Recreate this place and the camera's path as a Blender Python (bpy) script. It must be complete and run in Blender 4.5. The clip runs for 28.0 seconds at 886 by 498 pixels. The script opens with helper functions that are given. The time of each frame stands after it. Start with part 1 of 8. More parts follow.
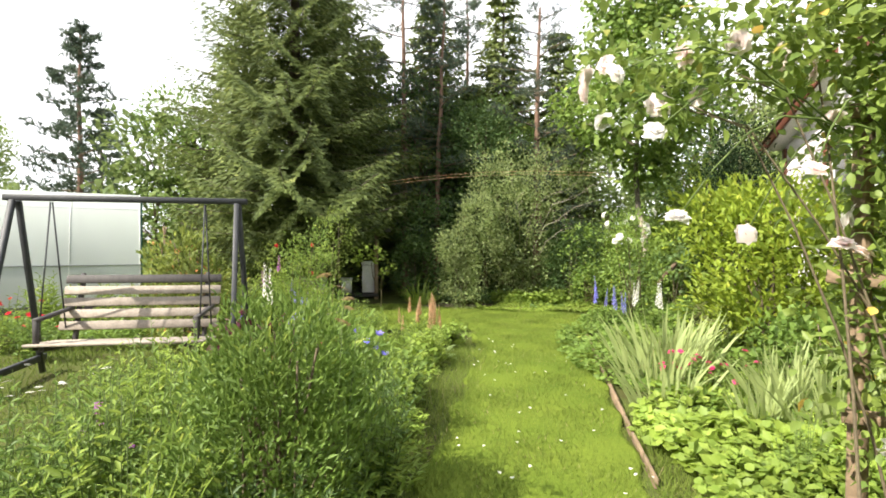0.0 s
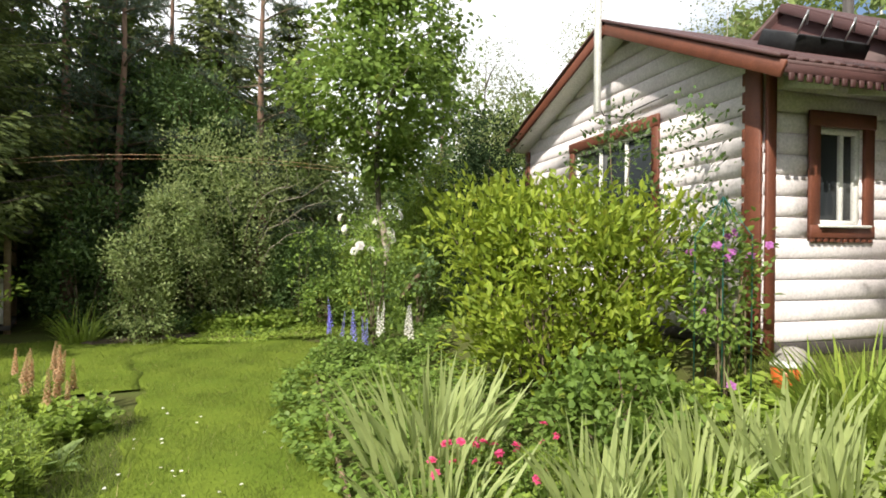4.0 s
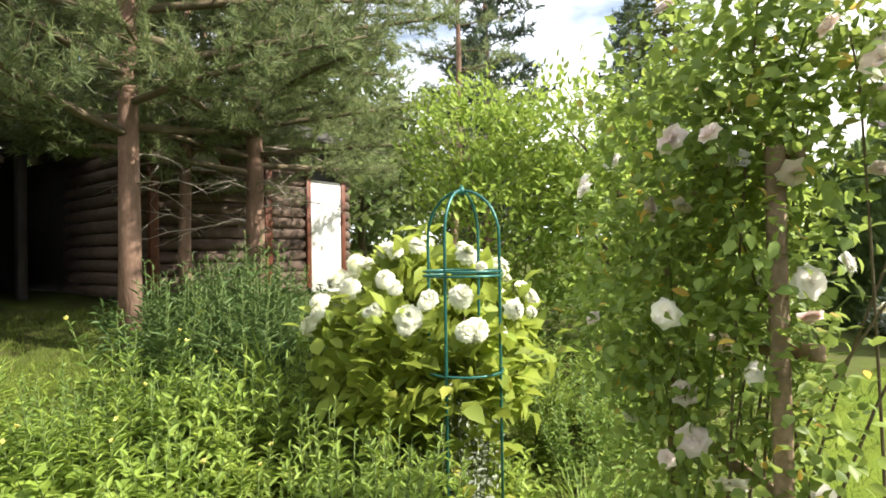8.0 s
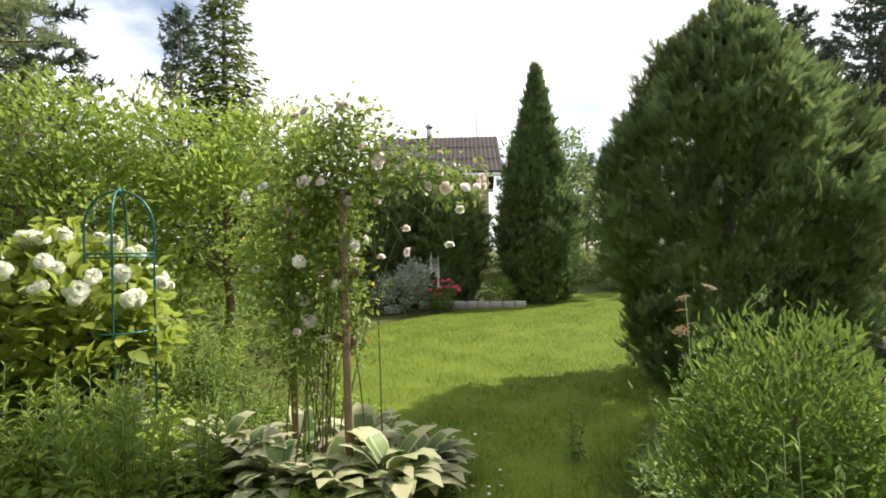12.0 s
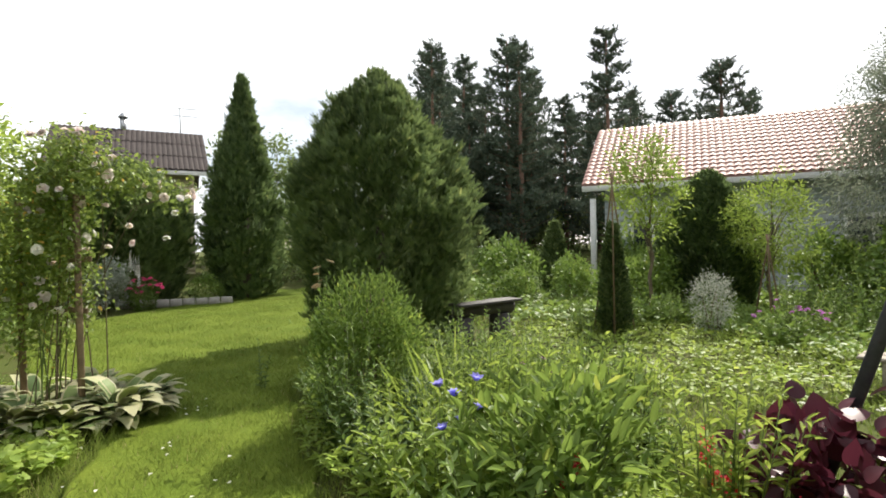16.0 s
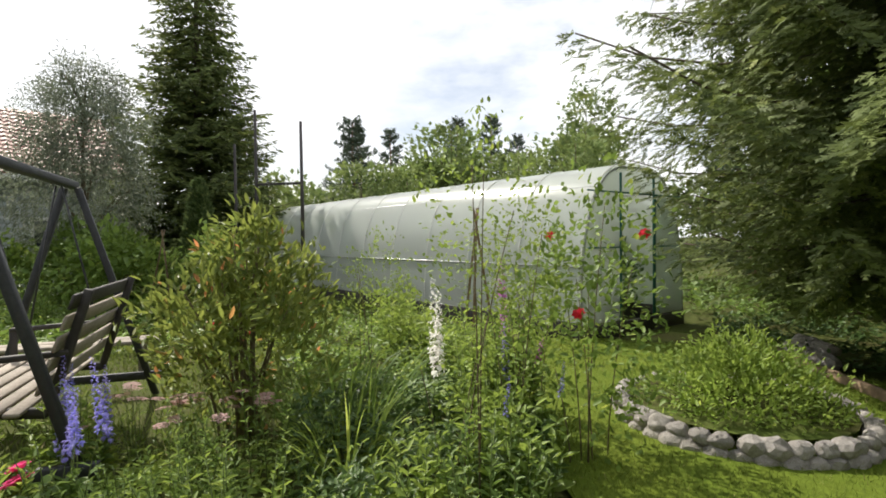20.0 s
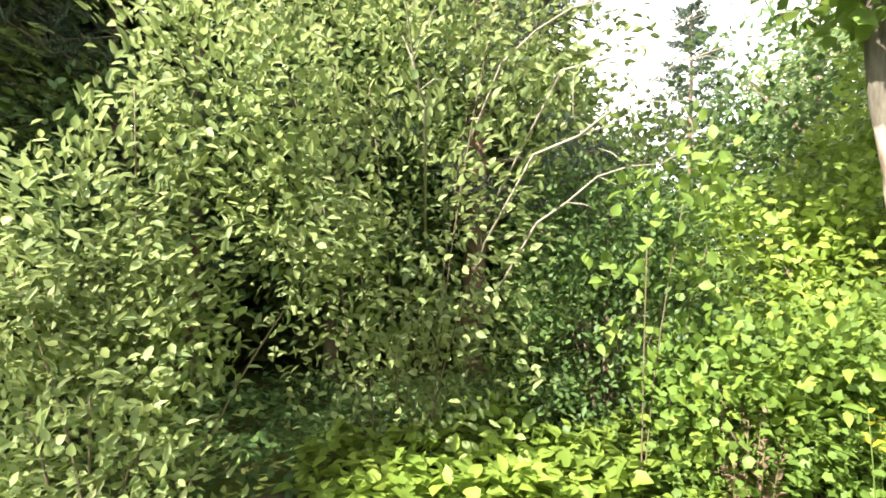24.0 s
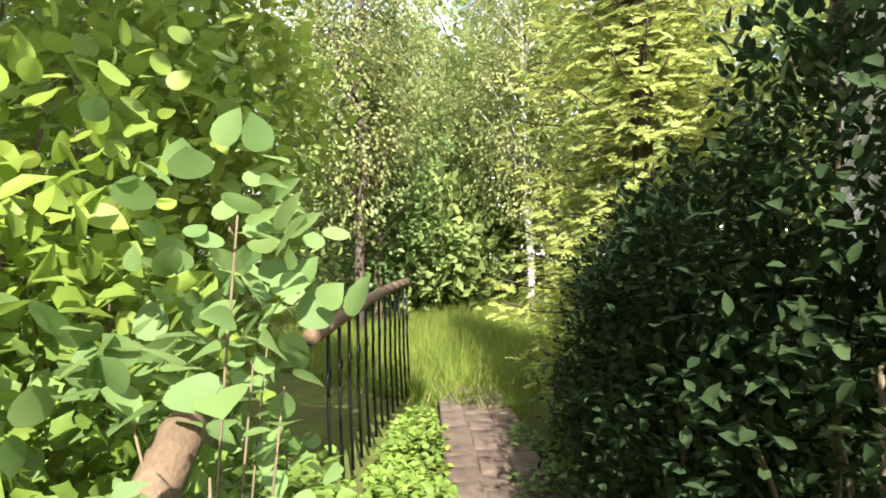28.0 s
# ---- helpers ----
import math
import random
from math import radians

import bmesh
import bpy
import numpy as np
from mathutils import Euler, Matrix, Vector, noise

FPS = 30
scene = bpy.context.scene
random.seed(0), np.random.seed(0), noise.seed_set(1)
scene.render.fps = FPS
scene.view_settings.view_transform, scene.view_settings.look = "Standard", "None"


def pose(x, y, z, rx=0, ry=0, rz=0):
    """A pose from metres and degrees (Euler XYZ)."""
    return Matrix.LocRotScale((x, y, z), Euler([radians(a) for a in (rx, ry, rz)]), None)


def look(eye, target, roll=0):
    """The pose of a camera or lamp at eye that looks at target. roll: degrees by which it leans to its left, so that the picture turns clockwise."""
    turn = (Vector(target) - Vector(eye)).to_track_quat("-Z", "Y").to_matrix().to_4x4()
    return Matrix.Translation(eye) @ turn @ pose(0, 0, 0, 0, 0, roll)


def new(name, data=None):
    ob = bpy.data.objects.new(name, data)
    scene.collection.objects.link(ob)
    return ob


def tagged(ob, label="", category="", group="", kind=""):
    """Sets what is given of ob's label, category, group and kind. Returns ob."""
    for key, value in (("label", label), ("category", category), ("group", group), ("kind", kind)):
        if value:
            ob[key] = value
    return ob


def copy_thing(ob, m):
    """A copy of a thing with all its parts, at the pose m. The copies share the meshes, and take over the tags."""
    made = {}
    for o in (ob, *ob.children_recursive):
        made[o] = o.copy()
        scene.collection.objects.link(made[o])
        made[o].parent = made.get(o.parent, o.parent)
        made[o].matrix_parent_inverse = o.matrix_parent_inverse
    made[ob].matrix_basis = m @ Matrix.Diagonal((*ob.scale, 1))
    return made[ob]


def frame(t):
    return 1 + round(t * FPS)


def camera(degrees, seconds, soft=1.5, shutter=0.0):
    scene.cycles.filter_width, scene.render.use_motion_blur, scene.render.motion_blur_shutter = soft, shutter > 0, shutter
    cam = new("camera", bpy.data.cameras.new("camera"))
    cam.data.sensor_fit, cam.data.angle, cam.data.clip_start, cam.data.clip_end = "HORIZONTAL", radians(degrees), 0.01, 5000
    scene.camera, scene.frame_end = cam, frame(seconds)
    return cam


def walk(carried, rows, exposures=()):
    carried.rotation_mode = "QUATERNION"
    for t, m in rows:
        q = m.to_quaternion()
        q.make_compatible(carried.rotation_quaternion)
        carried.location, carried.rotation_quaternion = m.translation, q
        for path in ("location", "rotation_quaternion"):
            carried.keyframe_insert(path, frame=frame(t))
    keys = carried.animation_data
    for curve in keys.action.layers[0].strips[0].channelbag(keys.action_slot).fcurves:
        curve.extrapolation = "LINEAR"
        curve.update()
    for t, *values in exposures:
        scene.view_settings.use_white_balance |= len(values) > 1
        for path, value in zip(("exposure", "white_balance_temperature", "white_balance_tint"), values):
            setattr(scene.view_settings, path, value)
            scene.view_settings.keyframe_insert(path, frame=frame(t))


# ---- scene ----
cam = camera(78.2, 28.0, soft=1.75)
PATH = [
    (0.00, 0.000, 0.000, 1.450, 89.40, -0.30, 0.00),
    (0.50, 0.077, 0.318, 1.493, 89.40, -0.30, -3.30),
    (1.00, 0.077, 0.585, 1.553, 89.50, -0.30, -4.90),
    (1.50, 0.060, 0.877, 1.562, 89.50, -0.40, -7.20),
    (2.00, 0.112, 1.230, 1.536, 89.50, -0.30, -8.80),
    (2.50, 0.224, 1.522, 1.545, 89.50, -0.20, -10.10),
    (4.50, 0.791, 2.528, 1.570, 90.10, -0.50, -39.50),
    (5.00, 0.860, 2.752, 1.553, 90.20, -0.40, -54.50),
    (5.50, 0.955, 2.907, 1.579, 90.30, -0.20, -65.10),
    (6.00, 1.006, 2.958, 1.579, 90.50, 0.00, -77.30),
    (6.50, 1.023, 2.993, 1.588, 90.60, 0.20, -92.80),
    (7.00, 0.972, 3.027, 1.605, 90.60, 0.50, -107.00),
    (7.50, 0.912, 3.070, 1.596, 90.60, 0.60, -120.60),
    (8.00, 0.808, 3.130, 1.605, 90.50, 0.80, -132.80),
    (8.50, 0.679, 3.234, 1.579, 90.50, 0.90, -141.90),
    (9.00, 0.576, 3.371, 1.553, 90.40, 1.00, -149.00),
    (9.50, 0.542, 3.560, 1.545, 90.40, 1.00, -155.30),
    (10.00, 0.533, 3.853, 1.502, 90.40, 1.00, -162.30),
    (10.50, 0.490, 4.102, 1.476, 90.30, 1.10, -168.50),
    (11.00, 0.473, 4.360, 1.467, 90.30, 1.10, -172.60),
    (11.50, 0.533, 4.592, 1.484, 90.20, 1.10, -175.90),
    (13.50, 0.602, 5.538, 1.459, 90.20, 1.10, -185.70),
    (14.00, 0.628, 5.762, 1.433, 90.20, 1.10, -188.70),
    (14.50, 0.662, 5.977, 1.433, 90.10, 1.20, -192.10),
    (15.00, 0.679, 6.252, 1.407, 90.10, 1.20, -194.20),
    (15.50, 0.671, 6.484, 1.398, 90.00, 1.20, -198.20),
    (16.00, 0.722, 6.682, 1.398, 89.80, 1.10, -208.10),
    (16.50, 0.740, 6.837, 1.398, 89.60, 1.10, -220.40),
    (17.00, 0.774, 7.035, 1.407, 89.40, 1.00, -232.90),
    (17.50, 0.808, 7.233, 1.416, 89.30, 0.90, -243.90),
    (18.00, 0.817, 7.362, 1.416, 89.10, 0.80, -252.70),
    (18.50, 0.817, 7.439, 1.407, 89.00, 0.70, -259.00),
    (19.00, 0.826, 7.491, 1.398, 89.00, 0.60, -264.00),
    (19.50, 0.860, 7.611, 1.398, 89.00, 0.50, -269.30),
    (20.00, 0.877, 7.826, 1.381, 89.00, 0.50, -278.60),
    (20.50, 0.834, 8.041, 1.390, 88.90, 0.40, -291.00),
    (22.50, 0.789, 8.620, 1.283, 89.90, -1.16, -325.21),
    (23.00, 0.959, 8.950, 1.317, 90.29, -1.15, -339.41),
    (23.50, 1.219, 9.303, 1.339, 90.69, -0.76, -354.81),
    (24.00, 1.418, 9.641, 1.323, 90.83, -0.61, -368.81),
    (24.50, 1.617, 9.956, 1.302, 91.15, -0.37, -385.11),
    (25.00, 1.891, 10.208, 1.319, 91.38, 0.16, -398.10),
    (25.50, 2.118, 10.450, 1.320, 91.54, 0.56, -408.30),
    (26.00, 2.351, 10.595, 1.312, 91.56, 0.97, -418.79),
    (26.50, 2.749, 10.760, 1.280, 91.36, 1.29, -424.58),
    (27.00, 3.227, 10.903, 1.267, 91.36, 1.42, -426.08),
    (27.50, 3.758, 10.988, 1.268, 91.25, 1.57, -428.38),
    (28.00, 4.266, 11.030, 1.323, 91.35, 1.80, -429.77),
]
EXPOSURES = [(0, 1.1), (1, 0.88), (2.5, 0.7), (5, 0.5), (7, 0.8), (7.8, 1.2), (8.5, 1.1), (10, 0.6), (11.3, 0.72), (14, 0.58), (17, 0.5), (18.5, 0.25), (20.5, 0.3), (22.5, 1.7), (23, 2.25), (23.6, 2.2), (24.2, 1.9), (25, 1.4), (26, 1.2), (27, 1.3), (28, 1.85)]
walk(cam, [(t, pose(*p)) for t, *p in PATH], EXPOSURES)
# ---------------------------------------------------------------- world and sun
SUN_AZ, SUN_EL = radians(238), radians(43)      # compass bearing of the sun from +y, clockwise
world = bpy.data.worlds.new("world")
scene.world = world
world.use_nodes = True
wn, wl = world.node_tree.nodes, world.node_tree.links
bg = wn["Background"]
sky = wn.new("ShaderNodeTexSky")
sky.sky_type, sky.sun_disc = "NISHITA", False
sky.sun_elevation, sky.sun_rotation = SUN_EL, SUN_AZ
sky.air_density, sky.dust_density = 1.0, 2.0
tc = wn.new("ShaderNodeTexCoord")
mp = wn.new("ShaderNodeMapping")
mp.inputs["Scale"].default_value = (1.0, 1.0, 2.6)
cn = wn.new("ShaderNodeTexNoise")
cn.inputs["Scale"].default_value, cn.inputs["Detail"].default_value, cn.inputs["Roughness"].default_value = 1.7, 7.0, 0.55
cr = wn.new("ShaderNodeValToRGB")
cr.color_ramp.elements[0].position, cr.color_ramp.elements[1].position = 0.36, 0.54
mixc = wn.new("ShaderNodeMix")
mixc.data_type = "RGBA"
mixc.inputs["B"].default_value = (10.5, 10.6, 10.8, 1)
wl.new(tc.outputs["Generated"], mp.inputs["Vector"])
wl.new(mp.outputs["Vector"], cn.inputs["Vector"])
wl.new(cn.outputs["Fac"], cr.inputs["Fac"])
wl.new(cr.outputs["Color"], mixc.inputs["Factor"])
wl.new(sky.outputs["Color"], mixc.inputs["A"])
wl.new(mixc.outputs["Result"], bg.inputs["Color"])
bg.inputs["Strength"].default_value = 0.10

sun = new("sun", bpy.data.lights.new("sun", "SUN"))
sun.data.energy, sun.data.angle, sun.data.color = 5.0, radians(0.6), (1.0, 0.94, 0.82)
sun.matrix_world = look((math.sin(SUN_AZ) * 50, math.cos(SUN_AZ) * 50, math.tan(SUN_EL) * 50), (0, 0, 0))

rng = np.random.default_rng(7)


# ---------------------------------------------------------------- materials
def nodes_of(name):
    m = bpy.data.materials.new(name)
    m.use_nodes = True
    return m, m.node_tree.nodes, m.node_tree.links, m.node_tree.nodes["Principled BSDF"]


def ramp(n, l, fac, stops):
    r = n.new("ShaderNodeValToRGB")
    e = r.color_ramp.elements
    while len(e) < len(stops):
        e.new(0.5)
    for i, (p, c) in enumerate(stops):
        e[i].position, e[i].color = p, (*c, 1)
    l.new(fac, r.inputs["Fac"])
    return r.outputs["Color"]


def noise_fac(n, l, scale, detail=5.0, rough=0.6, stretch=None, coord="Object"):
    t = n.new("ShaderNodeTexCoord")
    x = n.new("ShaderNodeTexNoise")
    x.inputs["Scale"].default_value, x.inputs["Detail"].default_value, x.inputs["Roughness"].default_value = scale, detail, rough
    out = t.outputs[coord]
    if stretch:
        g = n.new("ShaderNodeMapping")
        g.inputs["Scale"].default_value = stretch
        l.new(out, g.inputs["Vector"])
        out = g.outputs["Vector"]
    l.new(out, x.inputs["Vector"])
    return x.outputs["Fac"]


def leaf_mat(name, dark, light, tip=None, gloss=0.45, through_share=0.35, gain=True, shine=0.3):
    """Foliage: each leaf its own shade, light shining through."""
    m, n, l, p = nodes_of(name)
    g = n.new("ShaderNodeNewGeometry")
    if gain:
        dark, light, tip = (tuple(c * k for c, k in zip(q, (1.58, 1.36, 2.0))) if q else None for q in (dark, light, tip))
    dark, light = tuple(0.68 * a + 0.32 * b for a, b in zip(dark, light)), tuple(0.92 * b for b in light)
    stops = [(0.0, dark), (0.75, light)] + ([(0.97, light), (1.0, tip)] if tip else [])
    col = ramp(n, l, g.outputs["Random Per Island"], stops)
    big = noise_fac(n, l, 1.3, 2.0)
    hsv = n.new("ShaderNodeHueSaturation")
    val = n.new("ShaderNodeMapRange")
    val.inputs["From Min"].default_value, val.inputs["From Max"].default_value = 0.3, 0.7
    val.inputs["To Min"].default_value, val.inputs["To Max"].default_value = 0.75, 1.25
    l.new(big, val.inputs["Value"])
    oi = n.new("ShaderNodeObjectInfo")
    own = n.new("ShaderNodeMapRange")
    own.inputs["To Min"].default_value, own.inputs["To Max"].default_value = 0.9, 1.12
    l.new(oi.outputs["Random"], own.inputs["Value"])
    both = n.new("ShaderNodeMath")
    both.operation = "MULTIPLY"
    l.new(val.outputs["Result"], both.inputs[0])
    l.new(own.outputs["Result"], both.inputs[1])
    hue = n.new("ShaderNodeMapRange")
    hue.inputs["To Min"].default_value, hue.inputs["To Max"].default_value = 0.505, 0.495
    l.new(oi.outputs["Random"], hue.inputs["Value"])
    l.new(hue.outputs["Result"], hsv.inputs["Hue"])
    l.new(both.outputs[0], hsv.inputs["Value"])
    l.new(col, hsv.inputs["Color"])
    l.new(hsv.outputs["Color"], p.inputs["Base Color"])
    p.inputs["Roughness"].default_value = gloss + 0.1
    p.inputs["Specular IOR Level"].default_value = shine
    tr = n.new("ShaderNodeBsdfTranslucent")
    hs2 = n.new("ShaderNodeHueSaturation")
    hs2.inputs["Hue"].default_value, hs2.inputs["Saturation"].default_value, hs2.inputs["Value"].default_value = 0.49, 0.98, 1.45
    l.new(hsv.outputs["Color"], hs2.inputs["Color"])
    l.new(hs2.outputs["Color"], tr.inputs["Color"])
    mx = n.new("ShaderNodeMixShader")
    mx.inputs["Fac"].default_value = through_share
    l.new(p.outputs[0], mx.inputs[1])
    l.new(tr.outputs[0], mx.inputs[2])
    l.new(mx.outputs[0], n["Material Output"].inputs["Surface"])
    return m


def rough_mat(name, a, b, scale=6.0, rough=0.8, bump=0.3, stretch=None, fine=60.0, spread=0.25, metal=0.0, random_shade=0.0):
    """Two-scale mottled surface with relief."""
    m, n, l, p = nodes_of(name)
    f = noise_fac(n, l, scale, 6.0, 0.65, stretch)
    col = ramp(n, l, f, [(0.5 - spread, a), (0.5 + spread, b)])
    fi = noise_fac(n, l, fine, 3.0, 0.6, stretch)
    mul = n.new("ShaderNodeMix")
    mul.data_type, mul.blend_type = "RGBA", "MULTIPLY"
    mul.inputs["Factor"].default_value = 0.6
    l.new(col, mul.inputs["A"])
    l.new(ramp(n, l, fi, [(0.3, (0.6, 0.6, 0.6)), (0.7, (1.15, 1.15, 1.15))]), mul.inputs["B"])
    out = mul.outputs["Result"]
    if random_shade:
        oi = n.new("ShaderNodeObjectInfo")
        hs = n.new("ShaderNodeHueSaturation")
        mr = n.new("ShaderNodeMapRange")
        mr.inputs["To Min"].default_value, mr.inputs["To Max"].default_value = 1 - random_shade, 1 + random_shade
        l.new(oi.outputs["Random"], mr.inputs["Value"])
        l.new(mr.outputs["Result"], hs.inputs["Value"])
        l.new(out, hs.inputs["Color"])
        out = hs.outputs["Color"]
    l.new(out, p.inputs["Base Color"])
    p.inputs["Roughness"].default_value, p.inputs["Metallic"].default_value = rough, metal
    if bump:
        bp = n.new("ShaderNodeBump")
        bp.inputs["Strength"].default_value, bp.inputs["Distance"].default_value = bump, 0.01
        l.new(fi, bp.inputs["Height"])
        l.new(bp.outputs["Normal"], p.inputs["Normal"])
    return m


M = {}
M["soil"] = rough_mat("soil", (0.075, 0.06, 0.03), (0.09, 0.13, 0.025), 2.2, 0.95, 0.8, fine=35)
M["lawn"] = rough_mat("lawn", (0.09, 0.14, 0.016), (0.155, 0.195, 0.026), 1.2, 0.9, 0.6, fine=45)
for _m in ("soil", "lawn"):
    M[_m].node_tree.nodes["Principled BSDF"].inputs["Specular IOR Level"].default_value = 0.08
M["path"] = rough_mat("path", (0.05, 0.036, 0.026), (0.15, 0.11, 0.08), 5.0, 0.95, 0.6)
M["brick"] = rough_mat("worn_brick", (0.055, 0.038, 0.03), (0.15, 0.105, 0.08), 9.0, 0.95, 0.7, random_shade=0.18)
M["litter"] = rough_mat("leaf_litter", (0.12, 0.085, 0.045), (0.36, 0.29, 0.14), 14.0, 0.95, 0.8, fine=50)
M["log_paint"] = rough_mat("log_paint", (0.66, 0.60, 0.62), (0.80, 0.75, 0.76), 3.0, 0.55, 0.15, (1, 1, 1), 40, random_shade=0.05)
M["red_paint"] = rough_mat("red_paint", (0.105, 0.032, 0.018), (0.19, 0.06, 0.032), 4.0, 0.6, 0.25, fine=50)
M["maroon_roof"] = rough_mat("maroon_roof", (0.055, 0.024, 0.024), (0.10, 0.042, 0.04), 2.5, 0.6, 0.3)
M["white_paint"] = rough_mat("white_paint", (0.70, 0.69, 0.66), (0.82, 0.81, 0.78), 5.0, 0.55, 0.15)
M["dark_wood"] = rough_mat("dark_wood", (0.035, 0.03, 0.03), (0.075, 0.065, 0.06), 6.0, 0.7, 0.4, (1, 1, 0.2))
M["weathered_log"] = rough_mat("weathered_log", (0.07, 0.047, 0.036), (0.15, 0.10, 0.075), 5.0, 0.85, 0.5, random_shade=0.2)
M["grey_wood"] = rough_mat("grey_wood", (0.25, 0.21, 0.17), (0.42, 0.36, 0.30), 7.0, 0.85, 0.4, random_shade=0.12)
M["brown_wood"] = rough_mat("brown_wood", (0.17, 0.115, 0.07), (0.30, 0.21, 0.13), 7.0, 0.8, 0.4, random_shade=0.12)
M["weathered_rail"] = rough_mat("weathered_rail", (0.09, 0.058, 0.035), (0.21, 0.14, 0.088), 7.0, 0.8, 0.5)
M["swing_paint"] = rough_mat("swing_paint", (0.022, 0.024, 0.028), (0.05, 0.05, 0.055), 9.0, 0.55, 0.3)
M["green_metal"] = rough_mat("green_metal", (0.015, 0.10, 0.085), (0.03, 0.15, 0.13), 9.0, 0.35, 0.1, metal=0.3)
M["black_iron"] = rough_mat("black_iron", (0.012, 0.012, 0.013), (0.03, 0.03, 0.03), 20.0, 0.45, 0.2, metal=0.6)
M["grey_metal"] = rough_mat("grey_metal", (0.35, 0.36, 0.37), (0.5, 0.51, 0.52), 9.0, 0.4, 0.1, metal=0.7)
M["stone"] = rough_mat("stone", (0.30, 0.27, 0.25), (0.52, 0.48, 0.45), 9.0, 0.9, 0.8, fine=70, random_shade=0.15)
M["orange"] = rough_mat("orange_plastic", (0.55, 0.10, 0.025), (0.65, 0.14, 0.035), 3.0, 0.4, 0.05)
M["concrete"] = rough_mat("concrete", (0.28, 0.26, 0.24), (0.42, 0.40, 0.37), 5.0, 0.9, 0.4)
M["spruce_bark"] = rough_mat("spruce_bark", (0.06, 0.045, 0.035), (0.13, 0.10, 0.08), 9.0, 0.95, 0.9, (1, 1, 0.35), 40)
M["pine_bark"] = rough_mat("pine_bark", (0.15, 0.085, 0.055), (0.30, 0.19, 0.14), 7.0, 0.95, 0.9, (1, 1, 0.4), 35)
M["birch_bark"] = rough_mat("birch_bark", (0.12, 0.11, 0.10), (0.72, 0.70, 0.66), 6.0, 0.8, 0.5, (0.4, 0.4, 2.5), 30, spread=0.12)
M["twig"] = rough_mat("twig", (0.10, 0.075, 0.045), (0.19, 0.15, 0.09), 12.0, 0.9, 0.4)
M["green_stem"] = rough_mat("green_stem", (0.07, 0.11, 0.02), (0.13, 0.18, 0.04), 12.0, 0.7, 0.1)
M["window_glass"], _n, _l, _p = nodes_of("window_glass")
_p.inputs["Base Color"].default_value, _p.inputs["Roughness"].default_value = (0.03, 0.035, 0.04, 1), 0.04
_p.inputs["Specular IOR Level"].default_value = 0.3
# foliage
M["spruce"] = leaf_mat("spruce_needles", (0.018, 0.036, 0.011), (0.108, 0.158, 0.030), (0.23, 0.29, 0.06), 0.6, 0.28)
# brighter copy of the spruce needles; sunlight is put into the colour
M["young_spruce"] = leaf_mat("sun_bright_spruce_needles", (0.06, 0.10, 0.02), (0.21, 0.28, 0.05), (0.28, 0.34, 0.07), 0.55, 0.3)
M["pale"] = leaf_mat("pale_green_leaves", (0.055, 0.105, 0.026), (0.20, 0.275, 0.072), (0.31, 0.37, 0.13), 0.42, 0.4)
M["pine"] = leaf_mat("pine_needles", (0.03, 0.06, 0.022), (0.145, 0.205, 0.06), (0.22, 0.25, 0.07), 0.5, 0.42)
# leaf green darkened so that the colour itself carries the house's shade
M["shade_leaf"] = leaf_mat("shade_dark_leaves", (0.009, 0.021, 0.007), (0.024, 0.045, 0.013), (0.045, 0.08, 0.022), 0.7, 0.15, True, 0.05)
M["thuja"] = leaf_mat("thuja_scales", (0.018, 0.042, 0.014), (0.095, 0.155, 0.036), (0.2, 0.26, 0.06), 0.6, 0.34)
M["lime"] = leaf_mat("lime_leaves", (0.065, 0.13, 0.012), (0.19, 0.275, 0.02), (0.29, 0.34, 0.035), 0.45, 0.4)
M["tipped"] = leaf_mat("yellow_tipped_leaves", (0.04, 0.08, 0.014), (0.15, 0.21, 0.03), (0.4, 0.2, 0.05), 0.4, 0.4)
M["willow"] = leaf_mat("willow_leaves", (0.04, 0.07, 0.03), (0.15, 0.195, 0.095), (0.26, 0.3, 0.17), 0.5, 0.3)
M["lime_green"] = leaf_mat("lime_green_leaves", (0.075, 0.135, 0.014), (0.19, 0.27, 0.03), (0.3, 0.35, 0.05), 0.45, 0.4)
M["green"] = leaf_mat("mid_green_leaves", (0.045, 0.095, 0.014), (0.12, 0.21, 0.028), (0.22, 0.30, 0.04), 0.42, 0.35)
M["fresh"] = leaf_mat("fresh_green_leaves", (0.08, 0.15, 0.018), (0.18, 0.28, 0.034), (0.25, 0.34, 0.05), 0.42, 0.4)
M["deep"] = leaf_mat("deep_green_leaves", (0.022, 0.055, 0.012), (0.075, 0.14, 0.028), (0.13, 0.2, 0.04), 0.4, 0.3)
M["greyleaf"] = leaf_mat("grey_green_leaves", (0.12, 0.17, 0.09), (0.27, 0.33, 0.19), (0.4, 0.42, 0.3), 0.55, 0.3)
M["rose_leaf"] = leaf_mat("rose_leaves", (0.05, 0.105, 0.018), (0.15, 0.235, 0.035), (0.38, 0.30, 0.04), 0.35, 0.42)
M["iris_leaf"] = leaf_mat("iris_leaves", (0.11, 0.18, 0.045), (0.23, 0.31, 0.085), (0.42, 0.38, 0.10), 0.5, 0.35)
M["blade"] = leaf_mat("grass_blades", (0.056, 0.106, 0.013), (0.12, 0.178, 0.026), (0.25, 0.25, 0.09), 0.75, 0.4, True, 0.06)
M["aspen"] = leaf_mat("aspen_leaves", (0.06, 0.13, 0.03), (0.145, 0.25, 0.06), (0.22, 0.32, 0.06), 0.5, 0.45)
M["wine"] = leaf_mat("wine_red_leaves", (0.02, 0.006, 0.008), (0.06, 0.014, 0.014), (0.16, 0.04, 0.02), 0.3, 0.25)
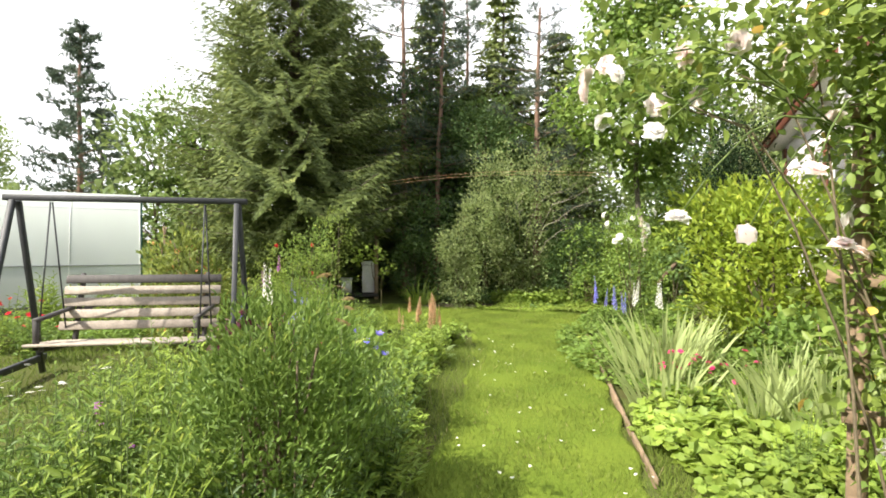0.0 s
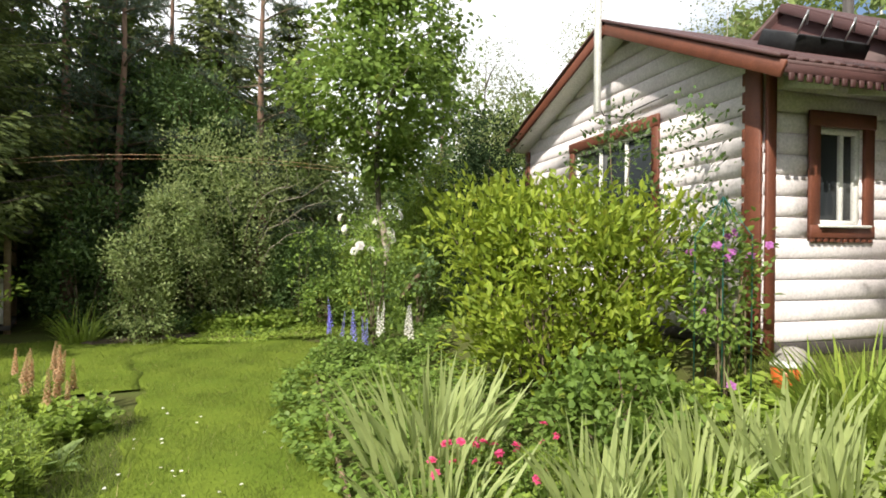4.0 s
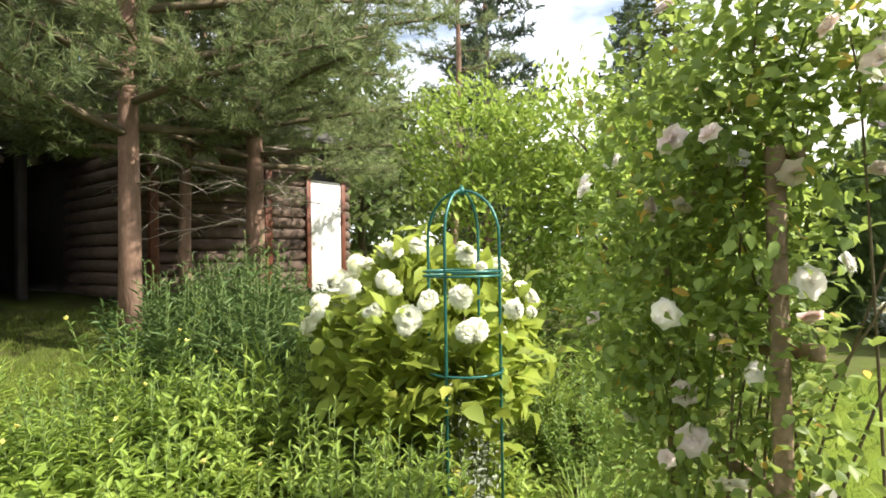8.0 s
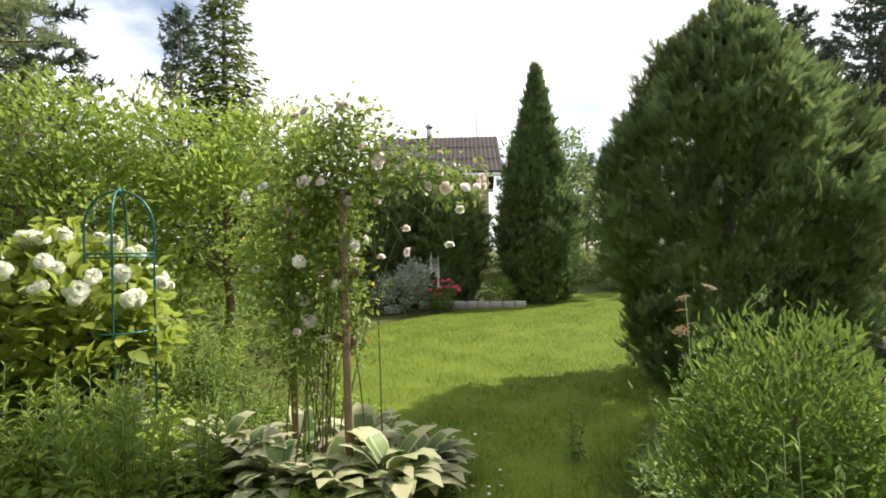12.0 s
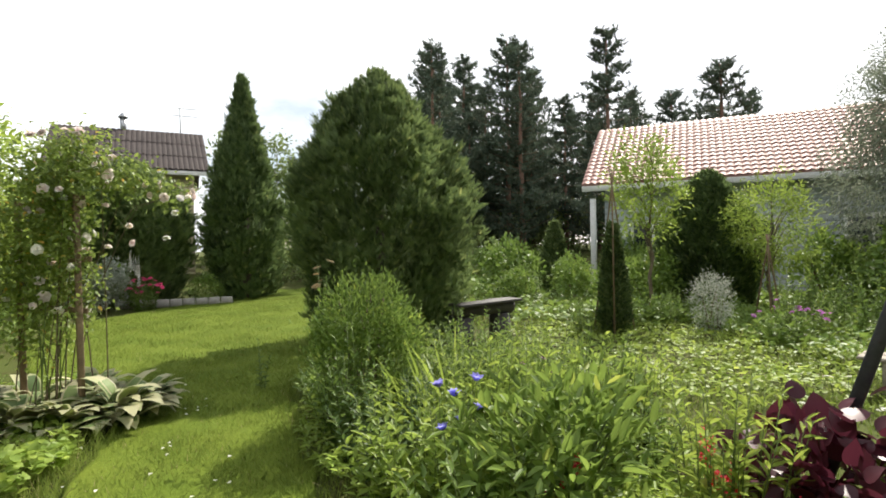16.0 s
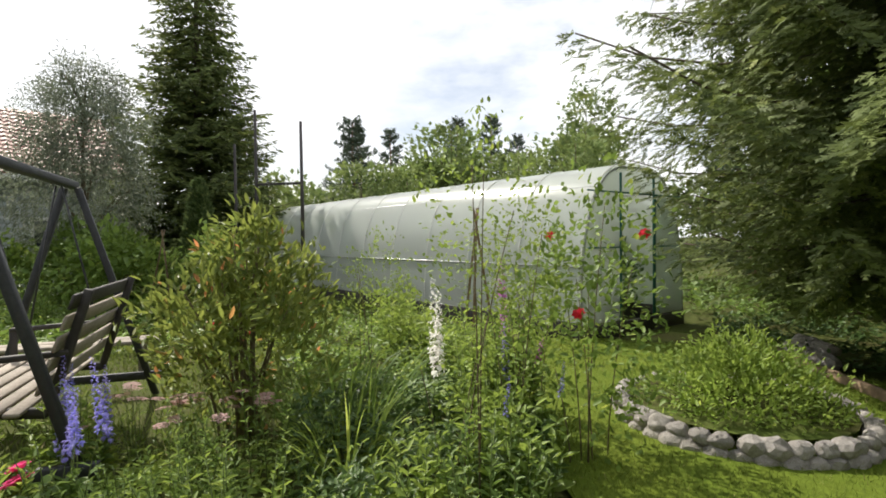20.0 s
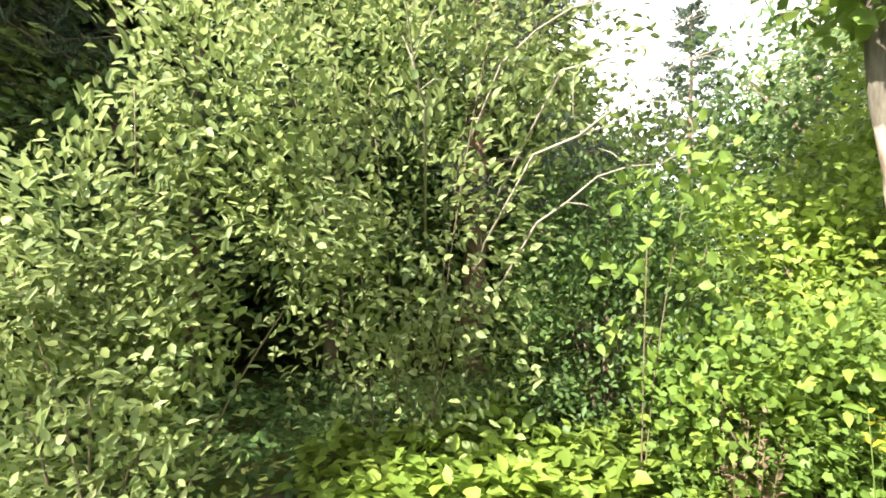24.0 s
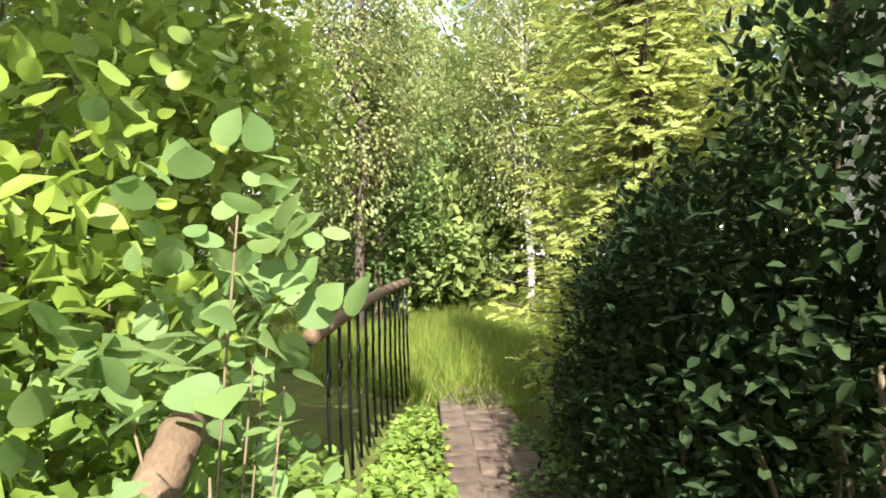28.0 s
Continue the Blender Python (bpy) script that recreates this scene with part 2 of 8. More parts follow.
M["hosta_leaf"] = leaf_mat("hosta_leaves", (0.06, 0.12, 0.03), (0.14, 0.22, 0.055), None, 0.4, 0.35)
M["hosta_edge"] = leaf_mat("hosta_margins", (0.22, 0.29, 0.09), (0.38, 0.42, 0.18), None, 0.45, 0.4)
M["birch_leaf"] = leaf_mat("birch_leaves", (0.05, 0.085, 0.02), (0.14, 0.18, 0.045), (0.3, 0.34, 0.12), 0.4, 0.35)
M["withered"] = leaf_mat("withered_leaves", (0.10, 0.06, 0.04), (0.22, 0.15, 0.10), None, 0.7, 0.2, False)
M["yellow_leaf"] = leaf_mat("yellowing_leaves", (0.36, 0.40, 0.03), (0.55, 0.52, 0.05), None, 0.5, 0.4, False)
M["far_leaf"] = leaf_mat("distant_leaves", (0.05, 0.10, 0.022), (0.14, 0.21, 0.045), None, 0.6, 0.3)
M["far_pine"] = leaf_mat("distant_pine_needles", (0.022, 0.045, 0.022), (0.065, 0.10, 0.045), None, 0.6, 0.2)


def petal_mat(name, a, b):
    return leaf_mat(name, a, b, None, 0.6, 0.45, False)


M["white_petal"] = petal_mat("white_petals", (0.80, 0.76, 0.74), (0.88, 0.86, 0.84))
M["blush_petal"] = petal_mat("blush_petals", (0.78, 0.62, 0.58), (0.86, 0.80, 0.78))
M["cream_petal"] = petal_mat("cream_petals", (0.78, 0.80, 0.62), (0.88, 0.88, 0.80))
M["pink_petal"] = petal_mat("pink_petals", (0.62, 0.03, 0.16), (0.80, 0.13, 0.30))
M["red_petal"] = petal_mat("red_petals", (0.55, 0.015, 0.03), (0.72, 0.05, 0.06))
M["blue_petal"] = petal_mat("violet_blue_petals", (0.22, 0.17, 0.62), (0.42, 0.38, 0.80))
M["mauve_petal"] = petal_mat("mauve_petals", (0.38, 0.08, 0.36), (0.55, 0.22, 0.54))
M["yellow_petal"] = petal_mat("yellow_petals", (0.70, 0.62, 0.08), (0.80, 0.76, 0.30))
M["dusty_petal"] = petal_mat("dusty_pink_petals", (0.45, 0.25, 0.24), (0.62, 0.42, 0.40))
M["plume"] = petal_mat("pinkish_plumes", (0.42, 0.27, 0.15), (0.60, 0.42, 0.26))


# ---------------------------------------------------------------- mesh helpers
def put_mesh(name, verts, faces, material, parent=None, label="", smooth=False):
    """One mesh object out of numpy vertices and a list of face arrays."""
    me = bpy.data.meshes.new(name)
    verts = np.asarray(verts, dtype=np.float32)
    sizes = np.concatenate([np.full(len(f), f.shape[1], dtype=np.int32) for f in faces])
    loops = np.concatenate([np.asarray(f, dtype=np.int32).ravel() for f in faces])
    me.vertices.add(len(verts))
    me.vertices.foreach_set("co", verts.ravel())
    me.loops.add(len(loops))
    me.loops.foreach_set("vertex_index", loops)
    me.polygons.add(len(sizes))
    me.polygons.foreach_set("loop_start", np.concatenate([[0], np.cumsum(sizes)[:-1]]).astype(np.int32))
    me.update(calc_edges=True)
    if smooth:
        me.polygons.foreach_set("use_smooth", np.ones(len(sizes), dtype=bool))
    me.materials.append(material)
    ob = new(name, me)
    ob.parent = parent
    if label:
        tagged(ob, label)
    return ob


def thing(name, x, y, z, label, category, group="", kind="", turn=0.0):
    ob = new(name)
    ob.empty_display_size = 0.1
    ob.matrix_basis = pose(x, y, z, 0, 0, turn)
    return tagged(ob, label, category, group, kind)


def part(name, bm, material, parent, label=""):
    me = bpy.data.meshes.new(name)
    bm.to_mesh(me)
    bm.free()
    me.materials.append(material)
    ob = new(name, me)
    ob.parent = parent
    return tagged(ob, label) if label else ob


def unit(v):
    v = np.asarray(v, float)
    return v / np.maximum(np.linalg.norm(v, axis=-1, keepdims=True), 1e-9)




def box_arrays(sx, sy, sz, bevel=0.006):
    """A box with chamfered edges, centred: 24 vertices."""
    h = np.array([sx, sy, sz]) / 2
    b = min(bevel, *(h * 0.45))
    vs, idx = [], {}
    for i in range(8):
        s = np.array([1 if i & 4 else -1, 1 if i & 2 else -1, 1 if i & 1 else -1])
        for a in range(3):
            p = (h - b) * s
            p[a] = h[a] * s[a]
            idx[(i, a)] = len(vs)
            vs.append(p)
    quads, tris = [], []
    for a in range(3):
        bit = (4, 2, 1)[a]
        o1, o2 = [q for q in (4, 2, 1) if q != bit]
        for top in (0, bit):
            q = [idx[(top | c, a)] for c in (0, o1, o1 | o2, o2)]
            quads.append(q if (top > 0) == (a != 1) else q[::-1])
    for a, c in ((0, 1), (0, 2), (1, 2)):
        ba, bc = (4, 2, 1)[a], (4, 2, 1)[c]
        bo = 7 - ba - bc
        for s in range(4):
            base = (ba if s & 1 else 0) | (bc if s & 2 else 0)
            quads.append([idx[(base, a)], idx[(base | bo, a)], idx[(base | bo, c)], idx[(base, c)]])
    for i in range(8):
        tris.append([idx[(i, 0)], idx[(i, 1)], idx[(i, 2)]])
    v = np.array(vs)
    q, t = np.array(quads), np.array(tris)
    for arr in (q, t):                              # all faces look outwards
        c = v[arr].mean(axis=1)
        nn = np.cross(v[arr[:, 1]] - v[arr[:, 0]], v[arr[:, 2]] - v[arr[:, 0]])
        flip = (nn * c).sum(axis=1) < 0
        arr[flip] = arr[flip][:, ::-1]
    return v, [q, t]


def box(name, cx, cy, cz, sx, sy, sz, material, parent=None, label="", bevel=0.006, turn=0.0, rx=0.0, ry=0.0):
    v, f = box_arrays(sx, sy, sz, bevel)
    m = pose(cx, cy, cz, rx, ry, turn)
    ob = put_mesh(name, v, f, material, parent, label)
    ob.matrix_basis = m
    return ob


def beam(name, p0, p1, w, h, material, parent=None, label="", bevel=0.006, spin=0.0):
    """A chamfered bar of section w x h from p0 to p1; h lies in the upright plane."""
    p0, p1 = Vector(p0), Vector(p1)
    d = p1 - p0
    v, f = box_arrays(w, h, d.length, bevel)
    z = d.normalized()
    side = z.cross(Vector((0, 0, 1)))
    if side.length < 1e-3:
        side = Vector((1, 0, 0))
    side.normalize()
    up = side.cross(z)
    ob = put_mesh(name, v, f, material, parent, label)
    ob.matrix_basis = Matrix.Translation((p0 + p1) / 2) @ Matrix((side, up, z)).transposed().to_4x4() @ Matrix.Rotation(radians(spin), 4, "Z")
    return ob


def tube_arrays(pts, radii, sides=8):
    pts = np.asarray(pts, float)
    radii = np.broadcast_to(np.asarray(radii, float), (len(pts),))
    tang = unit(np.gradient(pts, axis=0))
    ref = np.array([0.31, 0.87, 0.38]) if abs(tang[0] @ [0.31, 0.87, 0.38]) < 0.9 else np.array([1.0, 0, 0])
    a = unit(np.cross(tang, ref))
    b = np.cross(tang, a)
    th = np.linspace(0, 2 * np.pi, sides, endpoint=False)
    v = (pts[:, None] + radii[:, None, None] * (np.cos(th)[None, :, None] * a[:, None] + np.sin(th)[None, :, None] * b[:, None])).reshape(-1, 3)
    i = np.arange(len(pts) - 1)[:, None] * sides + np.arange(sides)[None]
    j = np.arange(len(pts) - 1)[:, None] * sides + (np.arange(sides)[None] + 1) % sides
    q = np.stack([i, j, j + sides, i + sides], -1).reshape(-1, 4)
    caps = np.array([list(range(sides))[::-1], [len(v) - sides + k for k in range(sides)]])
    return v, [q, caps]


def tube(name, pts, radii, material, parent=None, label="", sides=8):
    v, f = tube_arrays(pts, radii, sides)
    return put_mesh(name, v, f, material, parent, label, smooth=True)


def merge(list_of):
    """Joins (verts, faces) pairs into one."""
    vs, fs, n = [], {}, 0
    for v, f in list_of:
        vs.append(v)
        for a in f:
            fs.setdefault(a.shape[1], []).append(np.asarray(a) + n)
        n += len(v)
    return np.concatenate(vs), [np.concatenate(a) for a in fs.values()]


LEAF = {        # outline in (along, across, lift) and its faces
    "quad": (np.array([(0, 0, 0), (0.45, 0.5, 0.12), (1, 0, -0.05), (0.45, -0.5, 0.12)]), np.array([(0, 3, 2, 1)])),
    "diamond": (np.array([(0, 0, 0), (0.28, 0.42, 0.09), (0.62, 0.38, 0.07), (1, 0, -0.10), (0.62, -0.38, 0.07), (0.28, -0.42, 0.09)]), np.array([(0, 3, 2, 1), (0, 5, 4, 3)])),
    "spray": (np.array([(0, 0, 0), (0.33, 0, 0.02), (0.66, 0, 0.01), (1.0, 0, -0.06), (0.6, 0.5, 0.03), (0.85, 0.42, 0.0), (1.05, 0.24, -0.06), (0.6, -0.5, 0.03), (0.85, -0.42, 0.0), (1.05, -0.24, -0.06)]),
              np.array([(0, 1, 4), (1, 2, 5), (2, 3, 6), (1, 0, 7), (2, 1, 8), (3, 2, 9)])),
    "frond": (np.array([(0, 0, 0), (0.2, 0, 0.01), (0.4, 0, 0.015), (0.6, 0, 0.01), (0.8, 0, -0.01), (1.0, 0, -0.05), (0.42, 0.5, 0.03), (0.62, 0.5, 0.02), (0.8, 0.44, 0.0), (0.95, 0.34, -0.03), (1.06, 0.18, -0.07),
                        (0.42, -0.5, 0.03), (0.62, -0.5, 0.02), (0.8, -0.44, 0.0), (0.95, -0.34, -0.03), (1.06, -0.18, -0.07)]),
              np.array([(0, 1, 6), (1, 2, 7), (2, 3, 8), (3, 4, 9), (4, 5, 10), (1, 0, 11), (2, 1, 12), (3, 2, 13), (4, 3, 14), (5, 4, 15)])),
    "oval": (np.array([(0, 0, 0), (0.25, 0.42, 0.08), (0.6, 0.44, 0.08), (1, 0, -0.14), (0.6, -0.44, 0.08), (0.25, -0.42, 0.08), (0.45, 0, 0.0)]),
             np.array([(0, 6, 1), (6, 2, 1), (6, 3, 2), (0, 5, 6), (6, 5, 4), (6, 4, 3)])),
    "blade": (np.array([(0, 0.5, 0), (0, -0.5, 0), (0.55, -0.32, 0.0), (0.55, 0.32, 0.0), (1, 0, -0.1)]), None),
    "strip": (np.array([(0, 0.32, 0.0), (0, -0.32, 0.0), (0.7, -0.5, 0.03), (0.7, 0.5, 0.03)]), np.array([(0, 1, 2, 3)])),
    "round": (np.array([(0, 0, 0), (0.02, 0.2, 0.02), (0.12, 0.4, 0.05), (0.32, 0.5, 0.07), (0.55, 0.46, 0.07), (0.78, 0.27, 0.03), (1, 0, -0.08), (0.78, -0.27, 0.03), (0.55, -0.46, 0.07), (0.32, -0.5, 0.07),
                        (0.12, -0.4, 0.05), (0.02, -0.2, 0.02), (0.3, 0, 0.0), (0.65, 0, -0.02)]),
              np.array([(12, 1, 0), (12, 2, 1), (12, 3, 2), (12, 4, 3), (13, 4, 12), (13, 5, 4), (13, 6, 5), (13, 7, 6), (13, 8, 7), (13, 12, 8), (12, 9, 8), (12, 10, 9), (12, 11, 10), (12, 0, 11)])),
    "needle": (np.array([(0, 0.5, 0), (0, -0.5, 0), (1, 0, 0)]), np.array([(0, 1, 2)])),
    "lobed": (np.array([(0, 0, 0), (0.08, 0.36, 0.05), (0.34, 0.38, 0.05), (0.56, 0.50, 0.07), (0.74, 0.24, 0.03), (1, 0, -0.12), (0.74, -0.24, 0.03), (0.56, -0.50, 0.07),
                        (0.34, -0.38, 0.05), (0.08, -0.36, 0.05), (0.45, 0, 0)]),
              np.array([(10, 1, 0), (10, 2, 1), (10, 3, 2), (10, 4, 3), (10, 5, 4), (10, 6, 5), (10, 7, 6), (10, 8, 7), (10, 9, 8), (10, 0, 9)])),
}


def leaves(pos, along, normal, length, width, shape="diamond"):
    """Vertices and faces of many leaves."""
    pos, along = np.asarray(pos, float), unit(along)
    across = unit(np.cross(normal, along))
    nor = np.cross(along, across)
    tmpl, tf = LEAF[shape]
    k, n = len(tmpl), len(pos)
    length = np.broadcast_to(np.asarray(length, float), (n,))
    width = np.broadcast_to(np.asarray(width, float), (n,))
    v = (pos[:, None] + tmpl[None, :, 0, None] * (length[:, None, None] * along[:, None]) + tmpl[None, :, 1, None] * (width[:, None, None] * across[:, None])
         + tmpl[None, :, 2, None] * (length[:, None, None] * nor[:, None]))
    off = (np.arange(n) * k)[:, None, None]
    if tf is None:
        return v.reshape(-1, 3), [(np.array([[0, 1, 2, 3]])[None] + off).reshape(-1, 4), (np.array([[3, 2, 4]])[None] + off).reshape(-1, 3)]
    return v.reshape(-1, 3), [(tf[None] + off).reshape(-1, tf.shape[1])]


def ball(n):
    return unit(rng.normal(size=(n, 3)))


# ---------------------------------------------------------------- ground
def step01(t):
    t = np.clip(t, 0, 1)
    return t * t * (3 - 2 * t)


def height(x, y):
    """The lie of the land: flat along the lawn, rising towards the house and away from the garden."""
    x, y = np.asarray(x, float), np.asarray(y, float)
    near = 1 - step01((y - 9.3) / 2.0)
    r = np.hypot(x, y - 5)
    return 0.62 * step01((x - 2.6) / 3.0) * near + 0.45 * step01((x - 6.0) / 6.0) * near + 1.1 * step01((r - 17) / 16)


axis = np.concatenate([-np.geomspace(1500, 16, 16), np.linspace(-15, 15, 76), np.geomspace(16, 1500, 16)])
gx, gy = np.meshgrid(axis, axis + 4, indexing="ij")
gz = height(gx, gy) + 0.012 * np.sin(gx * 3.1) * np.cos(gy * 2.7)
k = len(axis)
gi = (np.arange(k - 1)[:, None] * k + np.arange(k - 1)[None]).ravel()
tagged(put_mesh("ground", np.stack([gx, gy, gz], -1).reshape(-1, 3), [np.stack([gi, gi + k, gi + k + 1, gi + 1], -1)], M["soil"], smooth=True),
       "garden ground of dark soil and low weeds", "ground", kind="structure")


def patch(name, table, material, rise, label, category, step=0.12, cols=14):
    """A sheet between a left and a right edge, given for rising y, laid on the land with a rounded rim."""
    t = np.array(table)
    ys = np.arange(t[0, 0], t[-1, 0] + 1e-6, step)
    L = np.interp(ys, t[:, 0], t[:, 1]) + 0.05 * np.sin(ys * 5.1) + 0.03 * np.sin(ys * 13)
    R_ = np.interp(ys, t[:, 0], t[:, 2]) + 0.03 * np.sin(ys * 7.3)
    s = np.concatenate([[0, 0], np.linspace(0.02, 0.98, cols), [1, 1]])
    X = L[:, None] * (1 - s) + R_[:, None] * s
    Y = np.repeat(ys[:, None], len(s), 1)
    Z = height(X, Y) + rise + 0.012 * np.sin(X * 6 + 1) * np.cos(Y * 5)
    Z[:, [0, -1]] -= rise + 0.03
    n = len(s)
    i = (np.arange(len(ys) - 1)[:, None] * n + np.arange(n - 1)[None]).ravel()
    ob = put_mesh(name, np.stack([X, Y, Z], -1).reshape(-1, 3), [np.stack([i, i + 1, i + n + 1, i + n], -1)], material, smooth=True)
    return tagged(ob, label, category, kind="structure")


def blades_on(name, table, per_m2, length, width, material, label, lean=0.45, rise=0.03):
    """Upright grass blades over the area between two edges, one sheet of stuff."""
    t = np.array(table)
    y0, y1, x0, x1 = t[0, 0], t[-1, 0], t[:, 1].min(), t[:, 2].max()
    n = int((y1 - y0) * (x1 - x0) * per_m2)
    x, y = rng.uniform(x0, x1, n), rng.uniform(y0, y1, n)
    keep = (x > np.interp(y, t[:, 0], t[:, 1])) & (x < np.interp(y, t[:, 0], t[:, 2]))
    x, y = x[keep], y[keep]
    patchy = np.array([noise.noise(Vector((a * 1.1, b * 1.1, 0))) for a, b in zip(x[::1], y[::1])]) if len(x) < 90000 else 0.3 * np.sin(x * 3.3) * np.cos(y * 2.6)
    n = len(x)
    d = np.stack([rng.normal(size=n) * lean, rng.normal(size=n) * lean, np.ones(n)], -1)
    v, f = leaves(np.stack([x, y, height(x, y) + rise - 0.005], -1), d, ball(n), length * rng.uniform(0.5, 1.3, n) * (1 + 0.5 * patchy), width, "needle")
    return tagged(put_mesh(name, v, f, material), label, "grass", kind="stuff")


# ---------------------------------------------------------------- plant generators
def strips(base, heading, rise, length, width, arch, seg=4, twist=0.0):
    """Long arching leaves: heading and rise are angles, arch how far they bend over."""
    n = len(base)
    heading, rise, length, width, arch = (np.broadcast_to(np.asarray(a, float), (n,)) for a in (heading, rise, length, width, arch))
    h = np.stack([np.cos(heading), np.sin(heading), np.zeros(n)], -1)
    side = np.stack([-np.sin(heading + twist), np.cos(heading + twist), np.zeros(n)], -1)
    p, pts = np.array(base, float), []
    taper = np.array([0.75, 1.0, 0.9, 0.6, 0.06]) if seg == 4 else np.linspace(1, 0.06, seg + 1)
    for i in range(seg + 1):
        pts.append(np.stack([p - side * (width * taper[i] / 2)[:, None], p + side * (width * taper[i] / 2)[:, None]], 1))
        a = rise - arch * (i / seg) ** 1.3
        p = p + (length / seg)[:, None] * (np.cos(a)[:, None] * h + np.sin(a)[:, None] * np.array([0, 0, 1]))
    v = np.stack(pts, 1).reshape(-1, 3)
    j = (np.arange(n)[:, None] * (2 * (seg + 1)) + 2 * np.arange(seg)[None]).ravel()
    return v, [np.stack([j, j + 1, j + 3, j + 2], -1)]


def stems_of(base, top, r, sag=0.0, sides=3, seg=3):
    """Thin stalks from base to top points, slightly bowed, joined."""
    base, top = np.asarray(base, float), np.asarray(top, float)
    out = []
    for a, b in zip(base, top):
        s = np.linspace(0, 1, seg + 1)[:, None]
        mid = a + (b - a) * s
        mid[:, :2] = a[:2] + (b - a)[:2] * s ** 1.6
        out.append(tube_arrays(mid, np.linspace(r, r * 0.45, seg + 1), sides))
    return merge(out)


def clumps(blobs, count, per, radius, shell=0.55, lumpy=0.28):
    """Leaf places: clumps scattered towards the outside of lumpy ellipsoids; also the outward way of each."""
    w = np.array([b[3] * b[4] * b[5] for b in blobs]) ** 0.67
    pos, out = [], []
    for b, m in zip(blobs, rng.multinomial(count, w / w.sum())):
        d = ball(m)
        lump = np.array([noise.noise(Vector(q) * 1.9 + Vector(b[:3])) for q in d])
        r = (shell + (1 - shell) * rng.random(m) ** 0.6) * (1 + lumpy * lump)
        c = np.array(b[:3]) + d * r[:, None] * np.array(b[3:6])
        pos.append(np.repeat(c, per, 0) + rng.normal(size=(m * per, 3)) * radius * 0.55)
        out.append(np.repeat(d, per, 0))
    return np.concatenate(pos), np.concatenate(out)


def foliage(name, blobs, count, per, radius, length, width, material, parent, shape="diamond", up=0.25, droop=0.0, shell=0.55, floor=0.04, label=""):
    p, o = clumps(blobs, count, per, radius, shell)
    m = len(p) // per
    way, lie = np.repeat(ball(m), per, 0), np.repeat(ball(m), per, 0)
    ok = p[:, 2] > floor
    p, o, way, lie, n = p[ok], o[ok], way[ok], lie[ok], int(ok.sum())
    d = o * 0.55 + way * 0.5 + ball(n) * 0.5 + np.array([0, 0, up - droop])
    nor = lie * 0.45 + ball(n) * 0.35 + np.array([0, 0, 0.8]) + o * 0.4
    v, f = leaves(p, d, nor, length * rng.uniform(0.55, 1.25, n), width * rng.uniform(0.7, 1.2, n), shape)
    return put_mesh(name, v, f, material, parent, label)


def shrub(name, x, y, blobs, material, label, category="shrub", count=260, per=14, radius=0.16, leaf=(0.07, 0.035), shape="diamond", stalks=9, group="", up=0.25,
          bark=None, stalk_r=0.012, shell=0.5, droop=0.0):
    """A bush: stalks from the ground into the crown and clumps of leaves."""
    z = float(height(x, y))
    ob = thing(name, x, y, z, label, category, group)
    foliage("leaves", blobs, count, per, radius, leaf[0], leaf[1], material, ob, shape, up, droop, shell)
    if stalks:
        bs = [blobs[i % len(blobs)] for i in range(stalks)]
        tops = np.array([np.array(b[:3]) + ball(1)[0] * np.array(b[3:6]) * 0.65 for b in bs])
        tops[:, 2] = np.maximum(tops[:, 2], 0.15)
        base = tops * np.array([0.25, 0.25, 0]) + rng.normal(size=(stalks, 3)) * np.array([0.05, 0.05, 0]) + np.array([0, 0, -0.03])
        v, f = stems_of(base, tops, stalk_r, sides=5, seg=5)
        tagged(put_mesh("stem", v, f, bark or M["twig"], ob), kind="stuff")
    return ob


def herb(name, x, y, h, r, material, label, category="plant", stalks=26, per=16, leaf=(0.09, 0.03), shape="diamond", spread=0.55, group="", from_h=0.1, bare_top=0.0, z=None):
    """A clump of upright stalks with leaves all along them. Returns the thing and the stalk tips."""
    z = float(height(x, y)) if z is None else z
    ob = thing(name, x, y, z, label, category, group)
    a, q = rng.uniform(0, 6.283, stalks), np.sqrt(rng.random(stalks)) * r
    base = np.stack([np.cos(a) * q * spread, np.sin(a) * q * spread, np.full(stalks, -0.02)], -1)
    hh = h * rng.uniform(0.72, 1.05, stalks) * (1 - 0.3 * (q / r) ** 2)
    top = np.stack([np.cos(a) * q, np.sin(a) * q, hh], -1) + rng.normal(size=(stalks, 3)) * 0.03
    tagged(put_mesh("stem", *stems_of(base, top, 0.0045), M["green_stem"], ob), kind="stuff")
    s = np.linspace(from_h, 1 - bare_top, per)[None] + rng.normal(size=(stalks, per)) * 0.02
    s = np.clip(s, 0.02, 1.0)
    p = base[:, None] + (top - base)[:, None] * s[..., None]
    p[..., :2] = base[:, None, :2] + (top - base)[:, None, :2] * (s ** 1.6)[..., None]
    ang = np.arange(per)[None] * 2.4 + rng.uniform(0, 6.28, stalks)[:, None]
    d = np.stack([np.cos(ang), np.sin(ang), 0.15 + 0.7 * s], -1) + rng.normal(size=(stalks, per, 3)) * 0.18
    size = (1.15 - 0.6 * s ** 2) * rng.uniform(0.75, 1.2, s.shape)
    nn = np.array([0, 0, 1.0]) + rng.normal(size=(stalks * per, 3)) * 0.25
    v, f = leaves(p.reshape(-1, 3), d.reshape(-1, 3), nn, leaf[0] * size.ravel(), leaf[1] * size.ravel(), shape)
    put_mesh("leaves", v, f, material, ob)
    return ob, top


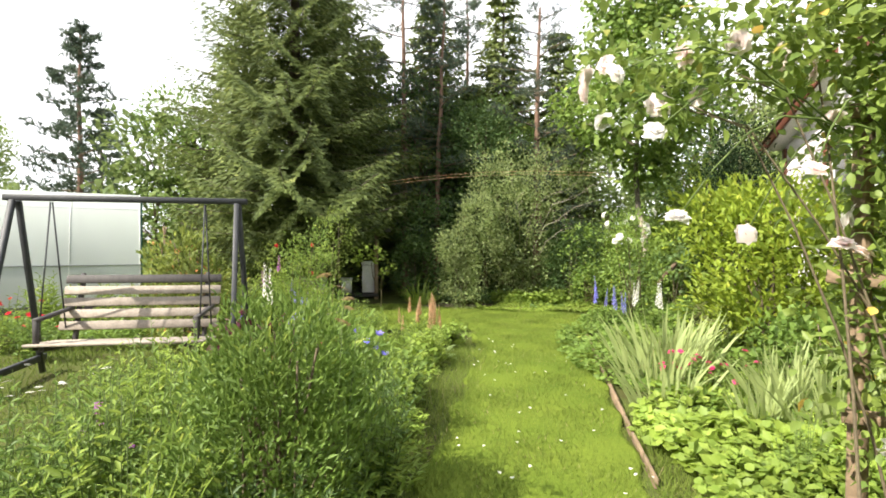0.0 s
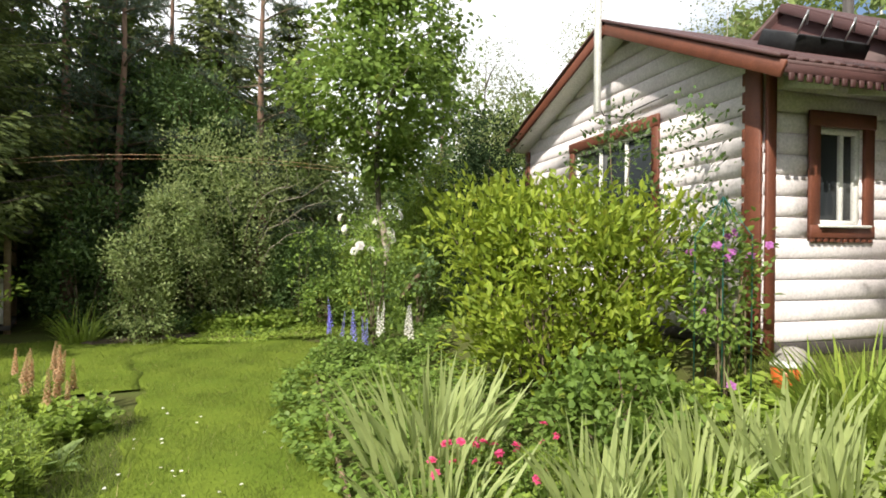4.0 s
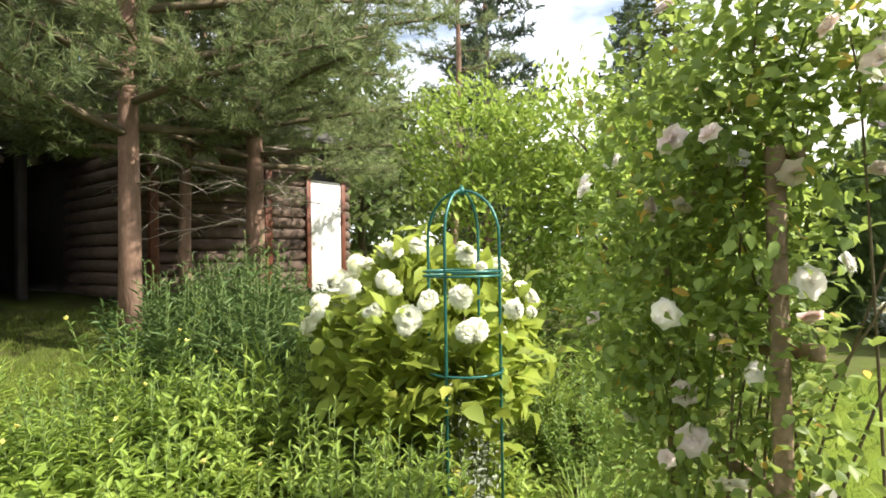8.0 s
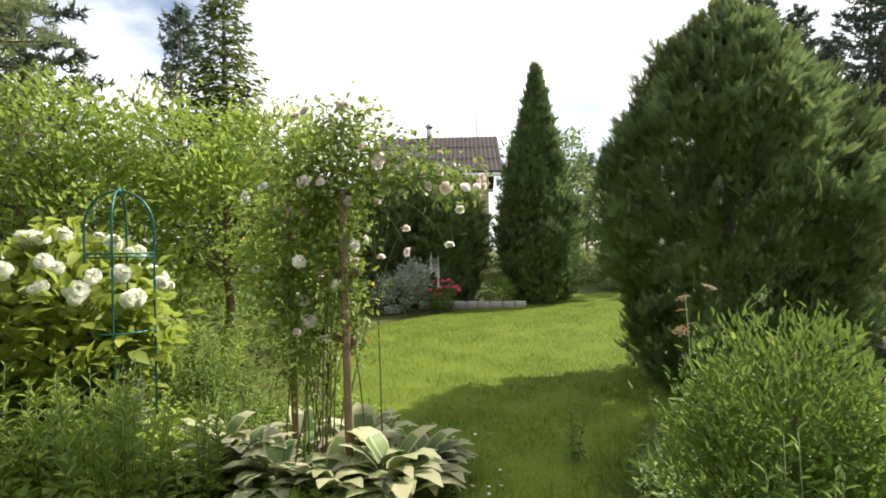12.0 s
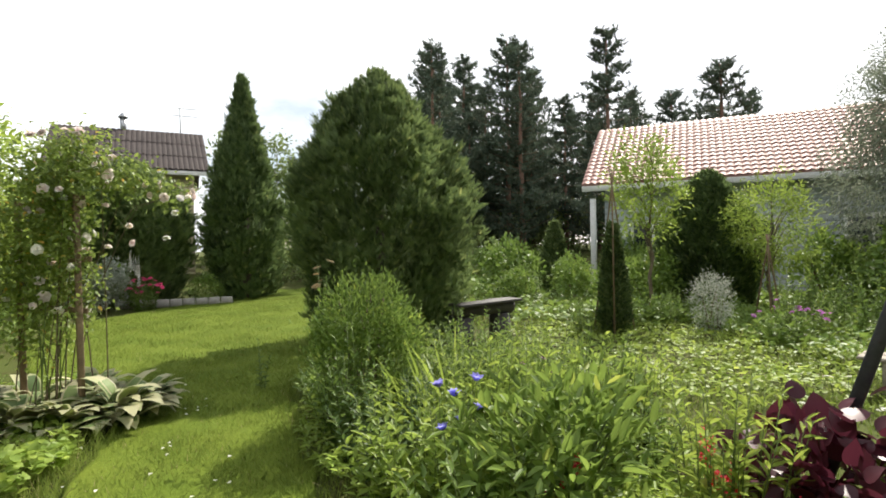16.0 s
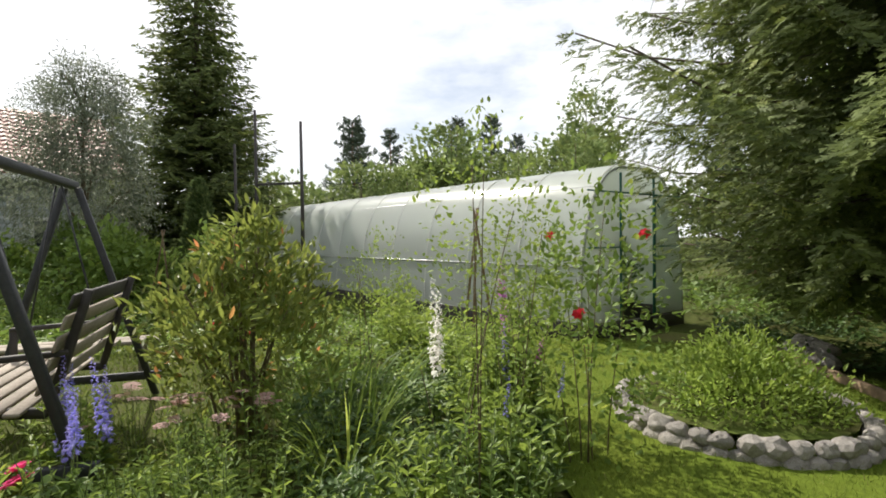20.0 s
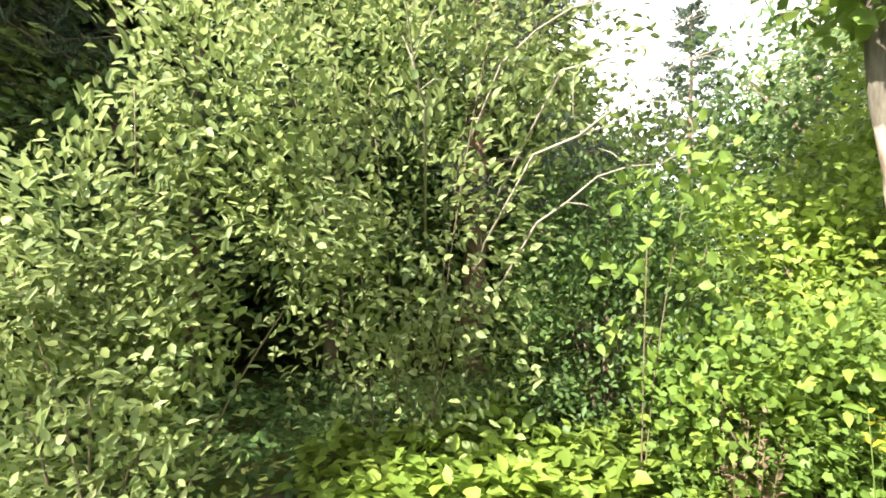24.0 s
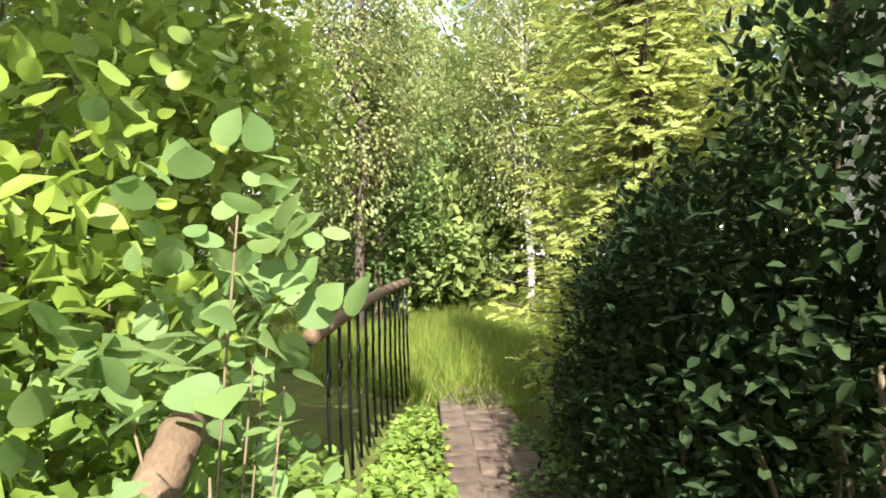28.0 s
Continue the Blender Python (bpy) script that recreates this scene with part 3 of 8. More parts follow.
def tuft(name, x, y, n, length, width, material, label, category="plant", r=0.15, rise=(1.0, 1.5), arch=(0.3, 1.2), group="", twist=0.6, z=None):
    """A fan of sword-shaped leaves from one root."""
    z = float(height(x, y)) if z is None else z
    ob = thing(name, x, y, z, label, category, group)
    a = rng.uniform(0, 6.283, n)
    q = np.sqrt(rng.random(n)) * r
    base = np.stack([np.cos(a) * q, np.sin(a) * q, np.full(n, -0.02)], -1)
    v, f = strips(base, a + rng.normal(size=n) * 0.5, rng.uniform(*rise, n), length * rng.uniform(0.55, 1.1, n), width * rng.uniform(0.7, 1.15, n), rng.uniform(*arch, n), 4, twist)
    put_mesh("leaves", v, f, material, ob)
    return ob


def sword_clump(x, y, n, length, width, label, r, rise, arch, group="", name="iris_clump", category="iris", material="iris_leaf"):
    """Sword-shaped leaves, each a part, out of eight shared leaf meshes."""
    ob = thing(name, x, y, float(height(x, y)), label, category, group)
    shapes = []
    for i in range(8):
        v, f = strips(np.zeros((1, 3)), 0.0, np.interp(i % 4, [0, 3], rise), 1.0, width / length * (0.8 + 0.1 * (i % 3)), np.interp((i * 3) % 8, [0, 7], arch), 4, 0.7)
        proto = put_mesh("sword_leaf", v, f, M[material])
        shapes.append(proto.data)
        bpy.data.objects.remove(proto)
    for i in range(n):
        a, q, k_ = rng.uniform(0, 6.283), math.sqrt(rng.random()) * r, length * rng.uniform(0.55, 1.1)
        leaf = new("sword_leaf", shapes[i % 8])
        leaf.parent = ob
        leaf.matrix_basis = Matrix.Translation((math.cos(a) * q, math.sin(a) * q, -0.02)) @ Matrix.Rotation(a + rng.normal() * 0.5, 4, "Z") @ Matrix.Diagonal((k_, k_, k_, 1))
    return ob


def ground_cover(name, cx, cy, rx, ry, n, leaf, material, label, hh=0.25, shape="oval", category="plants", turn=0.0):
    """Low mixed leaves over an oval of bed, uncountable."""
    a, q = rng.uniform(0, 6.283, n), np.sqrt(rng.random(n))
    lx, ly = np.cos(a) * q * rx, np.sin(a) * q * ry
    c, s = math.cos(radians(turn)), math.sin(radians(turn))
    x, y = cx + lx * c - ly * s, cy + lx * s + ly * c
    bump = np.array([noise.noise(Vector((i * 2.3, j * 2.3, 3.1))) for i, j in zip(x, y)])
    z = height(x, y) + hh * (0.55 + 0.6 * bump) * rng.uniform(0.15, 1.0, n) ** 0.5
    d = np.stack([rng.normal(size=n), rng.normal(size=n), rng.uniform(-0.2, 0.7, n)], -1)
    nn = np.array([0, 0, 1.0]) + rng.normal(size=(n, 3)) * 0.4
    v, f = leaves(np.stack([x, y, np.maximum(z, height(x, y) + 0.02)], -1), d, nn, leaf[0] * rng.uniform(0.6, 1.25, n), leaf[1] * rng.uniform(0.7, 1.2, n), shape)
    return tagged(put_mesh(name, v, f, material), label, category, kind="stuff")


# flowers: one mesh a kind, shared by all the blooms of it
def bloom_mesh(name, r, petals, rings, material, cup=0.5, shape="oval", wide=0.9):
    pos, al, nor, le = [], [], [], []
    for k_ in range(rings):
        f = (k_ + 1) / rings
        m = max(3, int(petals * (0.5 + 0.5 * f)))
        for j in range(m):
            a = j * 6.283 / m + k_ * 0.6 + rng.normal() * 0.12
            lift = (1.35 - f * (1.35 - cup)) + rng.normal() * 0.12
            d = np.array([math.cos(a) * math.cos(lift), math.sin(a) * math.cos(lift), math.sin(lift)])
            pos.append(d * 0)
            al.append(d)
            nor.append(np.array([-math.cos(a) * math.sin(lift), -math.sin(a) * math.sin(lift), math.cos(lift)]))
            le.append(r * (0.55 + 0.45 * f))
    v, f = leaves(pos, al, nor, np.array(le), np.array(le) * wide, shape)
    size = len(LEAF[shape][0])
    f = [np.where(q % size == 0, 0, q) for q in f]
    ob = put_mesh(name, v, f, material)
    me = ob.data
    bpy.data.objects.remove(ob)
    return me


def spike_mesh(name, h, r, n, material, petal=0.03):
    t = np.linspace(0, 1, n)
    a = np.arange(n) * 2.4
    rr = r * (1 - 0.85 * t)
    pos = np.stack([np.cos(a) * rr * 0.2, np.sin(a) * rr * 0.2, t * h], -1)
    d = np.stack([np.cos(a), np.sin(a), -0.25 + 0.5 * t], -1)
    nn = np.stack([-np.cos(a) * 0.3, -np.sin(a) * 0.3, np.ones(n)], -1)
    v, f = merge([leaves(pos, d, nn, petal * (1.2 - 0.8 * t), petal * 0.8 * (1.2 - 0.8 * t), "oval"),
                  leaves(pos, d + np.array([0, 0, -0.8]), nn, petal * (1.1 - 0.7 * t), petal * 0.8 * (1.2 - 0.8 * t), "oval")])
    ob = put_mesh(name, v, f, material)
    me = ob.data
    bpy.data.objects.remove(ob)
    return me


def place(name, me, parent, p, d=(0, 0, 1), scale=1.0, label="", spin=None):
    ob = new(name, me)
    ob.parent = parent
    q = Vector(d).to_track_quat("Z", "Y").to_matrix().to_4x4()
    ob.matrix_basis = Matrix.Translation(p) @ q @ Matrix.Rotation(rng.uniform(0, 6.28) if spin is None else spin, 4, "Z") @ Matrix.Diagonal((scale, scale, scale, 1))
    return tagged(ob, label) if label else ob


ROSE = bloom_mesh("rose_bloom", 0.055, 7, 6, M["white_petal"], 0.0, "round", 1.15)
BLUSH = bloom_mesh("blush_rose_bloom", 0.055, 7, 6, M["blush_petal"], 0.15, "round", 1.15)
PEONY = bloom_mesh("peony_bloom", 0.065, 9, 6, M["pink_petal"], 0.2, "round", 1.0)
SMALLPINK = bloom_mesh("small_pink_bloom", 0.032, 7, 3, M["pink_petal"], 0.2)
REDBLOOM = bloom_mesh("red_bloom", 0.035, 7, 3, M["red_petal"], 0.3)
BELL = bloom_mesh("bell_bloom", 0.035, 6, 2, M["blue_petal"], 0.9)
PHLOX = bloom_mesh("mauve_bloom", 0.03, 6, 2, M["mauve_petal"], 0.2)
MOPHEAD = bloom_mesh("mophead", 0.09, 16, 8, M["cream_petal"], -0.5, "oval")
LILY = bloom_mesh("lily_bud", 0.045, 5, 2, M["yellow_petal"], 1.0)
SPIKE_BLUE = spike_mesh("blue_spike", 0.34, 0.05, 44, M["blue_petal"], 0.028)
SPIKE_WHITE = spike_mesh("white_spike", 0.34, 0.05, 44, M["white_petal"], 0.03)
SPIKE_MAUVE = spike_mesh("mauve_spike", 0.22, 0.05, 30, M["mauve_petal"], 0.03)
SPIKE_PLUME = spike_mesh("plume", 0.26, 0.045, 60, M["plume"], 0.03)
SPIKE_RED = spike_mesh("red_spike", 0.16, 0.045, 22, M["red_petal"], 0.03)




def umbel_mesh(name, r, n, material):
    """A flat head of tiny florets."""
    a, q = np.arange(n) * 2.4, np.sqrt((np.arange(n) + 0.5) / n) * r
    pos = np.stack([np.cos(a) * q, np.sin(a) * q, 0.006 - 0.2 * q * q / r], -1)
    v, f = leaves(pos - np.array([0.006, 0, 0]), np.tile([1.0, 0, 0.1], (n, 1)), np.tile([0, 0, 1.0], (n, 1)), r * 0.5, r * 0.5, "round")
    ob = put_mesh(name, v, f, material)
    me = ob.data
    bpy.data.objects.remove(ob)
    return me


YARROW = umbel_mesh("yarrow_head", 0.042, 20, M["dusty_petal"])
M["seed"] = petal_mat("dry_seed_heads", (0.16, 0.10, 0.045), (0.30, 0.21, 0.10))
SEEDHEAD = umbel_mesh("seed_head", 0.032, 16, M["seed"])
WHITE_YARROW = umbel_mesh("white_yarrow_head", 0.03, 16, M["white_petal"])


# ---------------------------------------------------------------- trees
def trunk_line(h, lean=0.2, n=9):
    t = np.linspace(0, 1, n)
    w = np.cumsum(rng.normal(size=(n, 2)) * lean / n, 0)
    return np.column_stack([w - w[0], t * h - 0.1 * (t == 0)])


def spruce_tree(name, x, y, h, r, label, low=0.6, whorls=30, around=7, dense=1.0, material=None, shoot=0.17, turn=0.0, needle_w=0.05, hang=0.5, thick=5.0, drape=0.0, shape="quad", gap=None):
    """A conifer with drooping tiers: every branch bears side twigs, every twig short shoots."""
    z = float(height(x, y))
    ob = thing(name, x, y, z, label, "spruce tree", turn=turn)
    tube("trunk", trunk_line(h, 0.05), np.linspace(0.018 * h, 0.01, 9), M["spruce_bark"], ob, sides=9)
    wood, P, D, Ls, Ws = [], [], [], [], []
    for i in range(whorls):
        f = i / whorls
        zz = low + (h - low) * f ** 1.12
        for b in range(around):
            L = r * (1 - f) ** 0.82 * rng.uniform(0.72, 1.12) * (0.47 + 0.53 * min(1.0, f / 0.18)) + 0.12
            a = b * 6.283 / around + i * 0.9 + rng.normal() * 0.2
            if gap and abs((a - radians(gap[0]) + math.pi) % (2 * math.pi) - math.pi) < radians(gap[1]) and zz < gap[2]:
                continue
            n = max(4, int(L / 0.13 * dense))
            s = np.linspace(0, 1, n)
            sag = (0.42 * (1 - f) + 0.02) * L
            path = np.stack([np.cos(a) * s * L, np.sin(a) * s * L, zz + L * 0.10 * s - sag * s ** 1.2 + sag * 0.75 * s ** 3], -1)
            path[:, 2] = np.maximum(path[:, 2], 0.12)
            wood.append(tube_arrays(path[:: max(1, n // 5)] if n > 8 else path, 0.005 + 0.006 * L * (1 - np.linspace(0, 1, len(path[:: max(1, n // 5)] if n > 8 else path)) * 0.8), 3))
            out, side = np.array([math.cos(a), math.sin(a), 0]), np.array([-math.sin(a), math.cos(a), 0])
            for q, sg in ((q, sg) for q in range(max(1, n // 8), n) for sg in (-1, 1)):
                tl = (0.10 + 0.36 * L * (1 - s[q]) ** 0.8 * min(1.0, 3.2 * s[q] + 0.25)) * rng.uniform(0.7, 1.15)
                tl = min(tl, 0.85)
                tw = unit(out * (0.55 + 0.5 * s[q]) + side * sg * 0.85 + np.array([0, 0, -0.10]))
                m = max(3, int(tl / shoot * thick))
                u_ = (np.arange(m) + rng.random(m)) / m
                pts = path[q] + tw * (u_ * tl)[:, None] + np.array([0, 0, -1]) * (hang * tl * u_ ** 1.5)[:, None]
                P.append(pts)
                cr_ = np.cross(tw, [0, 0, 1.0])[None] * np.where(np.arange(m) % 2, 0.55, -0.55)[:, None]
                D.append(tw[None] * 0.75 + cr_ + rng.normal(size=(m, 3)) * 0.2 + np.array([0, 0, -0.45 * hang]) * u_[:, None])
                Ls.append(np.full(m, shoot) * rng.uniform(0.6, 1.25, m))
                Ws.append(needle_w * rng.uniform(0.8, 1.3, m))
                if drape:
                    P.append(path[q][None])
                    D.append((tw + np.array([0, 0, -0.55 * hang]))[None])
                    Ls.append(np.array([tl * 1.05]))
                    Ws.append(np.array([drape]))
    tagged(put_mesh("branch", *merge(wood), M["spruce_bark"], ob), kind="stuff")
    P, D, Ls, Ws = np.concatenate(P), np.concatenate(D), np.concatenate(Ls), np.concatenate(Ws)
    away = np.column_stack([P[:, :2], np.zeros(len(P))])
    nn = np.array([0, 0, 0.75]) + unit(away + 1e-6) * 0.7 + rng.normal(size=P.shape) * 0.4
    put_mesh("needles", *leaves(P, D, nn, Ls, Ws, shape), material or M["spruce"], ob)
    return ob


def pine_tree(name, x, y, h, r, label, bare=0.35, branches=26, per=26, needle=0.12, width=0.01, material=None, trunk_r=0.13, lean=0.3, category="pine tree", sag=0.0, snags=0):
    """A pine: straight reddish trunk, spreading limbs that carry flat cushions of long needles."""
    z = float(height(x, y))
    ob = thing(name, x, y, z, label, category)
    line = trunk_line(h, lean)
    tube("trunk", line, np.linspace(trunk_r, trunk_r * 0.25, 9), M["pine_bark"], ob, sides=10)
    wood, tips, ways, dead = [], [], [], []
    up = np.array([0, 0, 1.0])
    for i in range(branches):
        f = bare + (1 - bare) * (i + rng.random()) / branches
        root = np.array([np.interp(f * h, line[:, 2], line[:, k_]) for k_ in range(3)])
        L = r * (1 - 0.8 * ((f - bare) / (1 - bare)) ** 1.4) * rng.uniform(0.65, 1.1)
        a = i * 2.4 + rng.normal() * 0.4
        s = np.linspace(0, 1, 7)
        path = root + np.stack([np.cos(a + 0.3 * s) * s * L, np.sin(a + 0.3 * s) * s * L, L * (0.12 * s + (0.18 - sag) * s ** 2) + rng.normal() * 0.1 * s], -1)
        wood.append(tube_arrays(path, 0.008 + 0.014 * L * (1 - s * 0.85), 4))
        nodes = np.linspace(0.28, 1.0, max(4, int(L / (1.55 * needle))))
        for t in nodes:
            c = np.array([np.interp(t, s, path[:, k_]) for k_ in range(3)])
            for sg in (-1, 1):
                w = unit(np.array([math.cos(a + sg * 0.9), math.sin(a + sg * 0.9), 0.1]) + rng.normal(size=3) * 0.25)
                tl = (0.18 + 0.42 * L * (1.08 - t)) * rng.uniform(0.5, 1.1)
                e = c + w * tl + up * 0.12 * tl
                wood.append(tube_arrays(np.stack([c, (c + e) / 2 - up * 0.02, e]), [0.007, 0.005, 0.003], 3))
                m = max(2, int(tl / (0.95 * needle)))
                u_ = (np.arange(m) + 1) / m
                tips.append(c + (e - c) * u_[:, None] + rng.normal(size=(m, 3)) * 0.35 * needle)
                ways.append(np.repeat(unit(w + up * 0.45)[None], m, 0) + rng.normal(size=(m, 3)) * 0.3)
    tagged(put_mesh("limb", *merge(wood), M["twig"], ob), kind="stuff")
    for i in range(snags):
        a, z0 = rng.uniform(0, 6.28), rng.uniform(0.17, bare + 0.12) * h
        root = np.array([np.interp(z0, line[:, 2], line[:, k_]) for k_ in range(3)])
        L = rng.uniform(0.5, 1.5)
        s = np.linspace(0, 1, 6)
        path = root + np.stack([np.cos(a) * s * L, np.sin(a) * s * L, 0.25 * s * L - 0.4 * L * s ** 2], -1) + np.cumsum(rng.normal(size=(6, 3)) * 0.025, 0)
        path[0] = root
        dead.append(tube_arrays(path, np.linspace(0.012, 0.004, 6), 4))
        for j in range(7):
            c = path[1 + j % 5]
            e = c + unit(np.array([math.cos(a + rng.normal()), math.sin(a + rng.normal()), rng.normal() * 0.4])) * rng.uniform(0.15, 0.45)
            dead.append(tube_arrays(np.stack([c, (c + e) / 2 + rng.normal(size=3) * 0.02, e]), [0.005, 0.004, 0.0025], 3))
    if dead:
        tagged(put_mesh("dead_limb", *merge(dead), M["grey_wood"], ob, "bare grey lower limbs"), kind="stuff")
    tips, ways = np.concatenate(tips), unit(np.concatenate(ways))
    n = len(tips) * per
    shoot, d0 = np.repeat(tips, per, 0), np.repeat(ways, per, 0)
    back = rng.random(n)[:, None]
    d = d0 * (0.35 + 0.75 * (1 - back)) + ball(n) * 0.85
    put_mesh("needles", *leaves(shoot - d0 * back * needle * 1.1, d, ball(n), needle * rng.uniform(0.7, 1.2, n), width, "needle"), material or M["pine"], ob)
    return ob


def broad_tree(name, x, y, h, blobs, material, label, count=420, per=16, radius=0.4, leaf=(0.12, 0.09), bark=None, trunk_r=0.12, category="tree", limbs=12, droop=0.0, shape="diamond", shell=0.45, lean=0.3):
    """A leafy tree: tapered trunk, limbs into each part of the crown, clumps of leaves with gaps."""
    z = float(height(x, y))
    ob = thing(name, x, y, z, label, category)
    line = trunk_line(h * 0.85, lean)
    tube("trunk", line, np.linspace(trunk_r, trunk_r * 0.15, 9), bark or M["twig"], ob, sides=9)
    wood = []
    for i in range(limbs):
        b = blobs[i % len(blobs)]
        end = np.array(b[:3]) + ball(1)[0] * np.array(b[3:6]) * 0.7
        z0 = min(max(end[2] - abs(end[:2]).sum() * 0.8 - 0.3, 0.25 * h), 0.8 * h)
        root = np.array([np.interp(z0, line[:, 2], line[:, k_]) for k_ in range(3)])
        s = np.linspace(0, 1, 6)[:, None]
        wood.append(tube_arrays(root + (end - root) * s + np.array([0, 0, 0.12]) * np.sin(s * 3.1), trunk_r * 0.42 * (1 - 0.85 * s[:, 0]), 5))
    tagged(put_mesh("limb", *merge(wood), bark or M["twig"], ob), kind="stuff")
    foliage("crown", blobs, count, per, radius, leaf[0], leaf[1], material, ob, shape, 0.1, droop, shell)
    return ob


def thuja(name, x, y, h, r, label, material=None, n=9000, point=0.5, category="thuja", belly=0.42, frond=0.16, foot=0.0, feathery=False, shaggy=0.34, taper=0.8):
    """A dense egg- or column-shaped conifer of upright flat sprays."""
    z = float(height(x, y))
    ob = thing(name, x, y, z, label, category)
    tube("trunk", trunk_line(h * 0.8, 0.02), np.linspace(0.03 * h, 0.01, 9), M["spruce_bark"], ob)
    m = n // 6 if feathery else n
    t = rng.random(m) ** 0.85
    prof = np.where(t < belly, 0.72 + 0.28 * np.sin(t / belly * 1.57), np.clip(1 - np.clip((t - belly) / (1 - belly), 0, 1) ** (1.0 / point), 0, 1) ** taper)
    a = rng.uniform(0, 6.283, m)
    lump = np.array([noise.noise(Vector((math.cos(q) * 1.6, math.sin(q) * 1.6, w * h * 1.1))) for q, w in zip(a, t)])
    rr = r * prof * (1 + shaggy * 0.6 * lump) * (0.72 + 0.3 * rng.random(m) ** 0.5 + 0.2 * (rng.random(m) < 0.2) * rng.random(m))
    p = np.stack([np.cos(a) * rr, np.sin(a) * rr, foot + t * (h - foot)], -1)
    o = np.stack([np.cos(a), np.sin(a), np.zeros(m)], -1)
    plane = unit(o * 0.4 + np.stack([-o[:, 1], o[:, 0], o[:, 2]], -1) * rng.normal(size=(m, 1)) * 0.7)
    if feathery:                                    # tufts of sprays fanned out in one plane, with gaps between them
        p, o, plane = (np.repeat(q, 6, 0) for q in (p, o, plane))
        slim = np.repeat(0.3 + 0.7 * prof, 6)[:, None]
        p = p + slim * plane * rng.normal(size=(m * 6, 1)) * frond * 0.7 + np.array([0, 0, 1.0]) * rng.uniform(-1, 1, (m * 6, 1)) * frond * 1.1 + slim * o * rng.uniform(-0.6, 0.5, (m * 6, 1)) * frond
    k_ = 5
    n = len(p)
    P, O, plane = np.repeat(p, k_, 0), np.repeat(o, k_, 0), np.repeat(plane, k_, 0)
    fan = np.tile(np.linspace(-0.8, 0.8, k_), n)[:, None]
    d = O * 0.55 * (np.repeat(slim, k_, 0) if feathery else 1.0) + np.array([0, 0, 0.7]) + plane * fan * (np.repeat(slim, k_, 0) if feathery else 1.0) + rng.normal(size=P.shape) * 0.16
    nn = np.cross(d, plane) + rng.normal(size=P.shape) * 0.2
    put_mesh("sprays", *leaves(P + rng.normal(size=P.shape) * 0.02, d, nn, frond * rng.uniform(0.5, 1.3, len(P)), frond * (0.5 if feathery else 0.34), "frond" if feathery else "quad"), material or M["thuja"], ob)
    return ob


# ---------------------------------------------------------------- timber house
HX, HY, HT = 5.32, 5.25, -11.5
house = thing("house", HX, HY, 0, "small timber house clad in pale half-round log boards, red-brown trim", "house", turn=HT)
BASE, EAVE, EAVE_N, APEX, WIDE, MID = 0.75, 3.2, 3.26, 4.2, 4.86, 1.97


def log_board(parent, p, way, out, length, h=0.185, bulge=0.034):
    """One half-round cladding board, starting at p and running along way."""
    t = np.linspace(0, np.pi, 8)
    prof = [(0.0, 0.002)] + [(bulge * math.sin(a) + 0.004, h * (0.5 - 0.49 * math.cos(a))) for a in t] + [(0.0, h - 0.002)]
    way, out = np.array(way, float), np.array(out, float)
    a = np.array([np.array(p) + out * q[0] + np.array([0, 0, q[1]]) for q in prof])
    m = len(prof)
    v = np.concatenate([a, a + way * length])
    q = np.array([[i, i + 1, m + i + 1, m + i] for i in range(m - 1)])
    if np.dot(np.cross(way, [0, 0, 1]), out) > 0:
        q = q[:, ::-1]
    return put_mesh("log_board", v, [q, np.array([list(range(m)), list(range(2 * m - 1, m - 1, -1))])], M["log_paint"], parent)


def rows_with_hole(parent, at, way, out, length_at, z0, z1, hole=None, h=0.185):
    """Courses of boards up a wall; length_at(z) gives start and end; hole = start, end, low, high."""
    z = z0
    while z < z1 - 0.05:
        s, e = length_at(z + h * 0.5)
        segs = [(s, e)]
        if hole and z + h > hole[2] + 0.02 and z < hole[3] - 0.02:
            segs = [(s, min(e, hole[0])), (max(s, hole[1]), e)]
        for a, b in segs:
            if b - a > 0.03:
                log_board(parent, np.array(at) + np.array(way) * a + np.array([0, 0, z]), way, out, b - a, h - 0.002)
        z += h


def wall_block(name, parent, spans, material):
    """A thick wall built of boxes (x0, x1, y0, y1, z0, z1) in one mesh."""
    parts_ = []
    for x0, x1, y0, y1, z0, z1 in spans:
        v, f = box_arrays(x1 - x0, y1 - y0, z1 - z0, 0.002)
        parts_.append((v + np.array([(x0 + x1) / 2, (y0 + y1) / 2, (z0 + z1) / 2]), f))
    return put_mesh(name, *merge(parts_), material, parent)


GW = (1.45, 3.2, 1.78, 2.93)          # gable window: along the wall and heights
SW = (0.56, 1.08, 1.79, 2.67)         # side window
wall_gable = wall_block("gable_wall", house, [(0, 0.16, 0, GW[0], BASE, EAVE), (0, 0.16, GW[1], WIDE, BASE, EAVE), (0, 0.16, GW[0], GW[1], BASE, GW[2]), (0, 0.16, GW[0], GW[1], GW[3], EAVE)], M["log_paint"])
v_ = np.array([(0, 0, EAVE), (0, WIDE, EAVE), (0, WIDE, EAVE_N), (0, MID, APEX)])
put_mesh("gable_top", np.concatenate([v_, v_ + [0.16, 0, 0]]), [np.array([(3, 2, 1, 0), (4, 5, 6, 7), (0, 1, 5, 4), (1, 2, 6, 5), (2, 3, 7, 6), (3, 0, 4, 7)])], M["log_paint"], house)


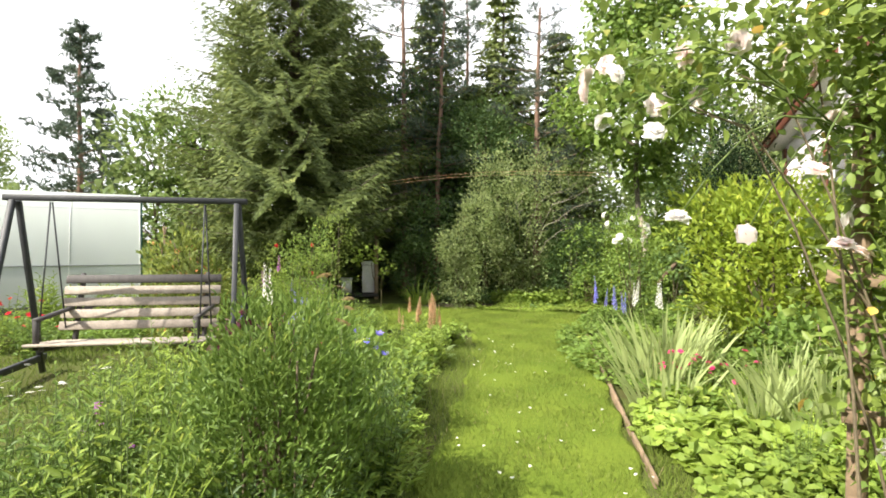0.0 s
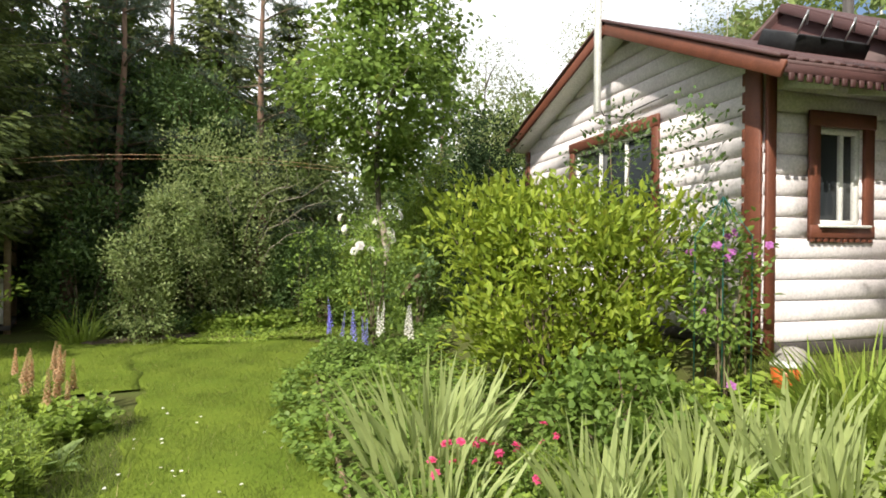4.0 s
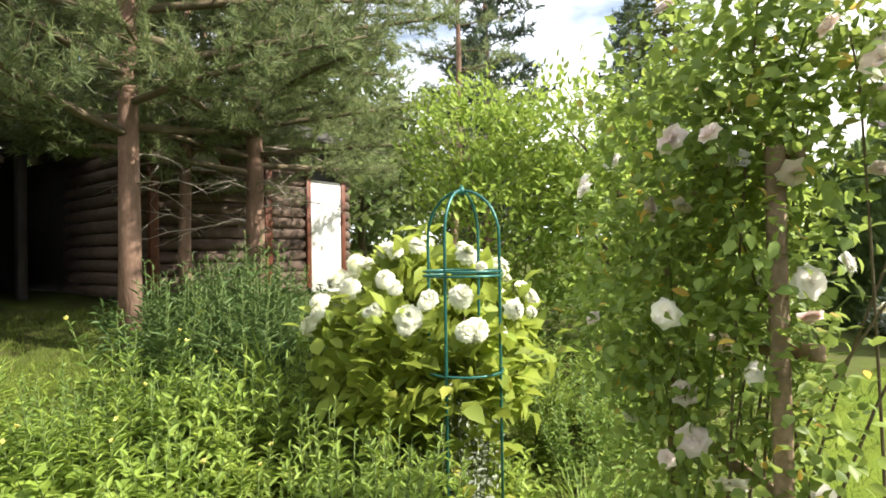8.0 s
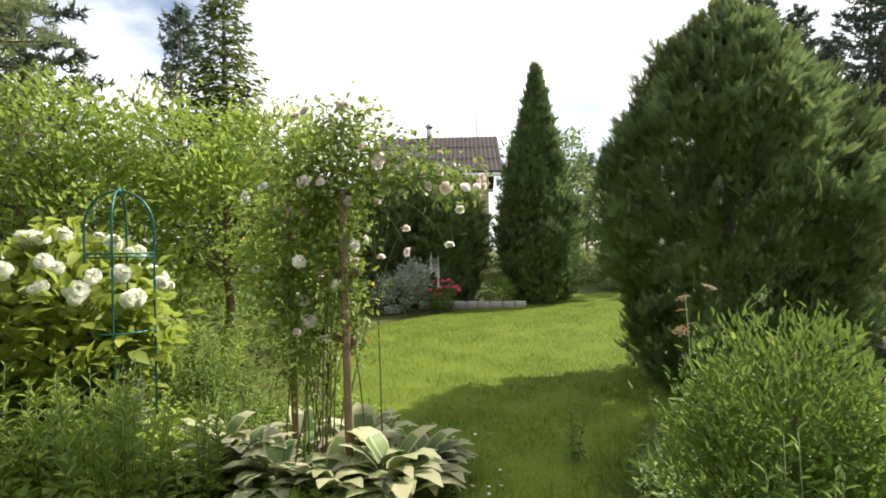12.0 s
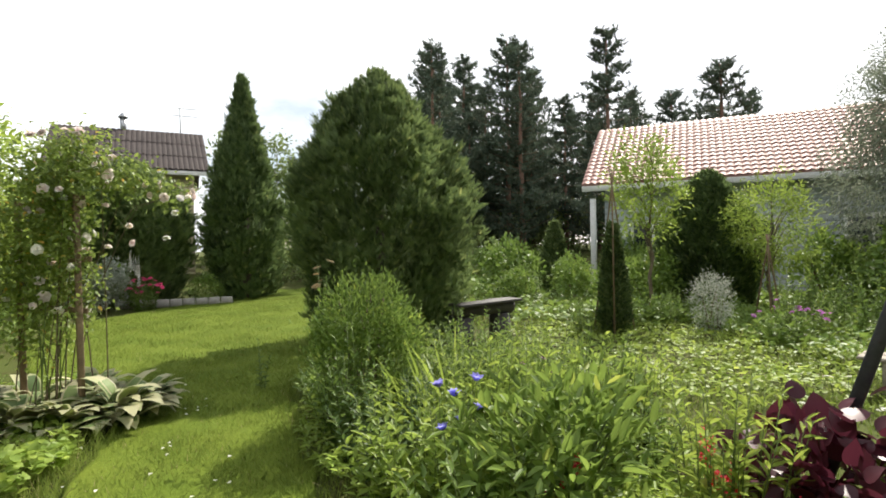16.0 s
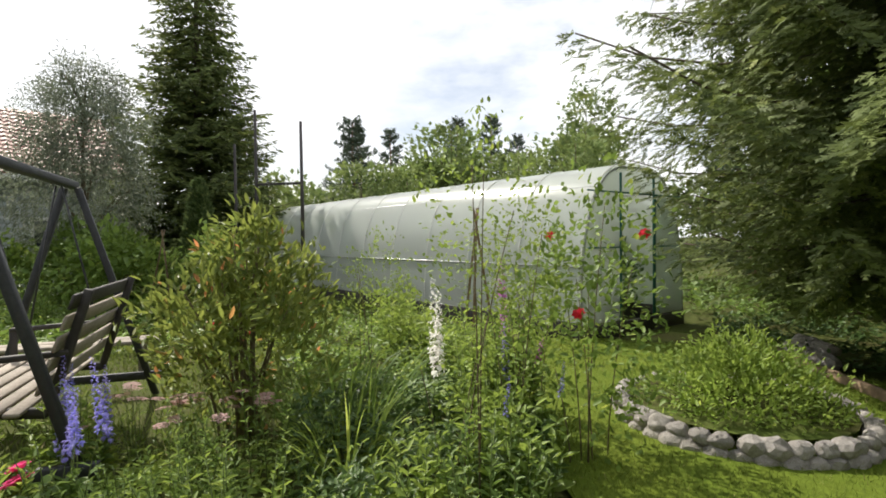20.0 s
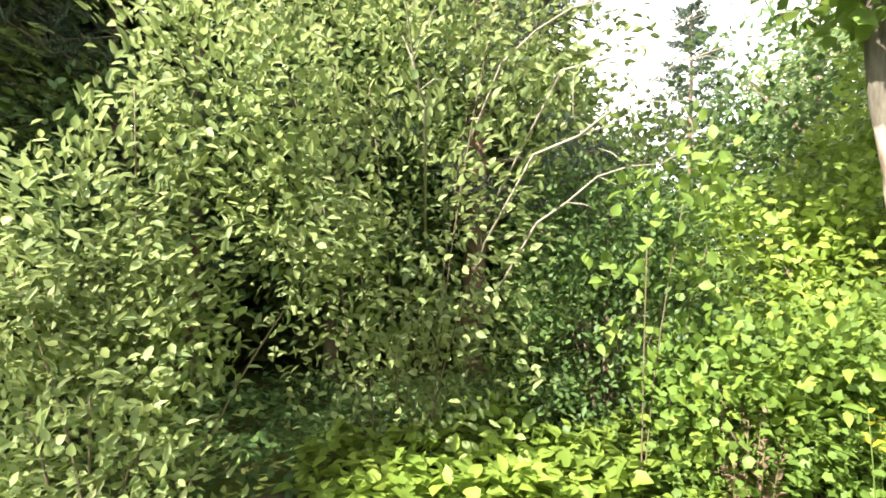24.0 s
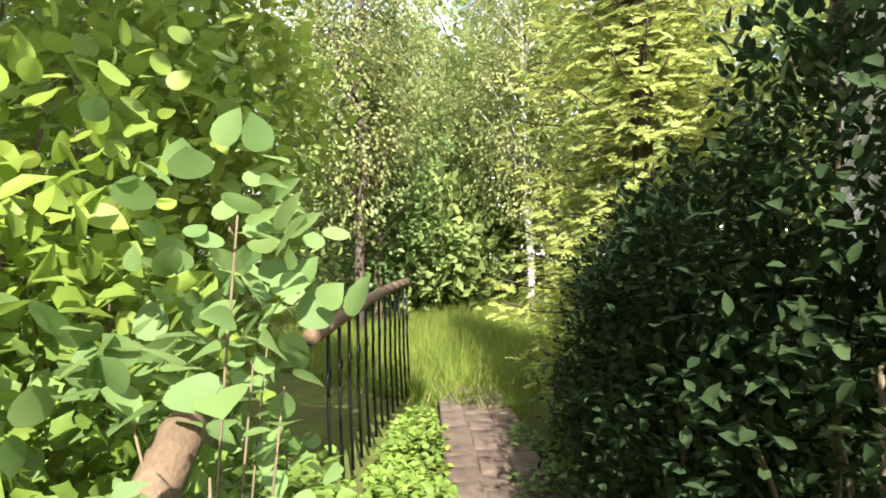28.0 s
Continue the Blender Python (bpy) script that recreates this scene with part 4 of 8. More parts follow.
def gable_len(z):
    """Both ends of a course at height z, under roof slopes of unequal pitch."""
    c, d = max(0.0, (z - EAVE) / (APEX - EAVE)), max(0.0, (z - EAVE_N) / (APEX - EAVE_N))
    return MID * c, WIDE - (WIDE - MID) * d


rows_with_hole(wall_gable, (0, 0, 0), (0, 1, 0), (-1, 0, 0), gable_len, BASE, APEX - 0.1, GW)
wall_side = wall_block("side_wall", house, [(0.16, SW[0], 0, 0.16, BASE, EAVE), (SW[1], 1.82, 0, 0.16, BASE, EAVE), (SW[0], SW[1], 0, 0.16, BASE, SW[2]), (SW[0], SW[1], 0, 0.16, SW[3], EAVE)], M["log_paint"])
rows_with_hole(wall_side, (0, 0, 0), (1, 0, 0), (0, -1, 0), lambda z: (0.0, 1.82), BASE, EAVE, SW)
wall_far = wall_block("far_wall", house, [(0.16, 5.0, WIDE - 0.16, WIDE, BASE, EAVE)], M["log_paint"])
rows_with_hole(wall_far, (0, WIDE, 0), (1, 0, 0), (0, 1, 0), lambda z: (0.0, 5.0), BASE, EAVE)
wall_block("back_wall", house, [(4.84, 5.0, -0.98, WIDE, BASE, EAVE)], M["log_paint"])
# annex
wall_annex = wall_block("annex_wall", house, [(1.82, 1.96, -1.56, 0.16, 0.78, 2.78), (1.96, 2.3, -1.56, -1.42, 0.78, 2.6)], M["log_paint"])
wall_block("porch_wall", house, [(2.3, 5.0, -1.12, -1.0, 0.1, 2.62)], M["dark_wood"])
rows_with_hole(wall_annex, (1.82, 0, 0), (0, -1, 0), (-1, 0, 0), lambda z: (0.0, 1.52), 0.78, 2.78)
rows_with_hole(wall_annex, (1.96, -1.56, 0), (1, 0, 0), (0, -1, 0), lambda z: (0.0, 0.34), 0.78, 2.6)
box("annex_door", 3.3, -1.15, 1.72, 0.95, 0.05, 1.9, M["dark_wood"], house, "dark plank door of the annex")
box("porch_post", 2.85, -1.5, 1.62, 0.09, 0.09, 1.9, M["dark_wood"], house)
# foundation
wall_block("foundation", house, [(0.08, 4.9, 0.08, WIDE - 0.08, 0.1, BASE), (1.9, 2.9, -1.5, 0.08, 0.1, 0.78)], M["concrete"])
box("base_log", 0.05, WIDE / 2, BASE - 0.06, 0.16, WIDE - 0.04, 0.12, M["dark_wood"], house)
box("base_log", 0.98, 0.05, BASE - 0.06, 1.8, 0.14, 0.12, M["dark_wood"], house)
# trim
cb = box("corner_board", -0.055, 0.055, (BASE + EAVE) / 2 - 0.05, 0.035, 0.17, EAVE - BASE + 0.1, M["red_paint"], house, "red-brown corner board with a wavy edge")
for i in range(15):
    box("scallop", -0.06, 0.15, BASE + 0.1 + i * 0.165, 0.022, 0.05, 0.11, M["red_paint"], cb, bevel=0.02).matrix_basis = pose(-0.0, 0.098, -1.15 + i * 0.165)
box("corner_board", 0.02, -0.055, (BASE + EAVE) / 2 - 0.05, 0.10, 0.035, EAVE - BASE + 0.1, M["red_paint"], house)
box("corner_board", -0.05, WIDE - 0.05, (BASE + EAVE) / 2, 0.035, 0.15, EAVE - BASE, M["red_paint"], house)
box("inner_corner_board", 1.77, -0.05, 1.85, 0.06, 0.04, 2.1, M["red_paint"], house)
box("corner_board", 1.775, -1.54, 1.70, 0.035, 0.08, 1.92, M["red_paint"], house)
box("corner_board", 1.83, -1.60, 1.70, 0.08, 0.035, 1.92, M["red_paint"], house)


def window_unit(name, hole, wall, label, muntins):
    """A casement set in its opening; wall 'x' lies in the plane x = 0, 'y' in the plane y = 0."""
    a, b, lo, hi = hole
    w = new(name)
    w.parent = house
    tagged(w, label)

    def bar(nm, s0, s1, z0, z1, d, th, mat):
        c, L = (s0 + s1) / 2, s1 - s0
        if wall == "x":
            return box(nm, d, c, (z0 + z1) / 2, th, L, z1 - z0, mat, w)
        return box(nm, c, d, (z0 + z1) / 2, L, th, z1 - z0, mat, w)
    c = 0.115
    bar("casing", a - c, a, lo - c, hi + c, -0.055, 0.035, M["red_paint"])
    bar("casing", b, b + c, lo - c, hi + c, -0.055, 0.035, M["red_paint"])
    bar("casing", a - c - 0.01, b + c + 0.01, hi, hi + c + 0.02, -0.063, 0.035, M["red_paint"])
    bar("casing", a - c, b + c, lo - c, lo, -0.063, 0.035, M["red_paint"])
    n = int((b - a + 2 * c) / 0.075)
    for i in range(n):
        s = a - c + (b - a + 2 * c) * (i + 0.5) / n
        bar("scallop", s - 0.026, s + 0.026, lo - c - 0.035, lo - c + 0.01, -0.06, 0.024, M["red_paint"])
    f = 0.05
    bar("frame", a, a + f, lo, hi, 0.01, 0.06, M["white_paint"])
    bar("frame", b - f, b, lo, hi, 0.01, 0.06, M["white_paint"])
    bar("frame", a + f, b - f, hi - f, hi, 0.01, 0.06, M["white_paint"])
    bar("frame", a + f, b - f, lo, lo + f, 0.01, 0.06, M["white_paint"])
    for m in muntins:
        bar("muntin", a + (b - a) * m - 0.02, a + (b - a) * m + 0.02, lo + f, hi - f, 0.012, 0.04, M["white_paint"])
    bar("pane", a + f, b - f, lo + f, hi - f, 0.03, 0.006, M["window_glass"])
    bar("sill", a - 0.03, b + 0.03, lo - 0.02, lo + 0.006, -0.075, 0.09, M["white_paint"])
    return w


window_unit("gable_window", GW, "x", "three-light window in a red-brown scalloped casing", (0.33, 0.66))
window_unit("side_window", SW, "y", "narrow white window in a red-brown scalloped casing", (0.62,))


def roof_slope(name, parent, a, b, c, d, th, material, label="", ribs=0):
    """A thick slab over four corners, given along the eave and back along the ridge."""
    p = np.array([a, b, c, d], float)
    n = unit(np.cross(p[1] - p[0], p[3] - p[0]))
    if n[2] < 0:
        n = -n
    v = np.concatenate([p, p + n * th])
    f = [np.array([(3, 2, 1, 0), (4, 5, 6, 7), (0, 1, 5, 4), (1, 2, 6, 5), (2, 3, 7, 6), (3, 0, 4, 7)])]
    ob = put_mesh(name, v, f, material, parent, label)
    for i in range(ribs):
        s = (i + 0.5) / ribs
        beam("rib", p[0] + (p[1] - p[0]) * s + n * (th + 0.008), p[3] + (p[2] - p[3]) * s + n * (th + 0.008), 0.075, 0.028, material, ob, bevel=0.012)
    return ob


OV, OVN, FR = 0.5, 0.16, 0.34
ze, zl = EAVE - OV * (APEX - EAVE) / MID + 0.03, EAVE_N - OVN * (APEX - EAVE_N) / (WIDE - MID) + 0.03
roof_slope("roof_slope", house, (-FR, -OV, ze), (5.2, -OV, ze), (5.2, MID, APEX + 0.03), (-FR, MID, APEX + 0.03), 0.05, M["maroon_roof"], "maroon corrugated roof sheet", 44)
roof_slope("roof_slope", house, (-FR, WIDE + OVN, zl), (5.2, WIDE + OVN, zl), (5.2, MID, APEX + 0.03), (-FR, MID, APEX + 0.03), 0.05, M["maroon_roof"], "", 44)
for y0, z0 in ((-OV - 0.02, ze), (WIDE + OVN + 0.02, zl)):
    beam("rake_board", (-FR - 0.015, y0, z0 - 0.03), (-FR - 0.015, MID, APEX), 0.03, 0.13, M["red_paint"], house)
    beam("rake_cap", (-FR - 0.01, y0, z0 + 0.07), (-FR - 0.01, MID, APEX + 0.1), 0.09, 0.03, M["maroon_roof"], house)
    beam("soffit", (-FR / 2 + 0.01, y0 * 0.98, z0 - 0.035), (-FR / 2 + 0.01, MID, APEX - 0.03), FR - 0.05, 0.02, M["white_paint"], house)
beam("eave_fascia", (-FR, -OV - 0.01, ze - 0.02), (2.2, -OV - 0.01, ze - 0.02), 0.03, 0.07, M["maroon_roof"], house)
for i in range(30):
    box("eave_tooth", -FR + 0.05 + i * 0.088, -OV - 0.03, ze - 0.085, 0.05, 0.02, 0.06, M["maroon_roof"], house)
for i in range(3):
    beam("rafter_tail", (0.2 + i * 0.75, 0.1, EAVE - 0.12), (0.2 + i * 0.75, -OV + 0.04, ze - 0.07), 0.06, 0.1, M["white_paint"], house)
# rear volume with the higher roof, annex roof, pipe, tank
roof_slope("rear_roof_slope", house, (1.9, -0.85, 3.0), (5.4, -0.85, 3.0), (5.4, 1.6, 4.56), (1.9, 1.6, 4.56), 0.06, M["maroon_roof"], "maroon sheet roof of the higher rear part", 30)
roof_slope("rear_roof_slope", house, (1.9, 4.3, 3.1), (5.4, 4.3, 3.1), (5.4, 1.6, 4.56), (1.9, 1.6, 4.56), 0.06, M["maroon_roof"], "", 30)
v_ = np.array([(1.95, -0.7, 3.05), (1.95, 4.2, 3.05), (1.95, 1.6, 4.52)])
put_mesh("rear_gable", np.concatenate([v_, v_ + [0.1, 0, 0]]), [np.array([(0, 2, 1), (3, 4, 5)]), np.array([(0, 1, 4, 3), (1, 2, 5, 4), (2, 0, 3, 5)])], M["maroon_roof"], house)
beam("rear_rake_board", (1.88, -0.87, 2.99), (1.88, 1.6, 4.58), 0.03, 0.10, M["maroon_roof"], house)
roof_slope("annex_roof", house, (1.45, -2.05, 2.58), (3.0, -2.05, 2.58), (3.0, 0.2, 2.92), (1.45, 0.2, 2.92), 0.06, M["maroon_roof"], "flat maroon sheet roof of the annex", 0)
roof_slope("annex_roof", house, (3.0, -1.25, 2.7), (5.2, -1.25, 2.7), (5.2, 0.2, 2.92), (3.0, 0.2, 2.92), 0.06, M["maroon_roof"], "", 0)
beam("annex_fascia", (1.44, -2.06, 2.57), (1.44, 0.1, 2.90), 0.03, 0.13, M["dark_wood"], house)
box("annex_soffit", 2.25, -1.82, 2.56, 1.45, 0.42, 0.03, M["white_paint"], house, rx=8)
tube("chimney_pipe", [(4.4, 2.7, 3.7), (4.4, 2.7, 5.75)], 0.075, M["dark_wood"], house, "rusty stove pipe", 10)
tank = box("water_tank", 1.25, 0.62, 3.68, 0.95, 0.5, 0.22, M["black_iron"], house, "black water tank lying on the roof", 0.02, rx=27)
for i in range(4):
    tube("pipe_bow", [(-0.5 + i * 0.3, -0.25, 0.1), (-0.5 + i * 0.3, -0.27, 0.26), (-0.45 + i * 0.3, -0.22, 0.32), (-0.38 + i * 0.3, -0.2, 0.2)], 0.011, M["grey_metal"], tank, "", 6)
# flagpole-like mast on the gable with its cable
mast = box("mast", -FR - 0.07, MID + 0.05, 4.45, 0.06, 0.085, 2.5, M["white_paint"], house, "white wooden mast on the gable", 0.008)
tube("cable", [(-FR - 0.05, MID + 0.06, 3.3), (-0.34, MID + 0.02, 3.17), (-0.12, MID - 0.12, 3.13), (-0.08, MID - 0.2, 3.2), (-0.08, MID - 0.8, 3.22)], 0.009, M["dark_wood"], house, "", 6)


# ---------------------------------------------------------------- garden swing
SW_A, SW_B = np.array([-2.18, 5.78]), np.array([-4.22, 5.38])
swing = thing("garden_swing", *((SW_A + SW_B) / 2), 0, "wooden garden swing with black A-frames and a grey slatted bench", "garden swing", turn=math.degrees(math.atan2(*(SW_A - SW_B)[::-1])))
SL = float(np.linalg.norm(SW_A - SW_B)) / 2
TOP = 1.88
beam("top_beam", (-SL - 0.1, 0, TOP), (SL + 0.1, 0, TOP), 0.075, 0.06, M["swing_paint"], swing)
for sx in (-1, 1):
    for sy in (-1, 1):
        beam("leg", (sx * SL, sy * 0.05, TOP - 0.03), (sx * (SL + 0.05), sy * 0.62, -0.03), 0.05, 0.055, M["swing_paint"], swing)
        tube("rope", [(sx * (SL - 0.32), sy * 0.02, TOP - 0.04), (sx * (SL - 0.32), sy * 0.27 + 0.02, 0.52)], 0.008, M["swing_paint"], swing, "", 5)
    beam("foot_rail", (sx * (SL + 0.05), -0.66, 0.18), (sx * (SL + 0.05), 0.66, 0.18), 0.045, 0.07, M["swing_paint"], swing)
bench = new("bench")
bench.parent = swing
tagged(bench, "hanging bench of weathered grey slats")
for i in range(6):
    box("seat_slat", 0, -0.36 + i * 0.105, 0.47 - 0.02 * i * 0.5, 2 * SL - 0.5, 0.082, 0.026, M["grey_wood"], bench, rx=-6)
for i in range(5):
    box("back_slat", 0, 0.30 + i * 0.042, 0.56 + i * 0.12, 2 * SL - 0.5, 0.022, 0.092, M["grey_wood"] if i < 4 else M["dark_wood"], bench, rx=-20)
for sx in (-1, 1):
    beam("bearer", (sx * (SL - 0.4), -0.38, 0.44), (sx * (SL - 0.4), 0.30, 0.38), 0.05, 0.06, M["dark_wood"], bench)
    beam("back_post", (sx * (SL - 0.4), 0.29, 0.36), (sx * (SL - 0.4), 0.52, 1.10), 0.045, 0.05, M["dark_wood"], bench)
    beam("arm", (sx * (SL - 0.33), -0.34, 0.70), (sx * (SL - 0.33), 0.42, 0.74), 0.055, 0.035, M["dark_wood"], bench)
    beam("arm_post", (sx * (SL - 0.33), -0.32, 0.42), (sx * (SL - 0.33), -0.32, 0.70), 0.045, 0.045, M["dark_wood"], bench)
# low plank table beside the swing
ptable = thing("plank_table", -5.3, 4.85, 0, "low grey plank bench standing in the strawberry patch", "bench", turn=105)
for i in range(2):
    box("plank", 0, -0.1 + i * 0.2, 0.32, 1.7, 0.18, 0.035, M["grey_wood"], ptable)
for sx in (-0.8, 0.8):
    box("leg", sx * 0.8, 0, 0.15, 0.06, 0.34, 0.3, M["grey_wood"], ptable)

# ---------------------------------------------------------------- greenhouse
GA = math.degrees(math.atan2(-0.49, -0.87))
gh = thing("greenhouse", -6.55, 11.8, 0, "arched polycarbonate greenhouse with its door standing open", "greenhouse", turn=GA)
GW2, GHT, GL = 1.3, 2.44, 11.5       # half width, height, length (local x runs back along the house)
M["poly"], n_, l_, p_ = nodes_of("polycarbonate")
p_.inputs["Base Color"].default_value, p_.inputs["Roughness"].default_value = (0.80, 0.83, 0.80, 1), 0.22
tr_ = n_.new("ShaderNodeBsdfTranslucent")
tr_.inputs["Color"].default_value = (0.75, 0.80, 0.76, 1)
tp_ = n_.new("ShaderNodeBsdfTransparent")
tp_.inputs["Color"].default_value = (0.8, 0.84, 0.8, 1)
mx1, mx2 = n_.new("ShaderNodeMixShader"), n_.new("ShaderNodeMixShader")
mx1.inputs["Fac"].default_value, mx2.inputs["Fac"].default_value = 0.4, 0.3
l_.new(p_.outputs[0], mx1.inputs[1])
l_.new(tr_.outputs[0], mx1.inputs[2])
l_.new(mx1.outputs[0], mx2.inputs[1])
l_.new(tp_.outputs[0], mx2.inputs[2])
l_.new(mx2.outputs[0], n_["Material Output"].inputs["Surface"])


def arch_y_z(t):
    """The greenhouse's section, t from 0 (foot) over the top (0.5) to 1."""
    a = math.pi * t
    return -GW2 * math.copysign(abs(math.cos(a)) ** 0.62, math.cos(a)), 0.22 + (GHT - 0.22) * abs(math.sin(a)) ** 0.9


arc = np.array([arch_y_z(t) for t in np.linspace(0, 1, 29)])
for s in range(5):
    x0, x1 = s * GL / 5, (s + 1) * GL / 5 + 0.04
    pts = np.concatenate([np.column_stack([np.full(29, x), arc * np.array([1.0 + 0.003 * (s % 2), 1.0 + 0.002 * (s % 2)])]) for x in (x0, x1)])
    put_mesh("cover_sheet", pts, [np.array([[i, i + 1, i + 30, i + 29] for i in range(28)])], M["poly"], gh, smooth=True)
for s in range(11):
    tube("seam_strip", np.column_stack([np.full(29, s * GL / 10 + 0.02), arc * 1.004]), 0.006, M["white_paint"], gh, sides=5)
    tube("arch", np.column_stack([np.full(29, s * GL / 10 + 0.01), arc * 0.985]), 0.016, M["grey_metal"], gh, sides=5)
for y_, z_ in ((-GW2 * 0.98, 1.0), (GW2 * 0.98, 1.0), (-0.9, 2.08), (0.9, 2.08), (0, GHT - 0.03)):
    beam("purlin", (0, y_, z_), (GL, y_, z_), 0.025, 0.025, M["grey_metal"], gh)
for sgn in (-1, 1):
    box("base_board", GL / 2, sgn * GW2, 0.13, GL, 0.05, 0.26, M["dark_wood"], gh)
box("base_board", 0, 0, 0.1, 0.05, 2 * GW2, 0.2, M["dark_wood"], gh)
# front wall with a door opening in the middle
for y0, y1 in ((-GW2 * 0.97, -0.42), (0.42, GW2 * 0.97)):
    ys = np.linspace(y0, y1, 8)
    top = np.interp(ys, arc[:, 0], arc[:, 1])
    v = np.concatenate([np.column_stack([np.zeros(8), ys, np.full(8, 0.22)]), np.column_stack([np.zeros(8), ys, top - 0.02])])
    put_mesh("front_sheet", v, [np.array([[i, i + 1, i + 9, i + 8] for i in range(7)])], M["poly"], gh)
ys = np.linspace(-0.42, 0.42, 8)
v = np.concatenate([np.column_stack([np.zeros(8), ys, np.full(8, 2.02)]), np.column_stack([np.zeros(8), ys, np.interp(ys, arc[:, 0], arc[:, 1]) - 0.02])])
put_mesh("front_sheet", v, [np.array([[i, i + 1, i + 9, i + 8] for i in range(7)])], M["poly"], gh)
for y_ in (-0.42, 0.42):
    beam("door_post", (-0.02, y_, 0.2), (-0.02, y_, 2.3), 0.03, 0.03, M["green_metal"], gh)
for z_ in (1.25, 2.02):
    for y0, y1 in ((-GW2 * 0.9, -0.42), (0.42, GW2 * 0.9)):
        beam("cross_rail", (-0.02, y0, z_), (-0.02, y1, z_), 0.022, 0.022, M["green_metal"], gh)
beam("cross_rail", (-0.02, -0.42, 2.02), (-0.02, 0.42, 2.02), 0.025, 0.025, M["green_metal"], gh)
leaf_door = new("door_leaf")
leaf_door.parent = gh
leaf_door.matrix_basis = pose(-0.03, -0.44, 0, 0, 0, 192)
tagged(leaf_door, "open door leaf with green frame")
for a, b in (((0, 0, 0.24), (0, 0, 2.0)), ((0, 0.82, 0.24), (0, 0.82, 2.0)), ((0, 0, 0.24), (0, 0.82, 0.24)), ((0, 0, 2.0), (0, 0.82, 2.0)), ((0, 0, 1.1), (0, 0.82, 1.1)), ((0, 0.82, 1.45), (0, 0, 1.95))):
    beam("frame_bar", a, b, 0.025, 0.025, M["green_metal"], leaf_door)
box("glazing", 0, 0.41, 1.12, 0.006, 0.8, 1.74, M["poly"], leaf_door)
for i in range(7):
    xx = 1.0 + i * 1.3
    for sgn in (-1, 1):
        shrub("tomato_plant", -6.75 + (-0.87 * xx) - 0.49 * sgn * -0.8, 11.85 - 0.49 * xx + 0.87 * sgn * -0.8, [(0, 0, 0.75, 0.45, 0.45, 0.7)], M["deep"], "green tomato plant growing inside the greenhouse", "plant", 60, 12, 0.14, (0.12, 0.06), stalks=3,
              group="tomato plants in the greenhouse")

# ---------------------------------------------------------------- obelisk, trellis
ob_ = thing("garden_obelisk", 2.98, 0.97, float(height(2.98, 0.97)), "green metal plant obelisk with a domed top", "plant support", turn=20)
OH, ORD = 1.93, 0.22
for i in range(4):
    a = i * math.pi / 2
    pts = [(math.cos(a) * ORD, math.sin(a) * ORD, z_) for z_ in (-0.05, 0.8, OH - 0.27)]
    pts += [(math.cos(a) * ORD * math.cos(q), math.sin(a) * ORD * math.cos(q), OH - 0.26 + 0.26 * math.sin(q)) for q in np.linspace(0.15, 1.57, 8)]
    tube("rod", pts, 0.0085, M["green_metal"], ob_, "", 6)
for z_ in (0.93, 1.455, 1.48):
    tube("hoop", [(math.cos(a) * ORD, math.sin(a) * ORD, z_) for a in np.linspace(0, 6.283, 25)], 0.007, M["green_metal"], ob_, "", 6)
tube("knob", [(0, 0, OH - 0.03), (0, 0, OH), (0, 0, OH + 0.03)], [0.012, 0.022, 0.006], M["green_metal"], ob_, "", 8)

trellis = thing("rose_trellis", 1.43, 1.44, 0, "rough timber ladder trellis carrying a climbing rose", "trellis", turn=-38)
for sx, top_ in ((-0.265, 1.86), (0.265, 1.83)):
    beam("post", (sx, 0, -0.05), (sx + 0.01, 0.015, top_), 0.044, 0.044, M["brown_wood"], trellis)
for x0, x1, z0, z1 in ((-0.29, 0.3, 1.84, 1.80), (-0.34, -0.12, 1.36, 1.34), (-0.3, 0.3, 0.95, 0.99)):
    beam("rail", (x0, -0.035, z0), (x1, -0.035, z1), 0.02, 0.042, M["brown_wood"], trellis)

# ---------------------------------------------------------------- stone-edged bed
BX, BY = -2.8, 10.58
stone_bed = thing("stone_edged_bed", BX, BY, 0, "round raised flower bed edged with mortared grey stones", "flower bed")
stone_meshes = []
for k in range(7):
    bm = bmesh.new()
    bmesh.ops.create_icosphere(bm, subdivisions=2, radius=0.5)
    for vt in bm.verts:
        vt.co *= 1 + 0.32 * noise.noise(vt.co * 2.2 + Vector((k * 7, 0, 0)))
    me = bpy.data.meshes.new("stone")
    bm.to_mesh(me)
    bm.free()
    me.materials.append(M["stone"])
    stone_meshes.append(me)
for ring_, (rr, z_, cnt) in enumerate(((0.88, 0.04, 38), (0.86, 0.12, 37))):
    for i in range(cnt):
        a = (i + 0.5 * ring_) * 6.283 / cnt + rng.normal() * 0.02
        st = new("stone", stone_meshes[int(rng.integers(7))])
        st.parent = stone_bed
        s_ = rng.uniform(0.8, 1.2)
        st.matrix_basis = pose(math.cos(a) * rr, math.sin(a) * rr * 0.92, z_, rng.uniform(-15, 15), rng.uniform(-15, 15), math.degrees(a)) @ Matrix.Diagonal((0.14 * s_, 0.17 * s_, 0.125 * s_, 1))
bed_soil = [(0, 0, 0.2)] + [(math.cos(a) * 0.78, math.sin(a) * 0.72, 0.15) for a in np.linspace(0, 6.283, 25)[:-1]]
put_mesh("bed_soil", bed_soil, [np.array([[0, i + 1, (i + 1) % 24 + 1] for i in range(24)])], M["soil"], stone_bed)

